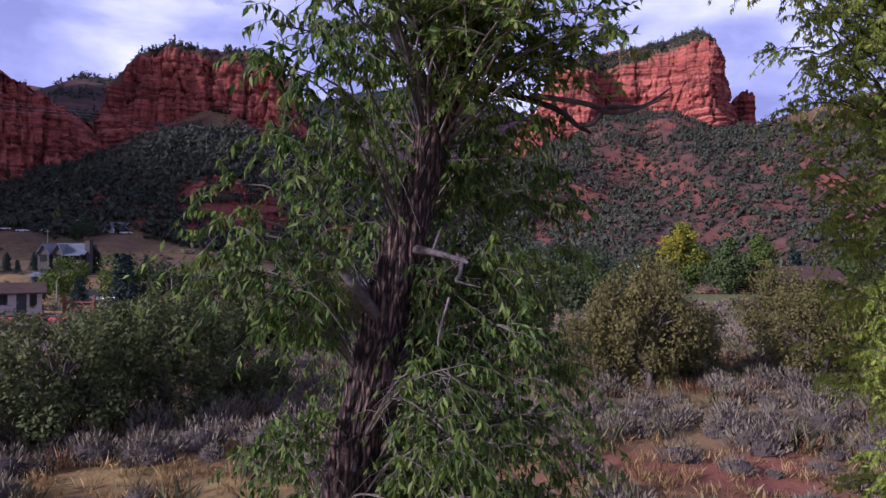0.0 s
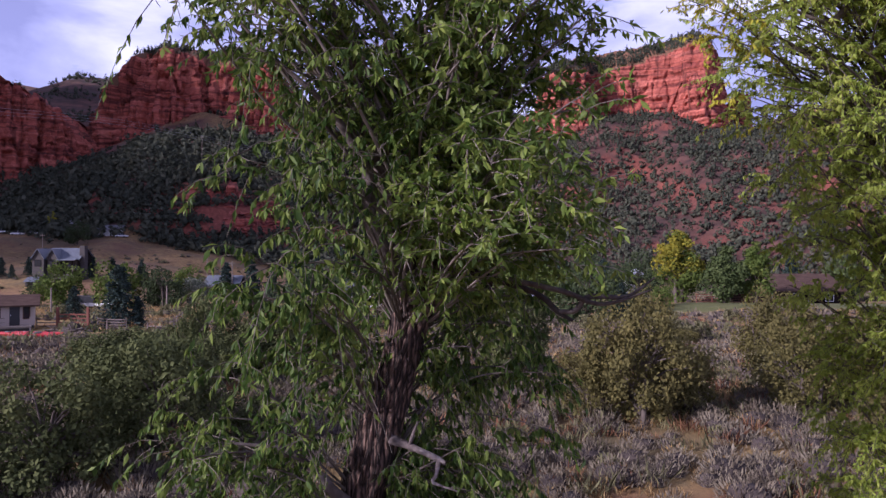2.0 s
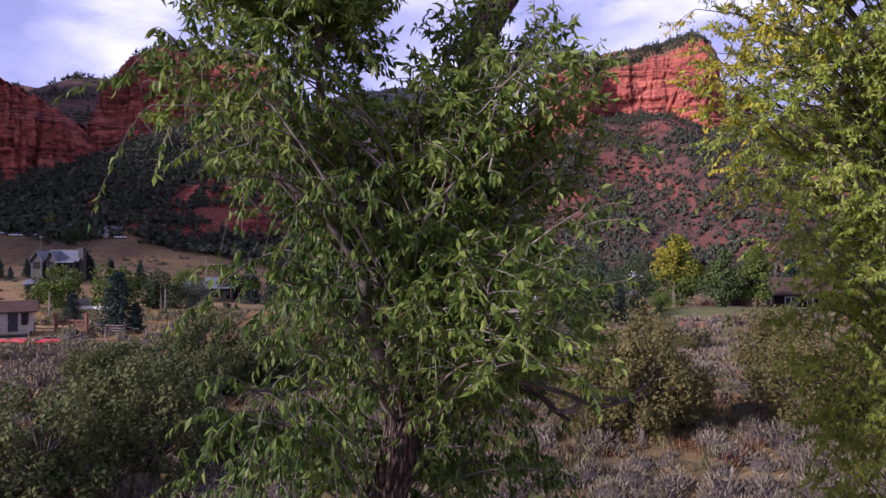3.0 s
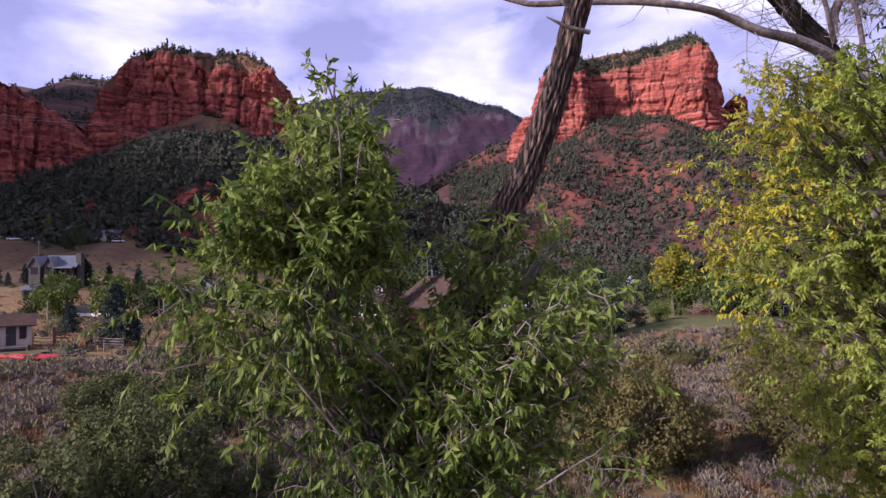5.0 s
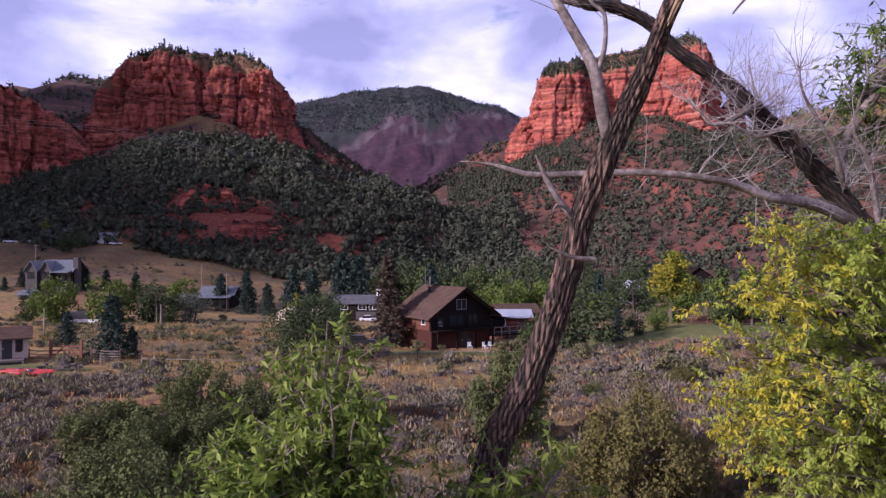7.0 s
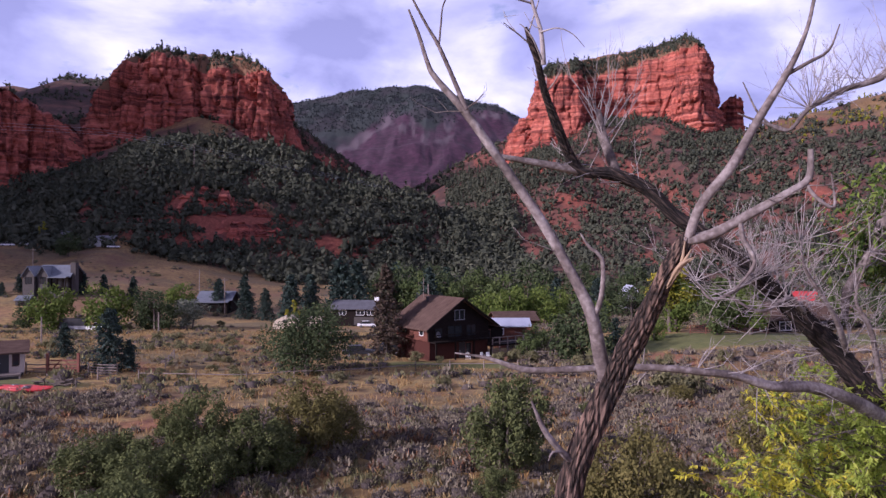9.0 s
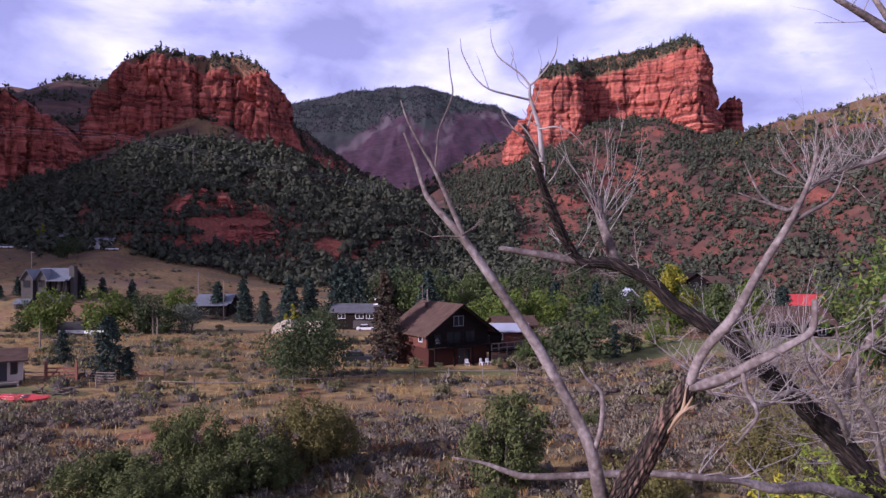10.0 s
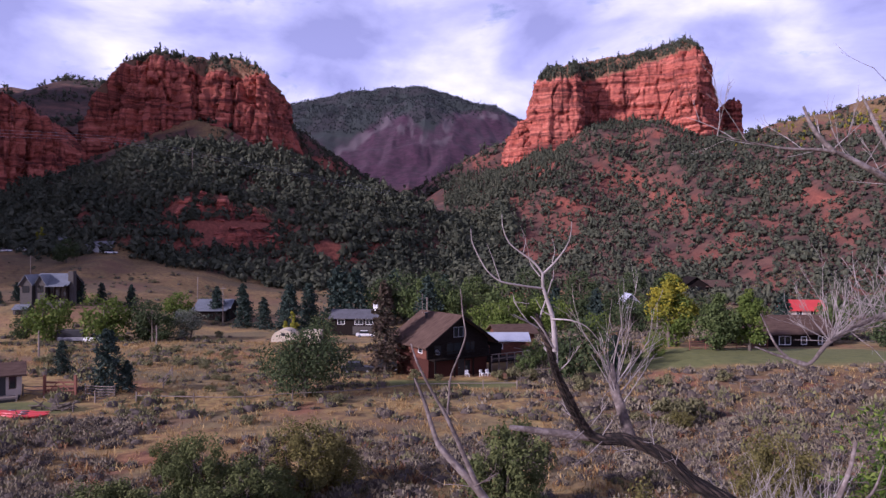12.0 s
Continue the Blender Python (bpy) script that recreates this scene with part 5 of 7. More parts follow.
def yellow_cottonwood():
    t = thing("cottonwood_tree", Matrix(), "young cottonwood turning yellow at its outer leaves", "tree")
    trunk = [(4.94, 6.61, -0.54, 0.170), (4.88, 6.55, 2.64, 0.138), (4.76, 6.48, 5.82, 0.106), (4.60, 6.36, 8.16, 0.074), (4.43, 6.25, 9.64, 0.037), (4.38, 6.25, 10.38, 0.013)]
    limb(t, "trunk", trunk, GREY_BARK, 20, 0.1, 120)
    limb(t, "limb", [(4.60, 6.36, 8.58, 0.064), (4.28, 6.15, 9.21, 0.049), (4.04, 5.99, 9.53, 0.045), (3.85, 5.93, 9.56, 0.041), (3.65, 5.90, 9.54, 0.034), (3.44, 5.88, 9.48, 0.019)], TWIG, 10, 0.15, 121)
    limb(t, "limb", [(4.49, 6.31, 9.00, 0.053), (4.06, 6.04, 9.48, 0.042), (3.81, 5.94, 9.33, 0.038), (3.59, 5.88, 9.05, 0.031), (3.41, 5.83, 8.98, 0.021), (3.05, 5.78, 9.11, 0.008)], TWIG, 10, 0.15, 122)
    zs = [1.5, 3.0, 4.0, 5.2, 6.0, 6.75, 7.25, 8.0, 8.5, 9.0, 9.5, 10.0, 10.45, 10.8]
    xl = [3.5, 3.5, 3.6, 3.65, 3.6, 3.35, 3.2, 3.0, 2.65, 2.4, 2.25, 2.35, 2.75, 3.25]
    xr = [4.8, 5.0, 5.0, 5.0, 5.0, 5.0, 5.0, 5.0, 5.0, 5.0, 5.0, 4.9, 4.8, 4.5]

    def pick(o, r):
        v = 0.6 * float(fbm(o[0] * 1.1 + 3, o[2] * 1.1 + o[1], 3, 77)) + 0.5 * (o[2] - 7.9) / 2.5 - 0.5 * (o[0] - 2.8) + r.normal() * 0.16
        return 1 if v > 0.44 else 0

    path = spline(trunk, 0.3)
    crown(t, path, zs, xl, xr, (6.0, 1.2), 500, 13, [("foliage", FRESH_LEAF, "yellow green leaves"), ("yellow_foliage", YELLOW_LEAF, "yellow autumn leaves")], 0.055, twigs=14, per=28, simple=True, pick=pick, min_y=3.8, gaps=-0.45, reach=0.75)


FRESH_WOOD = material("torn_pale_wood", (0.26, 0.17, 0.10), 0.8, [(0.40, 0.29, 0.19)], 6.0, 40.0, 0.4, stretch=(1, 1, 0.2), bump_size=0.01)
FRESH_LEAF = material("yellow_green_leaf", (0.23, 0.32, 0.048), 0.5, [(0.40, 0.49, 0.08), (0.55, 0.60, 0.12)], 1.5, 7.0, 0, island=0.3, leaf=0.52)
LIMB_BARK = material("grey_brown_limb_bark", (0.035, 0.026, 0.023), 0.9, [(0.095, 0.075, 0.066), (0.22, 0.185, 0.165)], 3.0, 22.0, 0.4, bump_size=0.006)
# yellower upper leaves, also lightened so the colour carries the sun on them
SUNLIT_LEAF = material("sunlit_cottonwood_leaf", (0.075, 0.125, 0.022), 0.45, [(0.165, 0.235, 0.042), (0.31, 0.38, 0.08)], 1.2, 9.0, 0, island=0.5, leaf=0.45)
DARK_BARK = material("dark_limb_bark", (0.012, 0.009, 0.008), 0.95, [(0.03, 0.022, 0.019), (0.07, 0.052, 0.045)], 4.0, 26.0, 0.6, bump_size=0.008)
LIVE_TWIG = material("live_twig_bark", (0.045, 0.036, 0.028), 0.9, [(0.11, 0.09, 0.07), (0.24, 0.21, 0.17)], 3.0, 20.0, 0.2, bump_size=0.004)
big_cottonwood()
right_cottonwood()
yellow_cottonwood()

# ---- trees and shrubs of the valley ----
def lumps(r, count, w, h, low=0.0, top=1.0):
    """Centres and radii of foliage clumps filling a rounded crown of width w and height h."""
    c = []
    while len(c) < count:
        p = r.uniform(-1, 1, 3)
        if p @ p < 1:
            c.append([p[0] * w * 0.45, p[1] * w * 0.45, h * (low + (top - low) * (p[2] * 0.5 + 0.5))])
    return np.array(c), r.uniform(0.10, 0.21, count) * w


def broad_tree(name, label, h, w, mat, seed, leaf=0.22, count=3200, low=0.22, clumps=22, stems=1, narrow=False, mat2=None, plume=0.0):
    """A tapered trunk with limbs and a crown of many small sprays in uneven clumps."""
    r = np.random.default_rng(seed)
    t = thing(name, Matrix.Translation((0, 0, -900)), label, "tree" if h > 3.2 else "shrub")
    c, rad = lumps(r, clumps, w, h, low, 0.93)
    rad = rad * (0.8 if clumps > 60 and plume else 1.0)
    if narrow:
        c[:, :2] *= np.interp(c[:, 2] / h, [low, 0.45, 1.0], [0.9, 1.0, 0.25])[:, None]
        rad *= np.interp(c[:, 2] / h, [low, 0.5, 1.0], [1.0, 1.0, 0.55])
    for k in range(stems):
        o = r.normal(size=2) * 0.05 * w * (stems > 1)
        V, F = tube(spline([(o[0], o[1], -0.3, 0.028 * h), (o[0] * 1.5, o[1] * 1.5, 0.35 * h, 0.02 * h), (o[0] * 1.8 + 0.02 * h, o[1] * 1.8, (0.55 if plume else 0.8) * h, 0.005 * h)], 0.4), 7, 0.1, seed)
        link_mesh("trunk", V, [F], GREY_BARK, t)
    wood = Soup()
    for q in c[:: 2]:
        s = np.array([0, 0, min(q[2] * 0.6, 0.5 * h)])
        wood.add(*tube(np.column_stack([[s, (s + q) / 2 + [0, 0, 0.05 * h], q], [0.010 * h, 0.007 * h, 0.003 * h]]), 4))
    wood.link("branchwork", GREY_BARK, t)["kind"] = "stuff"
    bags = [Soup(), Soup()]
    per = count // clumps
    for q, s in zip(c, rad):
        d = unit(r.normal(size=(per, 3)))
        pos = q + d * s * (r.uniform(0.3, 1.25, (per, 1)) ** 0.7) * [1, 1, 0.8]
        if plume:
            pos = q + d * s * (r.uniform(0.3, 1.15, (per, 1)) ** 0.6) * [0.78, 0.78, 0.85]
            d, pos = d[pos[:, 2] > 0.05], pos[pos[:, 2] > 0.05]
            bags[0].add(*flecks(pos, leaf * r.uniform(0.5, 1.3, len(pos)), r, 0.0, d + [0, 0, 0.2], 0.6))
            continue
        d, pos = d[pos[:, 2] > 0.05], pos[pos[:, 2] > 0.05]
        bags[1 if mat2 and q[2] > 0.36 * h and r.random() < 0.8 else 0].add(*flecks(pos, leaf * r.uniform(0.6, 1.3, len(pos)), r, 0.0, d + [0, 0, 0.2], 0.6))
    bags[0].link("crown", mat, t)["kind"] = "stuff"
    if mat2 and bags[1].n:
        bags[1].link("crown", mat2, t)["kind"] = "stuff"
    return t


def conifer(name, label, h, w, mat, seed, count=3000, leaf=0.28, low=0.06, gaps=0.25):
    """A spire of drooping whorled branches with needle sprays."""
    r = np.random.default_rng(seed)
    t = thing(name, Matrix.Translation((0, 0, -900)), label, "tree")
    wood, green = Soup(), Soup()
    V, F = tube(np.array([(0, 0, -0.3, 0.018 * h), (0, 0, 0.5 * h, 0.011 * h), (0, 0, h * 0.98, 0.002 * h)]), 7)
    link_mesh("trunk", V, [F], GREY_BARK, t)
    levels = int(10 + h * 1.6)
    for k in range(levels):
        v = low + (1 - low) * (k / levels) ** 0.92
        reach = 0.5 * w * (1 - v) ** 0.75 * r.uniform(0.7, 1.15) + 0.05 * w
        for a in np.arange(7) / 7 * 2 * np.pi + r.uniform(0, 1):
            if r.random() < gaps:
                continue
            ln = reach * r.uniform(0.55, 1.2)
            z = v * h + r.normal() * 0.02 * h
            d = np.array([np.cos(a), np.sin(a), -0.12 - 0.25 * (1 - v)])
            n = max(4, int(count / (levels * 5.2)))
            s = r.uniform(0.1, 1.0, (n, 1)) ** 0.8
            pos = np.array([0, 0, z]) + d * ln * s + r.normal(size=(n, 3)) * ln * 0.10
            green.add(*flecks(pos, leaf * r.uniform(0.6, 1.2, n), r, 0.5))
            wood.add(*tube(np.array([(0, 0, z, 0.004 * h), (*(np.array([0, 0, z]) + d * ln * 0.8), 0.001 * h)]), 3))
    wood.link("branchwork", GREY_BARK, t)["kind"] = "stuff"
    green.link("crown", mat, t)["kind"] = "stuff"
    return t


def plant(proto, x, y, scale=1.0, turn=0.0, sink=0.05, tall=1.0, label="", group=""):
    m = Matrix.LocRotScale((x, y, float(land(x, y)) - sink), Euler((0, 0, radians(turn))), (scale, scale, scale * tall))
    ob = copy_thing(proto, m)
    return tagged(ob, label, group=group)


def retire(*protos):
    for p in protos:
        for o in (*p.children_recursive, p):
            bpy.data.objects.remove(o)


POPLAR = material("bright_poplar_foliage", (0.055, 0.09, 0.017), 0.8, [(0.105, 0.15, 0.03), (0.17, 0.21, 0.045)], 0.4, 3.0, 0, island=0.25, leaf=0.28)

near_junipers = [broad_tree("juniper", "dense dark green juniper in the sagebrush", 4.2, 4.6, JUNIPER, 300 + k, 0.082, 9800, 0.03, 70, 3, plume=0.25) for k in range(3)]
oaks = [broad_tree("scrub_oak", "olive and yellow scrub oak in dry brush", 4.3, 4.6, OAK, 320 + k, 0.076, 10600, 0.04, 76, 4, plume=0.2) for k in range(2)]
# (x, y, scale, turn, tall)
for k, (x, y, s, a, tall) in enumerate([(-10.4, 18.2, 0.92, 20, 1.08), (-8.4, 20.6, 0.9, 140, 1.12), (-12.4, 21.0, 0.42, 260, 0.9), (-6.3, 22.6, 0.6, 190, 0.8), (-11.0, 24.5, 0.85, 300, 0.95),
                                          (3.7, 35.0, 1.08, 10, 1.25), (-15.8, 43.0, 0.72, 100, 1.0), (2.9, 31.0, 0.5, 200, 0.8), (-9.4, 34.5, 0.9, 50, 1.0), (-11.9, 35.6, 0.8, 150, 1.45), (-15.6, 32.4, 0.85, 10, 0.85), (-14.2, 33.0, 0.95, 280, 0.8), (12.0, 52.0, 0.42, 80, 0.8), (-13.0, 31.0, 0.8, 130, 0.8), (-10.4, 31.8, 0.8, 240, 0.9), (-8.0, 35.0, 0.7, 330, 1.0), (-12.6, 17.0, 0.6, 90, 0.8)]):
    plant(near_junipers[k % 3], x, y, s, a, 0.1, tall)
for x, y, s, a, tall in [(7.4, 24.8, 0.95, 0, 1.26), (9.2, 26.2, 0.7, 90, 1.1), (13.9, 26.0, 0.85, 200, 1.08), (16.2, 26.4, 0.85, 40, 1.1), (-6.9, 38.4, 1.0, 120, 1.05), (5.6, 25.6, 0.7, 220, 0.95), (19.5, 28.0, 0.95, 300, 1.05), (11.5, 33.0, 0.5, 10, 0.7), (-5.4, 40.0, 0.8, 20, 0.85), (16.9, 34.0, 0.92, 70, 1.2), (21.0, 58.0, 0.55, 70, 0.7), (14.6, 21.5, 0.62, 130, 0.85)]:
    plant(oaks[int(a) % 2 if a % 20 else 0], x, y, s, a, 0.1, tall)
retire(*near_junipers, *oaks)

lone = broad_tree("meadow_tree", "round dark green tree standing alone in the meadow", 7.7, 9.6, BROADLEAF_DARK, 340, 0.15, 9500, 0.02, 90, 3)
plant(lone, -13.6, 74.7, 1.0, 30, 0.1)
aspen = broad_tree("aspen", "upright aspen, green below and yellow above", 12.4, 8.0, POPLAR, 341, 0.24, 8000, 0.02, 80, 2, True, ASPEN_YELLOW)
plant(aspen, 36.6, 105, 1.0, 0)
green_aspen = broad_tree("aspen", "upright green aspen on the lawn edge", 9.0, 6.0, BROADLEAF, 342, 0.22, 5200, 0.05, 60, 2, True)
plant(green_aspen, 40.9, 97.5, 1.0, 0)
bright_aspen = broad_tree("aspen", "upright bright green aspen on the lawn", 9.2, 5.6, POPLAR, 343, 0.22, 5200, 0.05, 60, 1, True)
plant(bright_aspen, 45.2, 97, 1.0, 60)
brown_spruce = conifer("spruce", "tall spruce with brown thinning needles beside the cabin", 13.0, 6.0, BROWN_NEEDLE, 350, 5000, 0.26, 0.05, 0.3)
plant(brown_spruce, -6.2, 91.8, 1.0, 0)
spruces = [conifer("spruce", "blue green spruce in the valley", 9.0, 6.8, SPRUCE, 351 + k, 3600, 0.26, 0.03, 0.18) for k in range(3)]
for k, (x, y, h) in enumerate([(-35.5, 76, 7.0), (-33.6, 76.5, 3.6), (-47.2, 88.5, 4.4), (24, 90, 4.6), (-47.5, 174, 9.5), (-42, 172, 8), (-33.5, 162, 12), (-30, 168, 12), (-25.5, 186, 16.5), (-20.5, 184, 16), (-37, 176, 10),
                               (-58, 186, 9), (-54, 196, 9.5), (-108, 180, 5), (-105, 179, 5.4), (-101, 178, 5), (-114, 178, 5), (-93, 183, 6), (-88, 184, 5.5), (-81, 186, 6), (-96, 180, 4.4), (-92, 180, 3.6), (-90, 128, 6), (-110, 176, 3.5),
                               (-1, 176, 14), (4, 200, 13), (36, 150, 9), (30, 165, 10), (-11, 205, 14), (62, 120, 8), (-57, 75, 5)]):
    plant(spruces[k % 3], x, y, h / 9.0, 40 * k, 0.1, 1.0, group="valley spruces")
broads = [broad_tree("broadleaf_tree", "full green broadleaf tree between the houses", 9.5, 9.0, m, 360 + k, 0.30, 2400, 0.06, 44, 2) for k, m in enumerate((BROADLEAF, POPLAR, BROADLEAF_DARK))]
west_row = [(18.4, 85, 8.2, 2), (-77.2, 140, 10.5, 1), (-65.6, 139, 11, 1), (-59.5, 141, 8.5, 2), (-55.5, 138, 8.0, 2), (-64, 174, 9.0, 1), (-20, 125, 7, 2), (-3, 188, 13, 0), (3, 192, 12.5, 2), (9, 186, 11, 0), (-8, 196, 14, 2), (12, 150, 9, 1), (16, 146, 10, 1)]
mid_row = [(21, 150, 10.5, 1), (26, 146, 8.5, 1), (19, 170, 13, 0), (28, 172, 12, 2), (33, 160, 9, 2), (38, 158, 9, 2), (12, 128, 6, 1), (44, 165, 8, 2), (50, 162, 7, 0), (-15, 200, 12, 2), (15, 215, 12, 0), (30, 210, 12, 2), (45, 205, 11, 2), (60, 150, 7, 2), (66, 112, 8, 0), (60, 205, 10, 2)]
back_row = [(74, 215, 9, 2), (-130, 245, 9, 2), (-10, 220, 11, 2), (0, 225, 12, 2), (27, 92, 3.2, 2), (31, 95, 3.4, 1), (12.5, 91, 3.5, 0), (14.6, 97, 4.2, 0), (70, 104, 9, 2), (-85, 145, 7, 2), (-120, 172, 6, 2), (38, 130, 7, 2), (30, 125, 6, 1)]
for k, (x, y, h, kind) in enumerate(west_row + mid_row + back_row):
    plant(broads[(0, 1, 2)[kind]], x, y, h / 9.5, 50 * k, 0.1, 1.0, group="valley broadleaf trees")
silver = broad_tree("willow", "pale silvery willow beside the dark trees", 6.8, 7.4, SILVER, 370, 0.2, 3600, 0.05, 40, 2)
plant(silver, -51, 143, 1.0, 0)
poplar = broad_tree("poplar", "slim yellow green poplar", 8.0, 3.2, ASPEN_YELLOW, 371, 0.2, 2600, 0.05, 30, 1, True)
for x, y, s in ((-27.0, 132, 1.0), (-152, 268, 1.15), (-22.5, 140, 0.7)):
    plant(poplar, x, y, s, 0)
retire(lone, aspen, green_aspen, bright_aspen, brown_spruce, *spruces, *broads, silver, poplar)
bush = broad_tree("shrub", "rounded grey green shrub in dry grass", 1.6, 2.4, OLIVE, 380, 0.11, 900, 0.05, 16, 3)
r_bush = np.random.default_rng(5)
for k in range(34):
    y = r_bush.uniform(55, 165)
    x = r_bush.uniform(-0.62, 0.3) * y
    if abs(x - 3) < 9 and 84 < y < 106:
        continue
    plant(bush, x, y, r_bush.uniform(0.5, 1.15), 37 * k, 0.05, r_bush.uniform(0.7, 1.1), group="meadow shrubs")
for k in range(46):
    y = r_bush.uniform(72, 122)
    x = r_bush.uniform(-0.44, -0.15) * y
    plant(bush, x, y, r_bush.uniform(0.45, 0.85), 41 * k, 0.05, r_bush.uniform(0.6, 0.9), group="meadow shrubs")
for x, y, s in ((20.5, 60, 1.6), (23.5, 62, 1.3), (-2, 86.5, 0.9), (8.4, 86.8, 0.9), (10.6, 88, 1.1), (12.8, 87.5, 1.0), (0.8, 86, 0.6), (17, 78, 1.2), (26, 76, 1.1), (33, 77, 0.9), (-36.5, 77, 1.0), (15, 30, 1.2)):
    plant(bush, x, y, s, 20 * x, 0.05, 0.95, group="meadow shrubs")
retire(bush)

# ---- houses, vehicles, fences ----
BROWN_LOG = material("dark_brown_stained_board", (0.006, 0.0045, 0.004), 0.85, [(0.013, 0.009, 0.008), (0.024, 0.016, 0.013)], 1.5, 14.0, 0.4, stretch=(1, 1, 5))
RED_LOG = material("red_brown_board", (0.06, 0.020, 0.014), 0.9, [(0.12, 0.040, 0.025), (0.18, 0.062, 0.036)], 1.5, 14.0, 0.4, stretch=(1, 1, 5))
BRICK = material("dull_red_brick", (0.040, 0.015, 0.012), 0.9, [(0.068, 0.025, 0.019), (0.052, 0.021, 0.017)], 2.0, 16.0, 0.5)
SHINGLE = material("brown_roof_shingle", (0.05, 0.030, 0.024), 0.9, [(0.092, 0.058, 0.045), (0.135, 0.09, 0.07)], 1.0, 12.0, 0.6, stretch=(1, 3, 1))
GREY_ROOF = material("grey_roof_shingle", (0.13, 0.13, 0.15), 0.8, [(0.2, 0.2, 0.22), (0.26, 0.26, 0.29)], 0.8, 9.0, 0.4)
METAL_ROOF = material("pale_blue_metal_roof", (0.38, 0.41, 0.5), 0.45, [(0.5, 0.53, 0.62), (0.56, 0.58, 0.66)], 0.6, 8.0, 0.2, metal=0.3)
RED_ROOF = material("bright_red_metal_roof", (0.42, 0.035, 0.035), 0.5, [(0.55, 0.06, 0.055)], 0.8, 9.0, 0.2)
CREAM = material("cream_painted_wall", (0.40, 0.33, 0.28), 0.85, [(0.50, 0.42, 0.36)], 0.7, 9.0, 0.2)
for m in (BROWN_LOG, BRICK, SHINGLE):
    m.node_tree.nodes["Principled BSDF"].inputs["Specular IOR Level"].default_value = 0.15
STONE = material("grey_stone_wall", (0.035, 0.031, 0.030), 0.9, [(0.075, 0.066, 0.062), (0.05, 0.045, 0.043)], 1.6, 9.0, 0.6)
WHITE = material("white_paint", (0.72, 0.72, 0.73), 0.5, [(0.8, 0.8, 0.8)], 1.0, 9.0, 0.1)
CANVAS = material("cream_canvas", (0.48, 0.40, 0.29), 0.85, [(0.58, 0.50, 0.38)], 0.7, 7.0, 0.3)
GLASS = material("dark_window_glass", (0.02, 0.022, 0.026), 0.08, [(0.03, 0.033, 0.038)], 1.0, 5.0, 0)
BLACK = material("dark_painted_metal", (0.02, 0.02, 0.024), 0.35, [(0.035, 0.035, 0.04)], 1.0, 9.0, 0.05)
TYRE = material("tyre_rubber", (0.02, 0.02, 0.02), 0.9, [(0.03, 0.03, 0.03)], 3.0, 20.0, 0.2)
KAYAK_RED = material("faded_red_plastic", (0.45, 0.03, 0.035), 0.4, [(0.6, 0.06, 0.06)], 1.0, 9.0, 0.05)
OLD_WOOD = material("grey_fence_wood", (0.13, 0.105, 0.09), 0.9, [(0.22, 0.18, 0.155), (0.3, 0.25, 0.22)], 1.5, 14.0, 0.5)
CABLE = material("pale_aluminium_cable", (0.3, 0.3, 0.34), 0.5, [(0.4, 0.4, 0.44)], 1.0, 5.0, 0, metal=0.4)
GATE_WOOD = material("red_brown_gate_wood", (0.14, 0.05, 0.035), 0.9, [(0.22, 0.085, 0.055)], 1.5, 14.0, 0.4)


def window(parent, x0, x1, z0, z1, y, frame_mat=WHITE, mullions=1, side=None):
    """A framed window standing a little proud of the wall; side turns it onto a side wall at x = side."""
    t = 0.09
    def at(a, b, c, d, deep, front):
        return (side + min(deep, front), side + max(deep, front), a, b, c, d) if side is not None else (a, b, y - front, y + deep, c, d)
    if side is not None:
        sgn = -1 if side < 0 else 1
        pane_box = (side - 0.01, side + 0.02, x0, x1, z0, z1) if sgn > 0 else (side - 0.02, side + 0.01, x0, x1, z0, z1)
        f0, f1 = (side, side + 0.06) if sgn > 0 else (side - 0.06, side)
        bars = [(f0, f1, x0 - t, x0, z0 - t, z1 + t), (f0, f1, x1, x1 + t, z0 - t, z1 + t), (f0, f1, x0, x1, z0 - t, z0), (f0, f1, x0, x1, z1, z1 + t)]
        for k in range(mullions):
            m = x0 + (x1 - x0) * (k + 1) / (mullions + 1)
            bars.append((f0, f1, m - 0.04, m + 0.04, z0, z1))
    else:
        pane_box = (x0, x1, y - 0.02, y + 0.01, z0, z1)
        bars = [(x0 - t, x0, y - 0.06, y, z0 - t, z1 + t), (x1, x1 + t, y - 0.06, y, z0 - t, z1 + t), (x0, x1, y - 0.06, y, z0 - t, z0), (x0, x1, y - 0.06, y, z1, z1 + t)]
        for k in range(mullions):
            m = x0 + (x1 - x0) * (k + 1) / (mullions + 1)
            bars.append((m - 0.04, m + 0.04, y - 0.06, y, z0, z1))
    w = part("window", boxes(*bars), frame_mat, parent)
    part("pane", boxes(pane_box), GLASS, w)
    return w


def slab(corners, thick):
    """A sloping roof slab from four upper corners."""
    bm = bmesh.new()
    up = [bm.verts.new(c) for c in corners]
    lo = [bm.verts.new((c[0], c[1], c[2] - thick)) for c in corners]
    bm.faces.new(up), bm.faces.new(lo[::-1])
    for i in range(4):
        j = (i + 1) % 4
        bm.faces.new((up[i], lo[i], lo[j], up[j]))
    bmesh.ops.recalc_face_normals(bm, faces=bm.faces)
    return bm


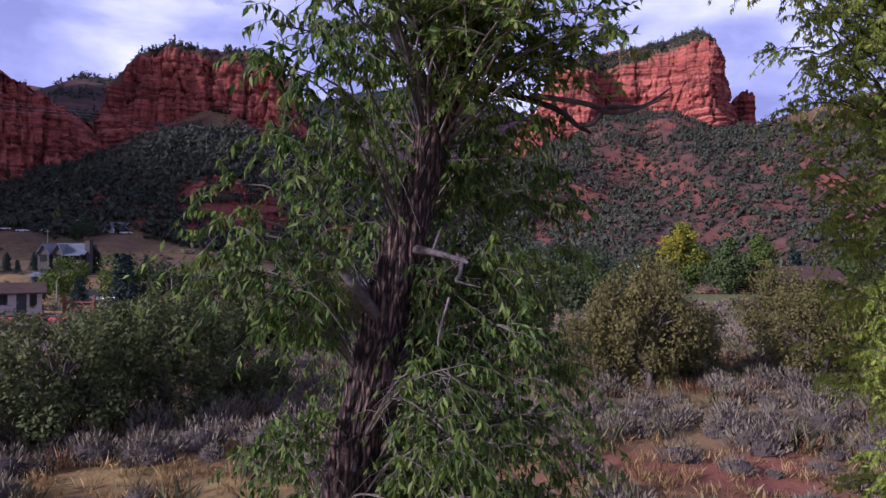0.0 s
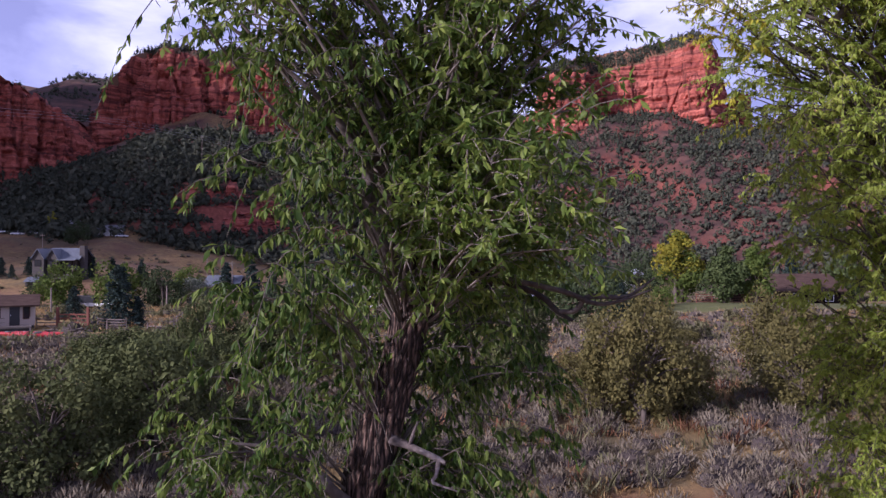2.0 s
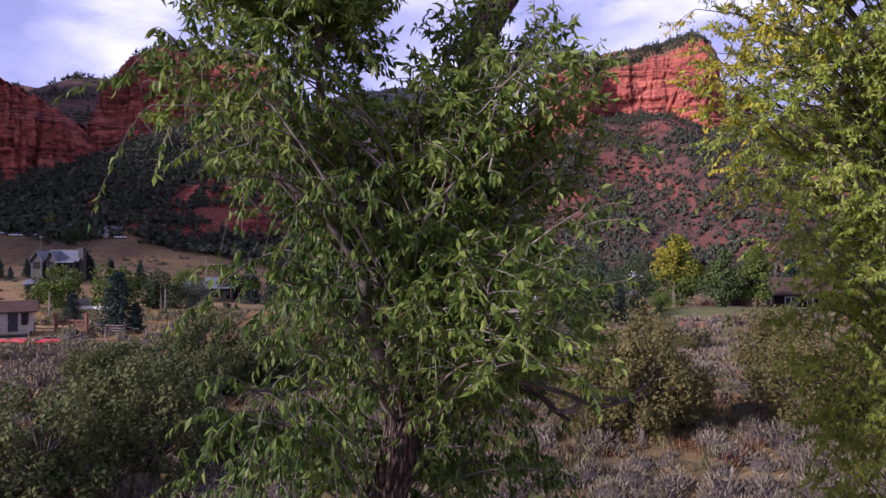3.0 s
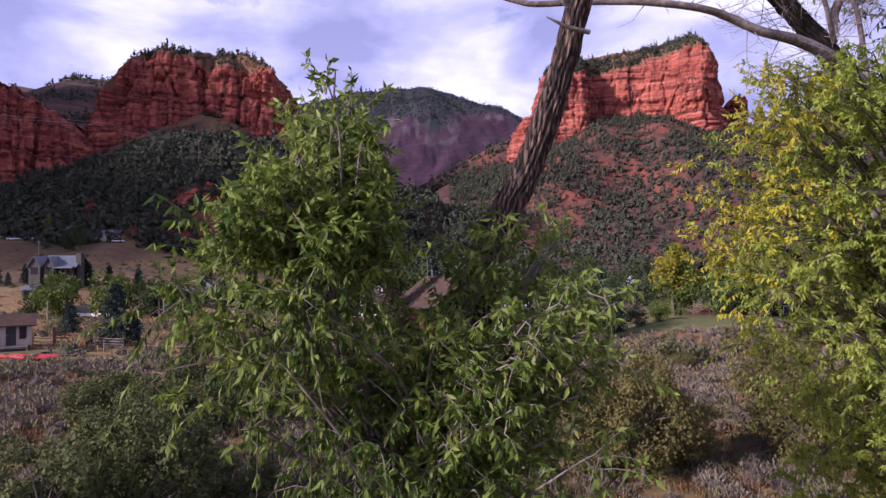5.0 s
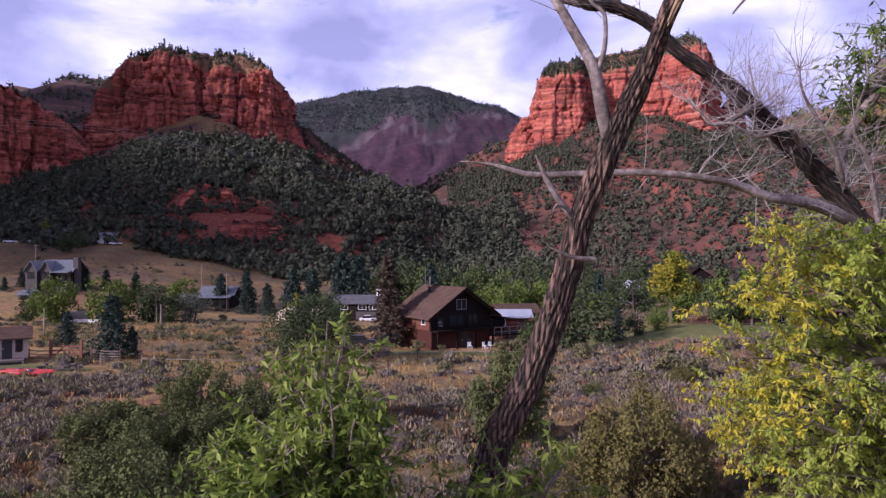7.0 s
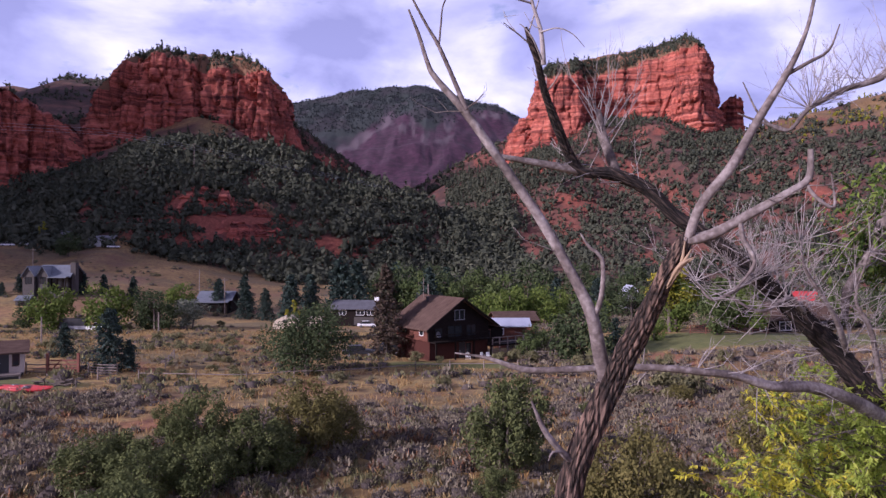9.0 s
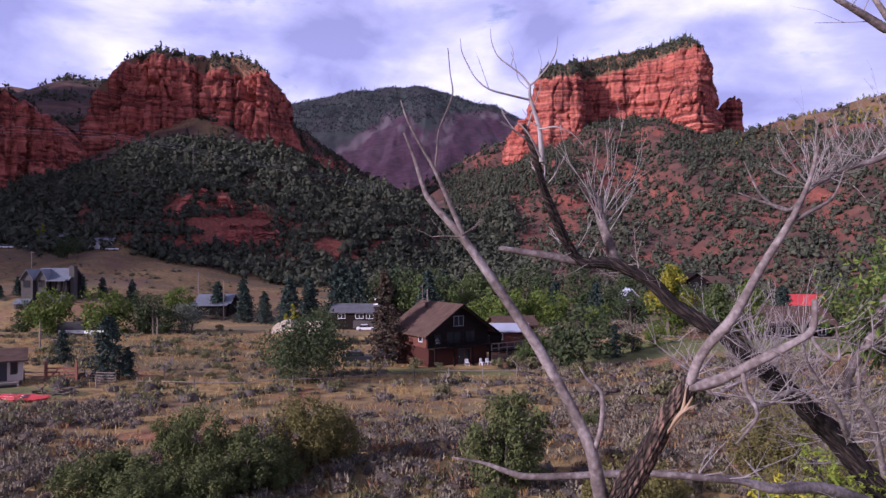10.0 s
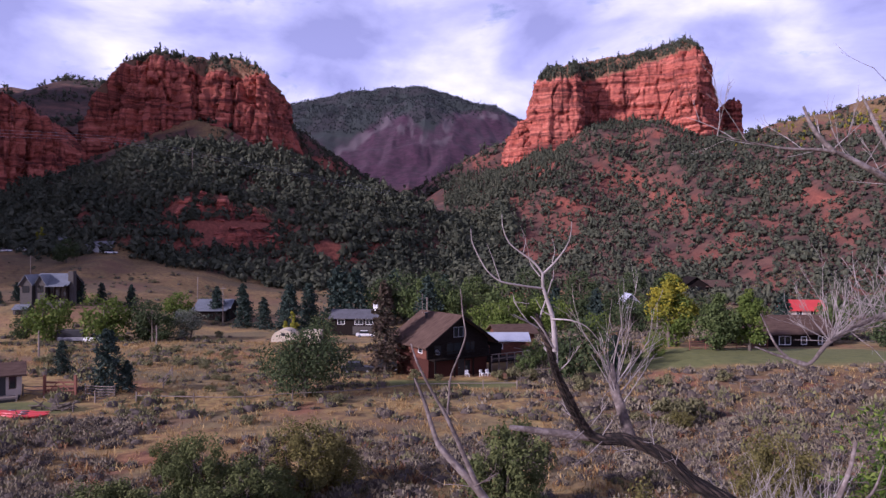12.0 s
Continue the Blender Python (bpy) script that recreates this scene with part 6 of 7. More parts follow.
def gable_roof(parent, x0, x1, y0, y1, eave, ridge_z, mat, along="x", over=0.5, end=0.5, thick=0.16):
    """Two slabs over a rectangle; along says which way the ridge runs."""
    if along == "x":
        my, half = (y0 + y1) / 2, (y1 - y0) / 2
        drop = (ridge_z - eave) / half * over
        for s, e in ((-1, y0 - over), (1, y1 + over)):
            part("roof_slope", slab([(x0 - end, my, ridge_z + 0.1), (x1 + end, my, ridge_z + 0.1), (x1 + end, e, eave - drop + 0.1), (x0 - end, e, eave - drop + 0.1)], thick), mat, parent)
    else:
        mx, half = (x0 + x1) / 2, (x1 - x0) / 2
        drop = (ridge_z - eave) / half * over
        for s, e in ((-1, x0 - over), (1, x1 + over)):
            part("roof_slope", slab([(mx, y0 - end, ridge_z + 0.1), (mx, y1 + end, ridge_z + 0.1), (e, y1 + end, eave - drop + 0.1), (e, y0 - end, eave - drop + 0.1)], thick), mat, parent)


def gable_walls(parent, x0, x1, y0, y1, eave, ridge_z, mat, along="x", foot=-0.6, label=""):
    bm = bmesh.new()
    if along == "x":
        prism(bm, [(y0, foot), (y1, foot), (y1, eave), ((y0 + y1) / 2, ridge_z), (y0, eave)], 0, x0, x1)
    else:
        prism(bm, [(x0, foot), (x1, foot), (x1, eave), ((x0 + x1) / 2, ridge_z), (x0, eave)], 1, y0, y1)
    return part("wall", bm, mat, parent, label)


def on_land(x, y, turn=0.0, up=0.0):
    return pose(x, y, float(land(x, y)) + up, 0, 0, turn)


def cabin():
    c = thing("cabin", pose(3.55, 90.6, -2.05, 0, 0, 33), "dark brown log cabin with steep shingled roof and red brick base", "house")
    gable_walls(c, -4.85, 4.85, 0.0, 8.2, 4.7, 7.9, BROWN_LOG, "y", 2.45)
    part("side_wall", boxes((-4.93, -4.85, 0.2, 8.1, 2.45, 4.6)), RED_LOG, c, "red brown board side wall")
    part("side_wall", boxes((4.85, 4.93, 0.2, 8.1, 2.45, 4.6)), RED_LOG, c, "red brown board side wall")
    part("base_wall", boxes((-4.7, 4.7, 0.05, 8.1, -0.8, 2.45)), BRICK, c, "dull red brick base storey")
    gable_roof(c, -4.85, 4.85, 0.0, 8.2, 4.7, 7.9, SHINGLE, "y", 1.0, 1.1, 0.2)
    part("fascia", slab([(0, -1.2, 7.98), (0, -1.08, 7.98), (-5.85, -1.08, 4.1), (-5.85, -1.2, 4.1)], 0.3), BROWN_LOG, c)
    part("fascia", slab([(0, -1.2, 7.98), (0, -1.08, 7.98), (5.85, -1.08, 4.1), (5.85, -1.2, 4.1)], 0.3), BROWN_LOG, c)
    window(c, -0.75, 0.7, 5.1, 6.3, 0.0, GREY_ROOF, 1)
    window(c, -1.9, 0.3, 2.9, 4.3, 0.0, BROWN_LOG, 1)
    window(c, 1.1, 2.6, 2.9, 4.3, 0.0, BROWN_LOG, 1)
    window(c, -3.9, -2.8, 2.9, 4.1, 0.0, BROWN_LOG, 0)
    window(c, 1.2, 2.0, 3.2, 4.1, 0.0, WHITE, 0, -4.93)
    window(c, 5.4, 6.6, 3.2, 4.1, 0.0, BROWN_LOG, 1, -4.93)
    door = part("door", boxes((-0.1, 0.9, -0.03, 0.05, -0.1, 2.05)), BLACK, c, "dark entry door")
    part("door_handle", boxes((0.02, 0.07, -0.09, -0.03, 0.95, 1.05)), WHITE, door)
    window(c, 1.0, 1.9, 0.5, 1.9, 0.05, RED_LOG, 0)
    part("balcony_floor", boxes((-4.6, 4.6, -1.2, 0.0, 2.3, 2.48)), BROWN_LOG, c)
    part("balcony_rail", boxes((-4.5, 4.5, -1.15, -1.08, 3.3, 3.4), (-4.5, 4.5, -1.15, -1.08, 2.75, 2.8)), BROWN_LOG, c)
    for k in range(10):
        part("baluster", boxes((-4.45 + k * 0.97, -4.39 + k * 0.97, -1.14, -1.09, 2.48, 3.3)), BROWN_LOG, c)
    for x in (-4.4, -1.4, 1.6, 4.4):
        part("post", boxes((x - 0.09, x + 0.09, -1.15, -0.97, -0.6, 2.3)), BROWN_LOG, c)
    # side porch and deck
    part("porch_wall", boxes((4.7, 8.8, 2.0, 6.6, 1.4, 3.4)), BROWN_LOG, c)
    part("porch_roof", slab([(4.6, 1.4, 4.3), (4.6, 7.0, 4.3), (9.6, 7.0, 3.3), (9.6, 1.4, 3.3)], 0.16), SHINGLE, c)
    window(c, 5.4, 6.6, 2.0, 3.1, 2.0, RED_LOG, 1)
    part("deck", boxes((4.6, 11.6, -1.0, 2.6, 1.25, 1.45)), BROWN_LOG, c)
    part("deck_rail", boxes((4.7, 11.6, -0.98, -0.9, 2.35, 2.47), (11.5, 11.58, -0.9, 2.5, 2.35, 2.47), (4.7, 11.6, -0.98, -0.9, 1.75, 1.83)), OLD_WOOD, c)
    for x in (4.75, 6.0, 7.4, 8.8, 10.2, 11.53):
        part("deck_post", boxes((x - 0.07, x + 0.07, -1.0, -0.86, -0.7, 2.4)), OLD_WOOD, c)
    vent = part("chimney", boxes((-1.4, -1.15, 5.8, 6.05, 6.6, 7.8)), BLACK, c)
    part("cap", boxes((-1.48, -1.07, 5.72, 6.13, 7.8, 7.88)), BLACK, vent)
    part("chimney", boxes((3.6, 4.3, 6.9, 7.6, 4.6, 7.0)), BRICK, c, "brick chimney behind the roof")
    part("antenna", boxes((-0.62, -0.56, 8.0, 8.06, 7.2, 10.4)), OLD_WOOD, c)
    bm = bmesh.new()
    bmesh.ops.create_uvsphere(bm, u_segments=14, v_segments=8, radius=0.42, matrix=pose(-3.6, -0.55, 3.4, 60, 0, -20))
    for v in list(bm.verts):
        if (v.co - Vector((-3.6, -0.55, 3.4))).dot(Vector((0.3, -0.8, 0.5))) > 0.05:
            bm.verts.remove(v)
    dish = part("satellite_dish", bm, GREY_ROOF, c, "grey satellite dish")
    part("arm", boxes((-3.63, -3.57, -0.6, 0.0, 3.3, 3.36)), BLACK, dish)
    return c


def garden_chair(x, y, turn):
    c = thing("garden_chair", on_land(x, y, turn), "white plastic garden chair by the cabin wall", "chair", "chairs by the cabin")
    part("seat", boxes((-0.25, 0.25, -0.25, 0.25, 0.4, 0.45)), WHITE, c)
    part("backrest", boxes((-0.25, 0.25, 0.2, 0.25, 0.45, 0.9)), WHITE, c)
    for sx in (-0.22, 0.22):
        for sy in (-0.22, 0.22):
            part("leg", boxes((sx - 0.025, sx + 0.025, sy - 0.025, sy + 0.025, -0.1, 0.4)), WHITE, c)


def car(x, y, turn, mat, label, long=4.5, tall=1.5, cab=(0.28, 0.86), name="car"):
    c = thing(name, on_land(x, y, turn), label, "car")
    h = tall
    bm = bmesh.new()
    prism(bm, [(-long / 2, 0.35), (long / 2, 0.35), (long / 2, 0.55 * h), (long * 0.30, 0.62 * h), (-long * 0.46, 0.62 * h), (-long / 2, 0.5 * h)], 1, -0.88, 0.88)
    bmesh.ops.bevel(bm, geom=list(bm.edges), offset=0.09, segments=2, affect="EDGES")
    part("body", bm, mat, c)
    a, b = -long / 2 + long * (1 - cab[1]), -long / 2 + long * (1 - cab[0])
    bm = bmesh.new()
    prism(bm, [(a, 0.6 * h), (b, 0.6 * h), (b - 0.55, h), (a + 0.35, h)], 1, -0.78, 0.78)
    bmesh.ops.bevel(bm, geom=list(bm.edges), offset=0.06, segments=2, affect="EDGES")
    roof = part("cabin", bm, GLASS, c, "dark glazed cabin")
    part("roof_panel", boxes((a + 0.4, b - 0.6, -0.7, 0.7, h - 0.01, h + 0.03)), mat, roof)
    for sx in (-0.31, 0.31):
        for sy in (-0.86, 0.86):
            bm = bmesh.new()
            bmesh.ops.create_cone(bm, cap_ends=True, segments=18, radius1=0.33, radius2=0.33, depth=0.22, matrix=pose(sx * long, sy, 0.33, 90))
            wheel = part("wheel", bm, TYRE, c)
            bm = bmesh.new()
            bmesh.ops.create_cone(bm, cap_ends=True, segments=12, radius1=0.19, radius2=0.19, depth=0.24, matrix=pose(sx * long, sy, 0.33, 90))
            part("rim", bm, GREY_ROOF, wheel)
    return c


def house_with_porch():
    c = thing("house", pose(-46.6, 71.2, float(land(-46, 70.5)) + 0.5, 0, 0, 30), "cream bungalow with low brown roof on a dark raised deck", "house")
    gable_walls(c, -6.0, 4.0, -2.2, 2.4, 2.15, 2.95, CREAM, "x", -0.05)
    gable_roof(c, -6.0, 4.0, -2.2, 2.4, 2.15, 2.95, SHINGLE, "x", 0.5, 0.45)
    # solid dark box stands in for the shade under the raised floor
    part("base", boxes((-5.9, 3.9, -2.05, 2.3, -1.3, -0.05)), BLACK, c, "solid dark block in place of the shade below the floor")
    window(c, 0.0, 0.9, 0.9, 2.0, -2.2, SHINGLE, 0)
    window(c, 3.0, 3.5, 0.7, 2.0, -2.2, SHINGLE, 0)
    door = part("door", boxes((1.75, 2.65, -2.24, -2.2, 0.0, 2.1)), BLACK, c, "dark front door")
    part("door_handle", boxes((1.83, 1.89, -2.3, -2.24, 1.0, 1.1)), WHITE, door)
    part("deck", boxes((-6.0, 3.7, -3.5, -2.2, -0.22, -0.04)), OLD_WOOD, c)
    # dark board fills in the shade under the deck
    part("deck_skirt", boxes((-5.9, 3.55, -3.4, -3.3, -1.3, -0.22)), BLACK, c)
    for x in (0.6, 3.6):
        part("post", boxes((x - 0.07, x + 0.07, -3.48, -3.34, -1.2, 0.9)), CREAM, c)
    part("rail", boxes((-5.9, 1.4, -3.46, -3.4, 0.82, 0.9), (-5.9, 1.4, -3.46, -3.4, 0.4, 0.46)), OLD_WOOD, c)


def hill_house():
    c = thing("house", pose(-97.8, 176.0, 2.4) @ Matrix.Diagonal((0.72, 0.8, 1.0, 1.0)), "stone and timber house with blue grey roof on a slope", "house")
    gable_walls(c, -5.0, 7.0, 0.0, 9.0, 3.6, 6.2, BROWN_LOG, "x", -4.0)
    gable_roof(c, -5.0, 7.0, 0.0, 9.0, 3.6, 6.2, METAL_ROOF_DARK, "x", 0.7, 0.5)
    for x0, x1, y0 in ((-8.2, -4.2, -2.2), (-3.4, 0.2, -1.4)):
        gable_walls(c, x0, x1, y0, 6.0, 3.9, 6.0, STONE, "y", -4.0)
        gable_roof(c, x0, x1, y0, 6.0, 3.9, 6.0, METAL_ROOF_DARK, "y", 0.5, 0.6)
        window(c, x0 + 0.9, x1 - 0.9, 1.6, 3.2, y0, BROWN_LOG, 1)
    for k in range(3):
        window(c, 0.9 + 2.0 * k, 2.4 + 2.0 * k, 0.6, 3.0, 0.0, BROWN_LOG, 0)
    part("chimney", boxes((6.6, 8.4, 1.0, 3.0, -4.0, 6.9)), STONE, c, "broad stone chimney")
    part("terrace_wall", boxes((-1.0, 7.6, -3.0, -2.7, -4.0, -0.4)), STONE, c)
    part("porch_roof", slab([(0.2, 0.1, 3.7), (6.8, 0.1, 3.7), (6.8, -2.2, 3.2), (0.2, -2.2, 3.2)], 0.14), METAL_ROOF_DARK, c)
    for x in (0.5, 3.4, 6.5):
        part("post", boxes((x - 0.12, x + 0.12, -2.1, -1.86, -4.0, 3.1)), BROWN_LOG, c)
    lower = thing("shed", pose(-99.6, 167.0, float(land(-100, 167)) - 0.3) @ Matrix.Scale(0.75, 4), "small grey garage with hipped roof below the house", "shed")
    gable_walls(lower, -2.0, 2.2, 0, 4, 2.3, 3.5, STONE, "x", -1.0)
    gable_roof(lower, -2.0, 2.2, 0, 4, 2.3, 3.5, METAL_ROOF_DARK, "x", 0.4, 0.4)
    part("door", boxes((-1.2, 1.2, -0.05, 0.0, -0.2, 2.0)), BROWN_LOG, lower)


def ranch(x, y, w, d, eave, ridge_z, wall_mat, roof_mat, label, turn=0.0, up=0.0, windows=(), chimney=None, along="x", glass_frame=None):
    c = thing("house", on_land(x, y, turn, up), label, "house")
    gable_walls(c, -w / 2, w / 2, 0, d, eave, ridge_z, wall_mat, along, -2.0)
    gable_roof(c, -w / 2, w / 2, 0, d, eave, ridge_z, roof_mat, along, 0.8, 0.7)
    for x0, x1, z0, z1 in windows:
        window(c, x0, x1, z0, z1, 0.0, glass_frame or WHITE, 1 if x1 - x0 > 1 else 0)
    if chimney:
        cx, cz, mat = chimney
        ch = part("chimney", boxes((cx - 0.5, cx + 0.5, d * 0.4, d * 0.4 + 0.9, eave, cz)), mat, c)
        part("cap", boxes((cx - 0.58, cx + 0.58, d * 0.4 - 0.08, d * 0.4 + 0.98, cz, cz + 0.1)), GREY_ROOF, ch)
    return c


SLATE = material("dark_grey_roof_felt", (0.055, 0.055, 0.065), 0.85, [(0.09, 0.09, 0.105), (0.12, 0.12, 0.14)], 0.8, 9.0, 0.4)
METAL_ROOF_DARK = material("blue_grey_metal_roof", (0.085, 0.095, 0.12), 0.5, [(0.13, 0.145, 0.175), (0.165, 0.18, 0.21)], 0.6, 8.0, 0.2)
cabin()
for x, y, a in ((4.6, 89.4, 20), (6.6, 90.2, 50), (7.4, 90.4, 30)):
    garden_chair(x, y, a)
house_with_porch()
hill_house()
mid = ranch(-59.2, 186, 8.6, 7, 3.2, 5.0, BROWN_LOG, METAL_ROOF_DARK, "dark brown split level house with grey roof", 0, 0.2, [(-3.4, -1.6, 0.8, 2.2), (0.6, 2.4, 0.8, 2.2)])
part("lower_roof", slab([(-5.6, 0.2, 3.0), (4.4, 0.2, 3.0), (4.4, -3.0, 2.4), (-5.6, -3.0, 2.4)], 0.15), METAL_ROOF_DARK, mid)
part("lower_wall", boxes((-5.0, 4.0, -2.2, 0.0, -2.0, 2.5)), BROWN_LOG, mid)
long_house = ranch(-18.6, 163, 10.6, 7, 2.7, 4.2, BROWN_LOG, SLATE, "long low dark brown house with dark grey roof and white chimney", -6, 1.7, [(0.4, 2.2, 1.0, 2.1), (3.0, 4.6, 1.0, 2.1), (-3.8, -2.2, 1.0, 2.1)], (4.7, 5.6, WHITE))
part("garage_door", boxes((-0.2, 4.6, -0.08, 0.0, -1.4, 0.5)), STONE, long_house, "grey garage front")
ranch(56.0, 106, 13.6, 8, 2.9, 5.0, BROWN_LOG, SHINGLE, "dark brown ranch house with brown roof beside the lawn", 4, -0.5, [(-2.0, -0.2, 0.9, 2.1), (-5.2, -4.4, 0.9, 2.1), (1.6, 2.4, 0.9, 2.0), (4.4, 5.6, 0.9, 2.0)])
ranch(94.5, 171, 8.2, 7, 2.8, 4.8, CREAM, RED_ROOF, "cream house with bright red roof behind the ranch house", -8, -0.6, [(-2.6, -1.2, 1.0, 2.3), (0.8, 2.2, 1.0, 2.3)])
lodge = ranch(88.5, 228, 7.0, 8, 3.6, 6.0, BROWN_LOG, BROWN_LOG, "dark timber lodge with gabled porch under the red slope", 0, -0.9, [(-1.8, 1.8, 0.6, 2.8)], None, "y", BROWN_LOG)
part("wing", boxes((3.5, 11.5, 0.8, 7.0, -2.0, 3.0)), BROWN_LOG, lodge)
part("wing_roof", slab([(3.3, 4.0, 5.0), (12.2, 4.0, 5.0), (12.2, -0.4, 2.9), (3.3, -0.4, 2.9)], 0.2), SHINGLE, lodge)
shed = ranch(11.6, 105, 5.6, 4, 2.3, 3.0, RED_LOG, METAL_ROOF, "red brown shed with pale metal roof behind the cabin", 0, 1.3, [(-1.6, -0.8, 0.8, 1.6)])
ranch(14.5, 118, 6.5, 5, 2.2, 3.2, RED_LOG, SHINGLE, "small brown outbuilding among broadleaf trees", 10, 1.6, [(-1.5, -0.7, 0.8, 1.6)])
ranch(52.0, 178, 5, 5, 3.0, 5.6, GREY_ROOF, METAL_ROOF, "small steep roofed pale cottage between trees", 0, 0.5, [(-0.5, 0.5, 0.8, 2.0)], None, "y")
ranch(-127, 262, 9, 6, 2.6, 4.0, WHITE, GREY_ROOF, "low white house at the edge of the woods", 0, 0.4, [(-2.5, -1.2, 0.9, 2.0), (1.2, 2.6, 0.9, 2.0)])
ranch(-146, 266, 8, 6, 2.6, 3.8, STONE, GREY_ROOF, "low grey house at the edge of the woods", 0, 0.4, [(-2.5, -1.2, 0.9, 2.0)])
for x, y, a in ((-158, 256, 0), (-152, 257, 10), (-120, 258, -5), (-165, 257, 0)):
    car(x, y, a, WHITE, "white car parked by a far house")
car(-10.2, 94.2, 8, BLACK, "dark car parked beside the cabin")
car(-6.4, 96.5, -4, BLACK, "dark estate car behind the brown spruce", 4.7, 1.6, (0.1, 0.86))
car(-67.2, 139, 0, WHITE, "white pickup truck by the road", 5.2, 1.9, (0.35, 0.72), "pickup_truck")
car(-15.2, 158, 5, WHITE, "white car in front of the long house")


def trailer():
    c = thing("horse_trailer", on_land(-72.2, 139.2), "black and grey box trailer by the road", "trailer")
    body = part("body", box(bmesh.new(), -2.6, 2.6, -1.1, 1.1, 0.6, 1.3, 0.08), GREY_ROOF, c)
    part("upper_body", box(bmesh.new(), -2.6, 2.6, -1.08, 1.08, 1.3, 2.7, 0.1), BLACK, c)
    part("hitch", boxes((2.6, 3.4, -0.08, 0.08, 0.5, 0.62)), BLACK, c)
    for x in (-0.6, 0.3):
        for y in (-1.1, 1.1):
            bm = bmesh.new()
            bmesh.ops.create_cone(bm, cap_ends=True, segments=16, radius1=0.36, radius2=0.36, depth=0.2, matrix=pose(x, y, 0.36, 90))
            part("wheel", bm, TYRE, c)


def canvas_shelter():
    c = thing("canvas_shelter", on_land(-25.2, 117, 0, 2.3), "cream canvas arched shelter with small dark window", "shelter")
    bm = bmesh.new()
    arc = [(2.1 * math.cos(a), 2.0 * math.sin(a) ** 0.8) for a in np.linspace(0.0, math.pi, 17)]
    prism(bm, arc, 1, 0, 4.5)
    part("cover", bm, CANVAS, c)
    part("cover", boxes((3.2, 6.0, 1.0, 4.0, -0.4, 1.7)), CANVAS, c, "square cream canvas annex")
    part("window", boxes((-0.4, 0.3, -0.04, 0.0, 1.0, 1.5)), BLACK, c)


def kayak(x, y, turn, mat, label, lift=0.0, tilt=0.0):
    c = thing("kayak", on_land(x, y, turn, lift) @ pose(0, 0, 0, tilt), label, "kayak", "boats on the lawn edge")
    bm = bmesh.new()
    rings = []
    for s in np.linspace(-1, 1, 17):
        w, hgt = 0.36 * (1 - abs(s) ** 2.4) + 0.015, 0.10 + 0.16 * s * s
        rings.append([bm.verts.new((s * 2.1, w * math.cos(a), hgt + (0.2 * math.sin(a) * (1 - abs(s) ** 3)) + 0.1)) for a in np.arange(10) / 10 * 2 * math.pi])
    for a, b in zip(rings, rings[1:]):
        for i in range(10):
            bm.faces.new((a[i], a[(i + 1) % 10], b[(i + 1) % 10], b[i]))
    bm.faces.new(rings[0][::-1]), bm.faces.new(rings[-1])
    bmesh.ops.recalc_face_normals(bm, faces=bm.faces)
    hull = part("hull", bm, mat, c)
    bm = bmesh.new()
    bmesh.ops.create_cone(bm, cap_ends=True, segments=16, radius1=0.3, radius2=0.26, depth=0.07, matrix=Matrix.Diagonal((1.5, 0.75, 1, 1)) @ pose(-0.1, 0, 0.40))
    part("cockpit_rim", bm, BLACK, hull)


trailer()
canvas_shelter()
kayak(-36.4, 62.6, 4, KAYAK_RED, "red kayak lying on the grass")
kayak(-37.9, 63.2, -3, KAYAK_RED, "red kayak lying on the grass")
kayak(-36.0, 61.7, 7, KAYAK_RED, "red kayak lying on the grass")
kayak(-39.2, 62.8, 2, KAYAK_RED, "red kayak lying on the grass")


def wood_pile():
    c = thing("scrap_wood_pile", on_land(-35.6, 66.0), "heap of dark scrap timber and branches", "wood pile")
    r = np.random.default_rng(17)
    for k in range(34):
        o = np.array([r.uniform(-1.9, 1.9), r.uniform(-0.7, 0.7), r.uniform(0.0, 0.45)])
        d = unit(r.normal(size=3) * [1, 0.6, 0.35]) * r.uniform(0.4, 0.9)
        V, F = tube(np.array([(*(o - d), 0.07), (*(o + d + [0, 0, 0.15]), 0.05)]), 6)
        link_mesh("log", V, [F], GREY_BARK, c)


wood_pile()


def rail_fence(points, label, mat, rails=3, high=1.15, gap=2.4, group="", name="fence"):
    c = thing(name, Matrix(), label, "fence")
    for (ax, ay), (bx, by) in zip(points, points[1:]):
        n = max(1, round(math.hypot(bx - ax, by - ay) / gap))
        spots = [(ax + (bx - ax) * k / n, ay + (by - ay) * k / n) for k in range(n + 1)]
        for x, y in spots:
            z = float(land(x, y))
            V, F = tube(np.array([(x, y, z - 0.4, 0.075), (x, y, z + high * 0.6, 0.07), (x, y, z + high + 0.12, 0.06)]), 7, 0.1, int(abs(x * 7)))
            link_mesh("post", V, [F], mat, c)
        for (px, py), (qx, qy) in zip(spots, spots[1:]):
            for k in range(rails):
                h = high * (k + 0.75) / rails
                V, F = tube(np.array([(px, py, float(land(px, py)) + h, 0.05), ((px + qx) / 2, (py + qy) / 2, float(land((px + qx) / 2, (py + qy) / 2)) + h - 0.02, 0.055), (qx, qy, float(land(qx, qy)) + h, 0.045)]), 6)
                link_mesh("rail", V, [F], mat, c)
    return c


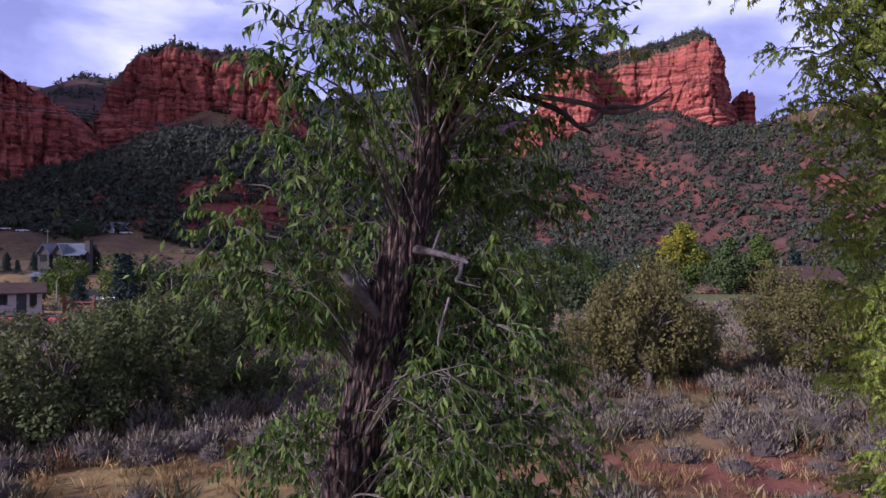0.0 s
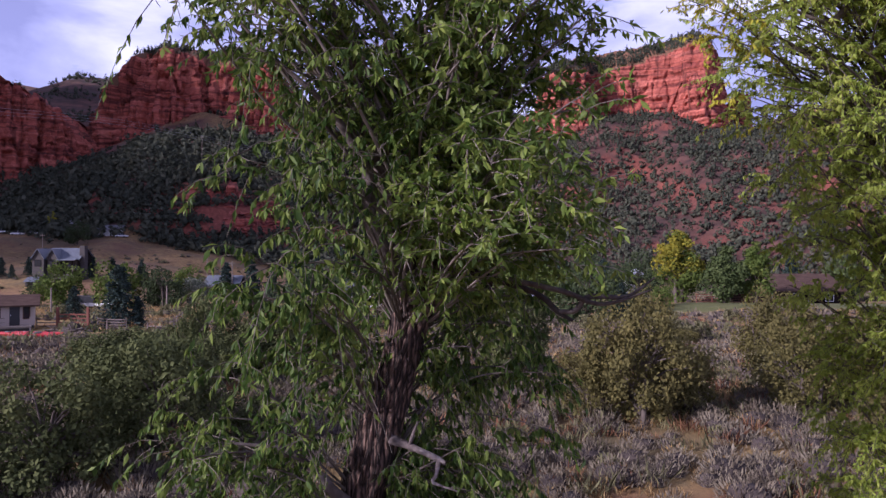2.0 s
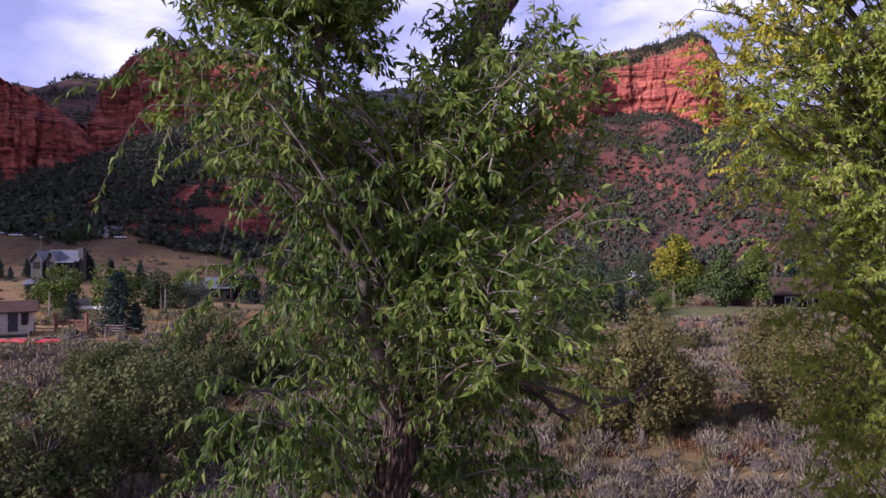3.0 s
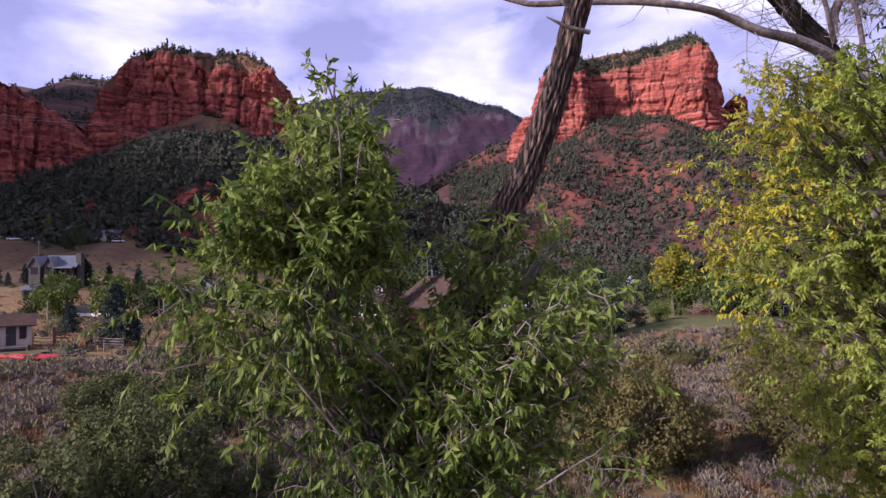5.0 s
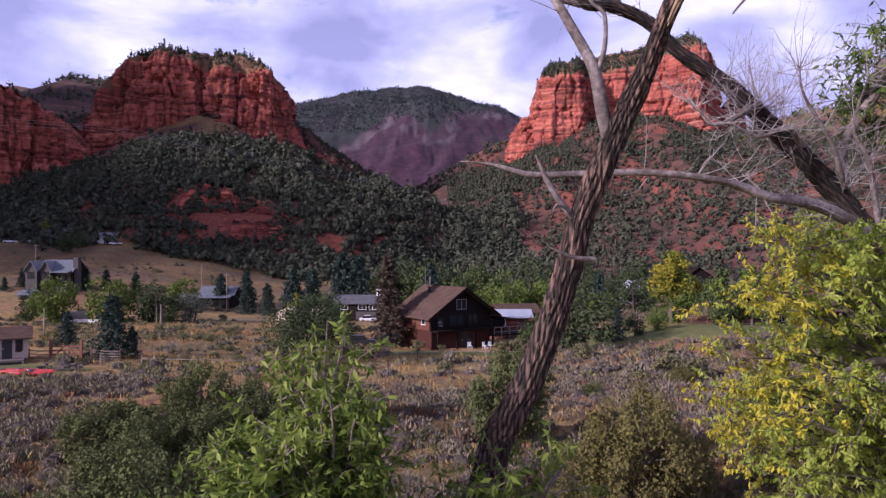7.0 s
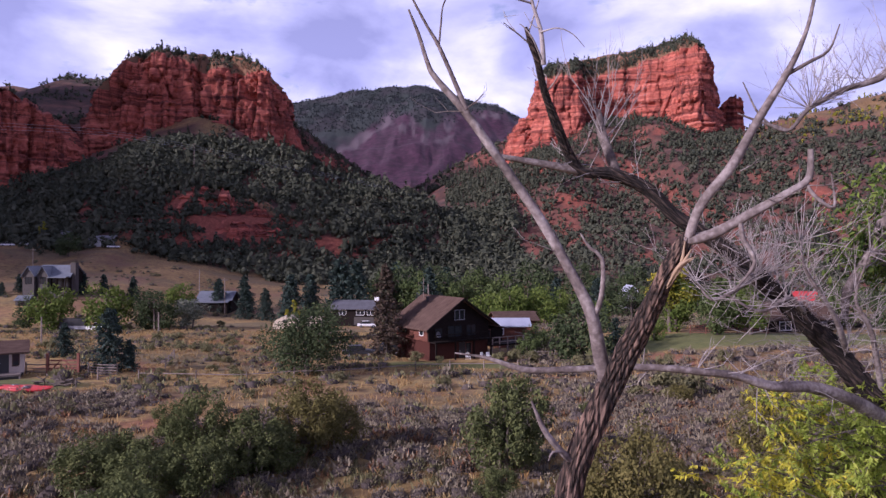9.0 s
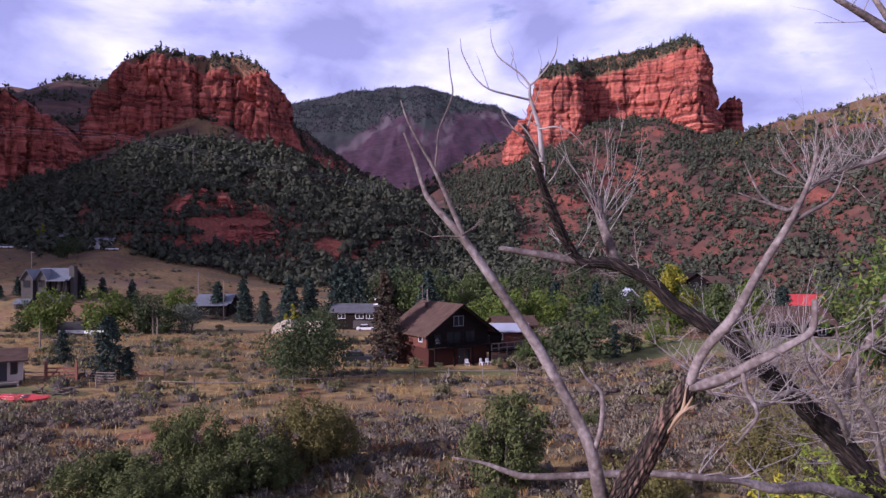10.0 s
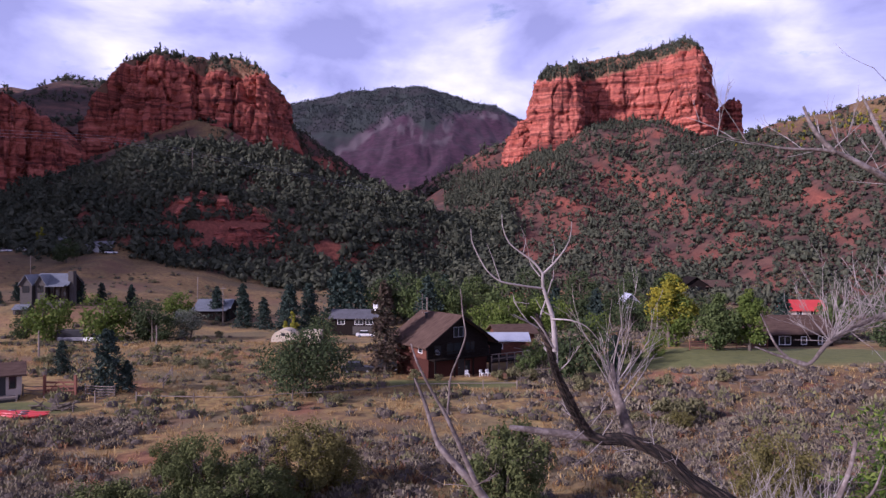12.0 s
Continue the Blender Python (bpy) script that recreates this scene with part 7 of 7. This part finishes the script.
rail_fence([(-43.0, 73.2), (-40.6, 73)], "grey weathered rail fence beside the house", OLD_WOOD)
rail_fence([(-36.6, 73.5), (-33.4, 73.2), (-34.0, 70.2)], "grey weathered rail fence by the spruce", OLD_WOOD, 4)
rail_fence([(-33.0, 88.0), (-31.0, 80.0)], "low grey plank fence up the meadow", OLD_WOOD)
rail_fence([(-30.2, 71.0), (-24.0, 70.0), (-19.0, 70.5), (-10.0, 73.5), (-2.0, 79.5), (10.0, 80.5)], "thin wire and post fence along the meadow", OLD_WOOD, 1, 1.0, 4.2)
rail_fence([(13.4, 89.4), (18.6, 90.2)], "grey rail fence beside the cabin yard", OLD_WOOD)
rail_fence([(37.0, 98.0), (49.0, 99.5)], "brown plank fence at the lawn edge", GATE_WOOD, 4, 1.3)


def ranch_gate():
    c = thing("ranch_gate", on_land(-40.4, 72.6), "red brown wooden double gate between tall posts", "gate")
    for x in (0.0, 3.2):
        part("gate_post", boxes((x - 0.12, x + 0.12, -0.12, 0.12, -0.3, 2.3)), GATE_WOOD, c)
    for k in range(4):
        part("board", boxes((0.14, 3.06, -0.05, 0.05, 0.2 + 0.42 * k, 0.36 + 0.42 * k)), GATE_WOOD, c)
    for x0, x1 in ((0.2, 1.5), (3.0, 1.7)):
        part("brace", slab([(x0, -0.08, 0.4), (x0, -0.03, 0.4), (x1, -0.03, 1.75), (x1, -0.08, 1.75)], 0.16), GATE_WOOD, c)


ranch_gate()
goal = thing("goal_frame", on_land(33.2, 73.6), "small grey pipe goal frame on the lawn edge", "goal")
part("post", boxes((0, 0.05, 0, 0.05, -0.1, 1.1)), OLD_WOOD, goal)
part("post", boxes((2.3, 2.35, 0, 0.05, -0.1, 1.1)), OLD_WOOD, goal)
part("crossbar", boxes((0, 2.35, 0, 0.05, 1.1, 1.15)), OLD_WOOD, goal)


def utility_pole(x, y, high, label="slim grey wooden utility pole", arms=True):
    c = thing("utility_pole", on_land(x, y), label, "pole", "utility poles")
    V, F = tube(np.array([(0, 0, -0.5, 0.14), (0, 0, high * 0.5, 0.12), (0, 0, high, 0.10)]), 8)
    link_mesh("shaft", V, [F], OLD_WOOD, c)
    if arms:
        part("crossarm", boxes((-0.8, 0.8, -0.06, 0.06, high - 0.6, high - 0.45)), OLD_WOOD, c)
        for x in (-0.7, 0.0, 0.7):
            part("insulator", boxes((x - 0.05, x + 0.05, -0.05, 0.05, high - 0.45, high - 0.28)), STONE, c)


for x, y, h, arms in ((-47, 118, 4.6, False), (-63.5, 112, 4.2, False), (-0.8, 118, 10, False), (-119, 205, 9, True), (-54, 178, 10, True), (-115, 330, 14, True), (-68, 200, 9, False)):
    utility_pole(x, y, h, arms=arms)
for k, off in enumerate((0.0, 1.0, 2.0)):
    wire = thing("power_line", Matrix(), "thin overhead power cable across the valley", "cable", "overhead cables")
    a, b, c2 = np.array([-150.0, 130.0, 43.5 - off * 1.1]), np.array([-110.0, 240.0, 54.0 - off * 0.9]), np.array([-18.0, 345.0, 44.0 - off * 0.7])
    V, F = tube(spline([(*a, 0.03), (*(a * 0.5 + b * 0.5 - [0, 0, 1.0]), 0.03), (*b, 0.03), (*(b * 0.6 + c2 * 0.4 + [0, 0, 0.5]), 0.03), (*c2, 0.03)], 8.0), 4)
    link_mesh("cable", V, [F], CABLE, wire)

# ---- brush, grass and hillside woods ----
def blade_clumps(pos, size, blades, r, width, lean, jitter):
    """Many upright tapering blades per clump, each one triangle with a bent tip."""
    n = len(pos)
    o = np.repeat(pos, blades, 0) + r.normal(size=(n * blades, 3)) * np.repeat(size, blades)[:, None] * [jitter, jitter, 0.0]
    s = np.repeat(size, blades) * r.uniform(0.55, 1.15, n * blades)
    d = unit(r.normal(size=(n * blades, 3)) * [lean, lean, 0.25] + [0, 0, 1])
    side = unit(np.cross(d, r.normal(size=(n * blades, 3)))) * (s * width)[:, None]
    tip = o + d * s[:, None]
    mid = o + d * s[:, None] * 0.55 + r.normal(size=(n * blades, 3)) * s[:, None] * 0.05
    V = np.stack([o - side * 0.5, mid + side, tip, mid - side * 0.7], 1)
    base = np.arange(n * blades)[:, None] * 4
    return V.reshape(-1, 3), np.concatenate([base + [[0, 1, 2]], base + [[0, 2, 3]]])


def sage_bushes(pos, size, sprays, r, coarse=1.0, thin=0.2):
    """Grey domes of brush: upright sprays spread over a low mound."""
    n = len(pos)
    a = r.uniform(0, 2 * np.pi, n * sprays)
    q = np.sqrt(r.uniform(0, 1, n * sprays))
    S = np.repeat(size, sprays)
    o = np.repeat(pos, sprays, 0) + np.stack([np.cos(a) * q * S * 0.55, np.sin(a) * q * S * 0.55, S * 0.55 * (1 - 0.8 * q**2) * r.uniform(0.35, 1.0, n * sprays)], -1)
    d = unit(np.stack([np.cos(a) * q, np.sin(a) * q, 1.3 + 0 * q], -1) + r.normal(size=(n * sprays, 3)) * 0.3)
    ln = (S * coarse * r.uniform(0.07, 0.19, n * sprays))[:, None]
    side = unit(np.cross(d, r.normal(size=(n * sprays, 3)))) * ln * thin
    V = np.stack([o - d * ln * 0.6, o + side, o + d * ln, o - side], 1)
    base = np.arange(n * sprays)[:, None] * 4
    soup = Soup()
    soup.add(V.reshape(-1, 3), np.concatenate([base + [[0, 1, 2]], base + [[0, 2, 3]]]))
    # a low uneven mound of inner twigs under the sprays, its dark colour doubling as inner shade
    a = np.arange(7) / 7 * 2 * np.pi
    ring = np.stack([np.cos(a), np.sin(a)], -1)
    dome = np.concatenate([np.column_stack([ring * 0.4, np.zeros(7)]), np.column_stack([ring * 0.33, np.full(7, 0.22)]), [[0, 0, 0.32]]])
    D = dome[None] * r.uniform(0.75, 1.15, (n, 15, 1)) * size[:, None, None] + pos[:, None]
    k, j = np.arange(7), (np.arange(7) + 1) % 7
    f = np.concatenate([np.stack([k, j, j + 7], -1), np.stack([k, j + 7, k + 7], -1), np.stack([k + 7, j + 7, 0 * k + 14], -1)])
    stems = link_mesh("brush_stems", D.reshape(-1, 3), [(f[None] + 15 * np.arange(n)[:, None, None]).reshape(-1, 3)], INNER_SHADE_TWIG)
    tagged(stems, "dark mound for the woody stems and shade inside the brush", "shrubs", kind="stuff")
    return soup


def scatter(r, count, y0, y1, spread, keep):
    y = np.sqrt(r.uniform(y0 * y0, y1 * y1, count))
    x = r.uniform(-spread, spread, count) * (y + 4)
    ok = keep(x, y, r)
    return np.column_stack([x[ok], y[ok], land(x[ok], y[ok])])


def in_lawn(x, y):
    return (np.hypot((x - 44) / 28, (y - 93) / 10) < 1.02) | (np.hypot((x - 2) / 13, (y - 84) / 2.6) < 1.0) | (np.hypot((x + 42) / 10, (y - 66) / 4.5) < 1.0)


def in_house(x, y):
    return (np.hypot(x - 3, y - 96) < 10) | (np.hypot(x + 49, y - 78) < 8) | ((x > 26) & (y > 96) & (y < 112))


def sage_zone(x, y, r):
    thick = fbm(x / 9, y / 5, 3, 90) + 0.55 * smooth_step((62 - y) / 25) + 0.7 * smooth_step((x - 6) / 10) - 0.18 + 0.45 * smooth_step((x - 10) / 12) * smooth_step((y - 40) / 10)
    bare = np.hypot((x - 6.2) / 4.0, (y - 16.3) / 2.2) < 0.9
    return (thick > r.uniform(-0.25, 0.35, len(x))) & ~in_lawn(x, y) & ~in_house(x, y) & ~(bare & (r.random(len(x)) < 0.5))


def grass_zone(x, y, r):
    return (fbm(x / 9, y / 5, 3, 90) < r.uniform(-0.2, 0.5, len(x))) & ~in_lawn(x, y) & ~in_house(x, y)


r_s = np.random.default_rng(21)
p = scatter(r_s, 7000, 45, 240, 0.78, lambda x, y, r: sage_zone(x, y, r) & (fbm(x / 12, y / 7, 3, 95) > -0.1))
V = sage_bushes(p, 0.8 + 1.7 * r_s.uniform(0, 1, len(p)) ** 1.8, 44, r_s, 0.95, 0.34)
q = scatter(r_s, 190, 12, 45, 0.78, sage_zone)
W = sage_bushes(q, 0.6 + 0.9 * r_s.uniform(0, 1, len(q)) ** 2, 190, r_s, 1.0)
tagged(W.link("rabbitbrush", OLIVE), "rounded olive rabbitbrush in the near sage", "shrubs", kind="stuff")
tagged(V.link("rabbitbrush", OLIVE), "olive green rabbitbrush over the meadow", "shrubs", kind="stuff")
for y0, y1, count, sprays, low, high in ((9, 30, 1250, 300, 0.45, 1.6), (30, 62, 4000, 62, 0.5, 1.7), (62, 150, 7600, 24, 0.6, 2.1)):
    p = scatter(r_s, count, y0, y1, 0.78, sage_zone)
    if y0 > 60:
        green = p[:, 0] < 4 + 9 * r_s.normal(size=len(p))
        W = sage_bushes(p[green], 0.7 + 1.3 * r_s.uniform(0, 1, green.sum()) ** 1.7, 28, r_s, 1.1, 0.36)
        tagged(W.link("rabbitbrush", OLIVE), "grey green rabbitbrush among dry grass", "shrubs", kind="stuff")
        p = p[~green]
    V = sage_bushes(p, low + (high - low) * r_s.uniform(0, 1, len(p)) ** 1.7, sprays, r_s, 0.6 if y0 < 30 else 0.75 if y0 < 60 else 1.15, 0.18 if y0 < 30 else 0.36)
    tagged(V.link("sagebrush", SAGE), "dry grey and mauve sagebrush over the meadow", "sagebrush", kind="stuff")
for y0, y1, count, blades, low, high, mat, label in ((9, 32, 2600, 24, 0.18, 0.42, DRY_GRASS, "tufts of dry golden grass"), (32, 140, 12000, 7, 0.3, 0.7, DRY_GRASS, "dry golden grass across the meadow"), (11, 60, 1000, 34, 0.35, 0.7, RUST, "rust brown dry weeds"), (10, 40, 600, 30, 0.4, 0.8, OLIVE, "olive green rabbitbrush tufts")):
    p = scatter(r_s, count, y0, y1, 0.78, grass_zone if mat is DRY_GRASS else sage_zone)
    V, F = blade_clumps(p, r_s.uniform(low, high, len(p)), blades, r_s, 0.016 if y0 < 20 else 0.07, 0.5, 0.4)
    tagged(link_mesh("grass_tufts" if mat is DRY_GRASS else "brush_tufts", V, [F], mat), label, "grass", kind="stuff")


OCT_V = np.array([(0, 0, -1), (1, 0, -0.2), (0, 1, 0.1), (-1, 0, -0.1), (0, -1, 0.2), (0, 0, 1)], float)
OCT_F = np.array([(0, 2, 1), (0, 3, 2), (0, 4, 3), (0, 1, 4), (5, 1, 2), (5, 2, 3), (5, 3, 4), (5, 4, 1)])


def bushy(p, s, r, bits, tall, spire):
    """Far trees: a small uneven core wrapped in sprays of foliage, some round and some tall and pointed."""
    n = len(p)
    turn = r.uniform(0, 2 * np.pi, n)
    point = r.random(n) < 0.16
    tall = tall * np.where(point, r.uniform(1.3, 1.9, n), r.uniform(0.75, 1.2, n))[:, None]
    wide = np.where(point, 0.72, 1.0)
    spire = np.maximum(spire, np.where(point, 0.75, 0.2))[:, None]
    c, q = np.cos(turn)[:, None], np.sin(turn)[:, None]
    x = OCT_V[None, :, 0] * c - OCT_V[None, :, 1] * q
    y = OCT_V[None, :, 0] * q + OCT_V[None, :, 1] * c
    z = np.broadcast_to(OCT_V[None, :, 2], x.shape)
    thin = (1 - spire * (z * 0.5 + 0.5)) * wide[:, None]
    V = np.stack([x * thin, y * thin, z * tall], -1) * r.uniform(0.6, 1.1, (n, 6, 1)) * (s * 0.34)[:, None, None] + p[:, None] + (s[:, None] * 0.36 * tall)[..., None] * [0, 0, 1]
    soup = Soup()
    soup.add(V.reshape(-1, 3), (OCT_F[None] + 6 * np.arange(n)[:, None, None]).reshape(-1, 3))
    d = unit(r.normal(size=(n, bits, 3)) + [0, 0, 0.25])
    w = (1 - spire[:, None] * (d[..., 2:] * 0.5 + 0.5)) * wide[:, None, None] * [1, 1, 0] + tall[:, None] * np.array([0, 0, 1])
    o = p[:, None] + d * w * (s[:, None, None] * 0.46 * r.uniform(0.6, 1.12, (n, bits, 1))) + (s[:, None] * 0.38 * tall)[:, None] * [0, 0, 1]
    soup.add(*flecks(o.reshape(-1, 3), np.repeat(s, bits) * r.uniform(0.11, 0.23, n * bits), r, 0.0, d.reshape(-1, 3) + [0, 0, 0.2], 0.6))
    return soup


def woods(name, label, x0, x1, y0, y1, count, keep, seed, size=(2.0, 5.8), mat=None, bits=14, tall=0.95, spire=0.15):
    r = np.random.default_rng(seed)
    x, y = r.uniform(x0, x1, count), r.uniform(y0, y1, count)
    z = land(x, y)
    ok = keep(x, y, z, r)
    p = np.column_stack([x, y, z])[ok]
    s = (size[0] + (size[1] - size[0]) * r.uniform(0, 1, len(p)) ** 1.4) * (1 + 0.3 * fbm(p[:, 0] / 20, p[:, 1] / 20, 2, seed))
    tagged(bushy(p, s, r, bits, tall, spire).link(name, mat or FOREST), label, "woodland", kind="stuff")


def front_edge(x, y, r):
    return y > 240 + 12 * fbm(x / 25, y / 25, 2, 44) - 0.12 * np.minimum(x, 0) - 1.1 * np.clip(x - 40, 0, 100) + r.normal(size=len(x)) * 3


woods("hillside_woods", "dark pinyon and juniper woods on the near slope", -330, 40, 230, 380, 12500,
      lambda x, y, z, r: front_edge(x, y, r) & (fbm(x / 14, y / 14, 3, 70) > -0.95 + 1.08 * smooth_step(1.35 - np.hypot((x + 96) / 38, (y - 290) / 18)) + 0.72 * smooth_step(1.3 - np.hypot((x + 36) / 28, (y - 284) / 9))), 401, (2.8, 7.2), None, 15)
woods("hillside_woods", "scattered junipers on the red slope below the butte", 10, 340, 130, 500, 17000,
      lambda x, y, z, r: front_edge(x, y, r) & (red_bank(x, y) < r.uniform(0.05, 1.1, len(x))) & (fbm(x / 11, y / 11, 3, 73) > r.uniform(-0.9, 0.05, len(x)) + 0.45 * smooth_step((z - 55) / 50) + 0.25 * smooth_step((x - 200) / 40)), 402, (1.8, 5.4), None, 13)
woods("hillside_woods", "sparse trees on the slope under the shaded butte", -260, -30, 380, 540, 1500, lambda x, y, z, r: fbm(x / 12, y / 12, 3, 75) > 0.12, 403)
woods("hillside_woods", "dark trees on the spur behind the shaded butte", -125, -30, 495, 550, 800, lambda x, y, z, r: z > 40, 413, (1.8, 4.2), None, 16)
woods("gorge_woods", "dark woods in the gorge and on far slopes", -60, 330, 500, 860, 3000, lambda x, y, z, r: fbm(x / 20, y / 20, 3, 76) > -0.25, 404, (4, 8))
woods("gorge_woods", "tall dark firs on the canyon side of the butte", 8, 84, 380, 500, 900, lambda x, y, z, r: fbm(x / 12, y / 12, 3, 77) > -0.3, 405, (2.4, 4.2), None, 16, 1.9, 0.7)
woods("talus_firs", "slim green firs on the talus at the foot of the sunlit butte", 60, 215, 415, 500, 1500, lambda x, y, z, r: (fbm(x / 10, y / 10, 3, 78) > -0.05) & (z > 62), 408, (1.6, 3.4), None, 16, 1.9, 0.65)
woods("slope_aspens", "yellowing aspens and oaks on the sunlit slope", 190, 480, 360, 470, 700, lambda x, y, z, r: fbm(x / 16, y / 16, 3, 79) > 0.0, 409, (1.8, 4.0), ASPEN_YELLOW, 14, 1.1, 0.3)
woods("ridge_woods", "dark green woods on a distant ridge", -900, -300, 640, 900, 3200, lambda x, y, z, r: fbm(x / 40, y / 40, 3, 66) > -0.12, 406, (5, 9), None, 8)
woods("mountain_woods", "dark forest along the distant mountain top", -700, 420, 1400, 1830, 9000, lambda x, y, z, r: wood_line(x, y, z) + r.normal(size=len(x)) * 8 > 292, 407, (3.5, 8), HAZY_FOREST, 3, 0.95, 0.4)


def rim_trees(rims, seed, count, xs, size, label, tall=1.6):
    r = np.random.default_rng(seed)
    a, b = rims
    k = [i for i in range(len(a)) if xs[0] < a[i, 0] < xs[1] and a[i, 1] < xs[2]]
    i = r.choice(k, count)
    t = r.uniform(0.05, 1, count)[:, None]
    p = a[i] * (1 - t) + b[i] * t
    s = size[0] + (size[1] - size[0]) * r.uniform(0, 1, count) ** 2.5
    tagged(bushy(p, s, r, 10, tall, 0.5).link("rim_trees", FOREST), label, "woodland", kind="stuff")


rim_trees(RIM_R, 501, 2400, (70, 206, 512), (1.6, 4.6), "row of firs along the top of the sunlit butte", 1.25)
rim_trees(RIM_L, 502, 650, (-226, -98, 452), (1.5, 5.6), "scattered pines on the top of the shaded butte", 1.15)
rim_trees(RIM_W, 503, 130, (-330, -200, 430), (1.4, 3.2), "small pines on the top of the shaded cliff")
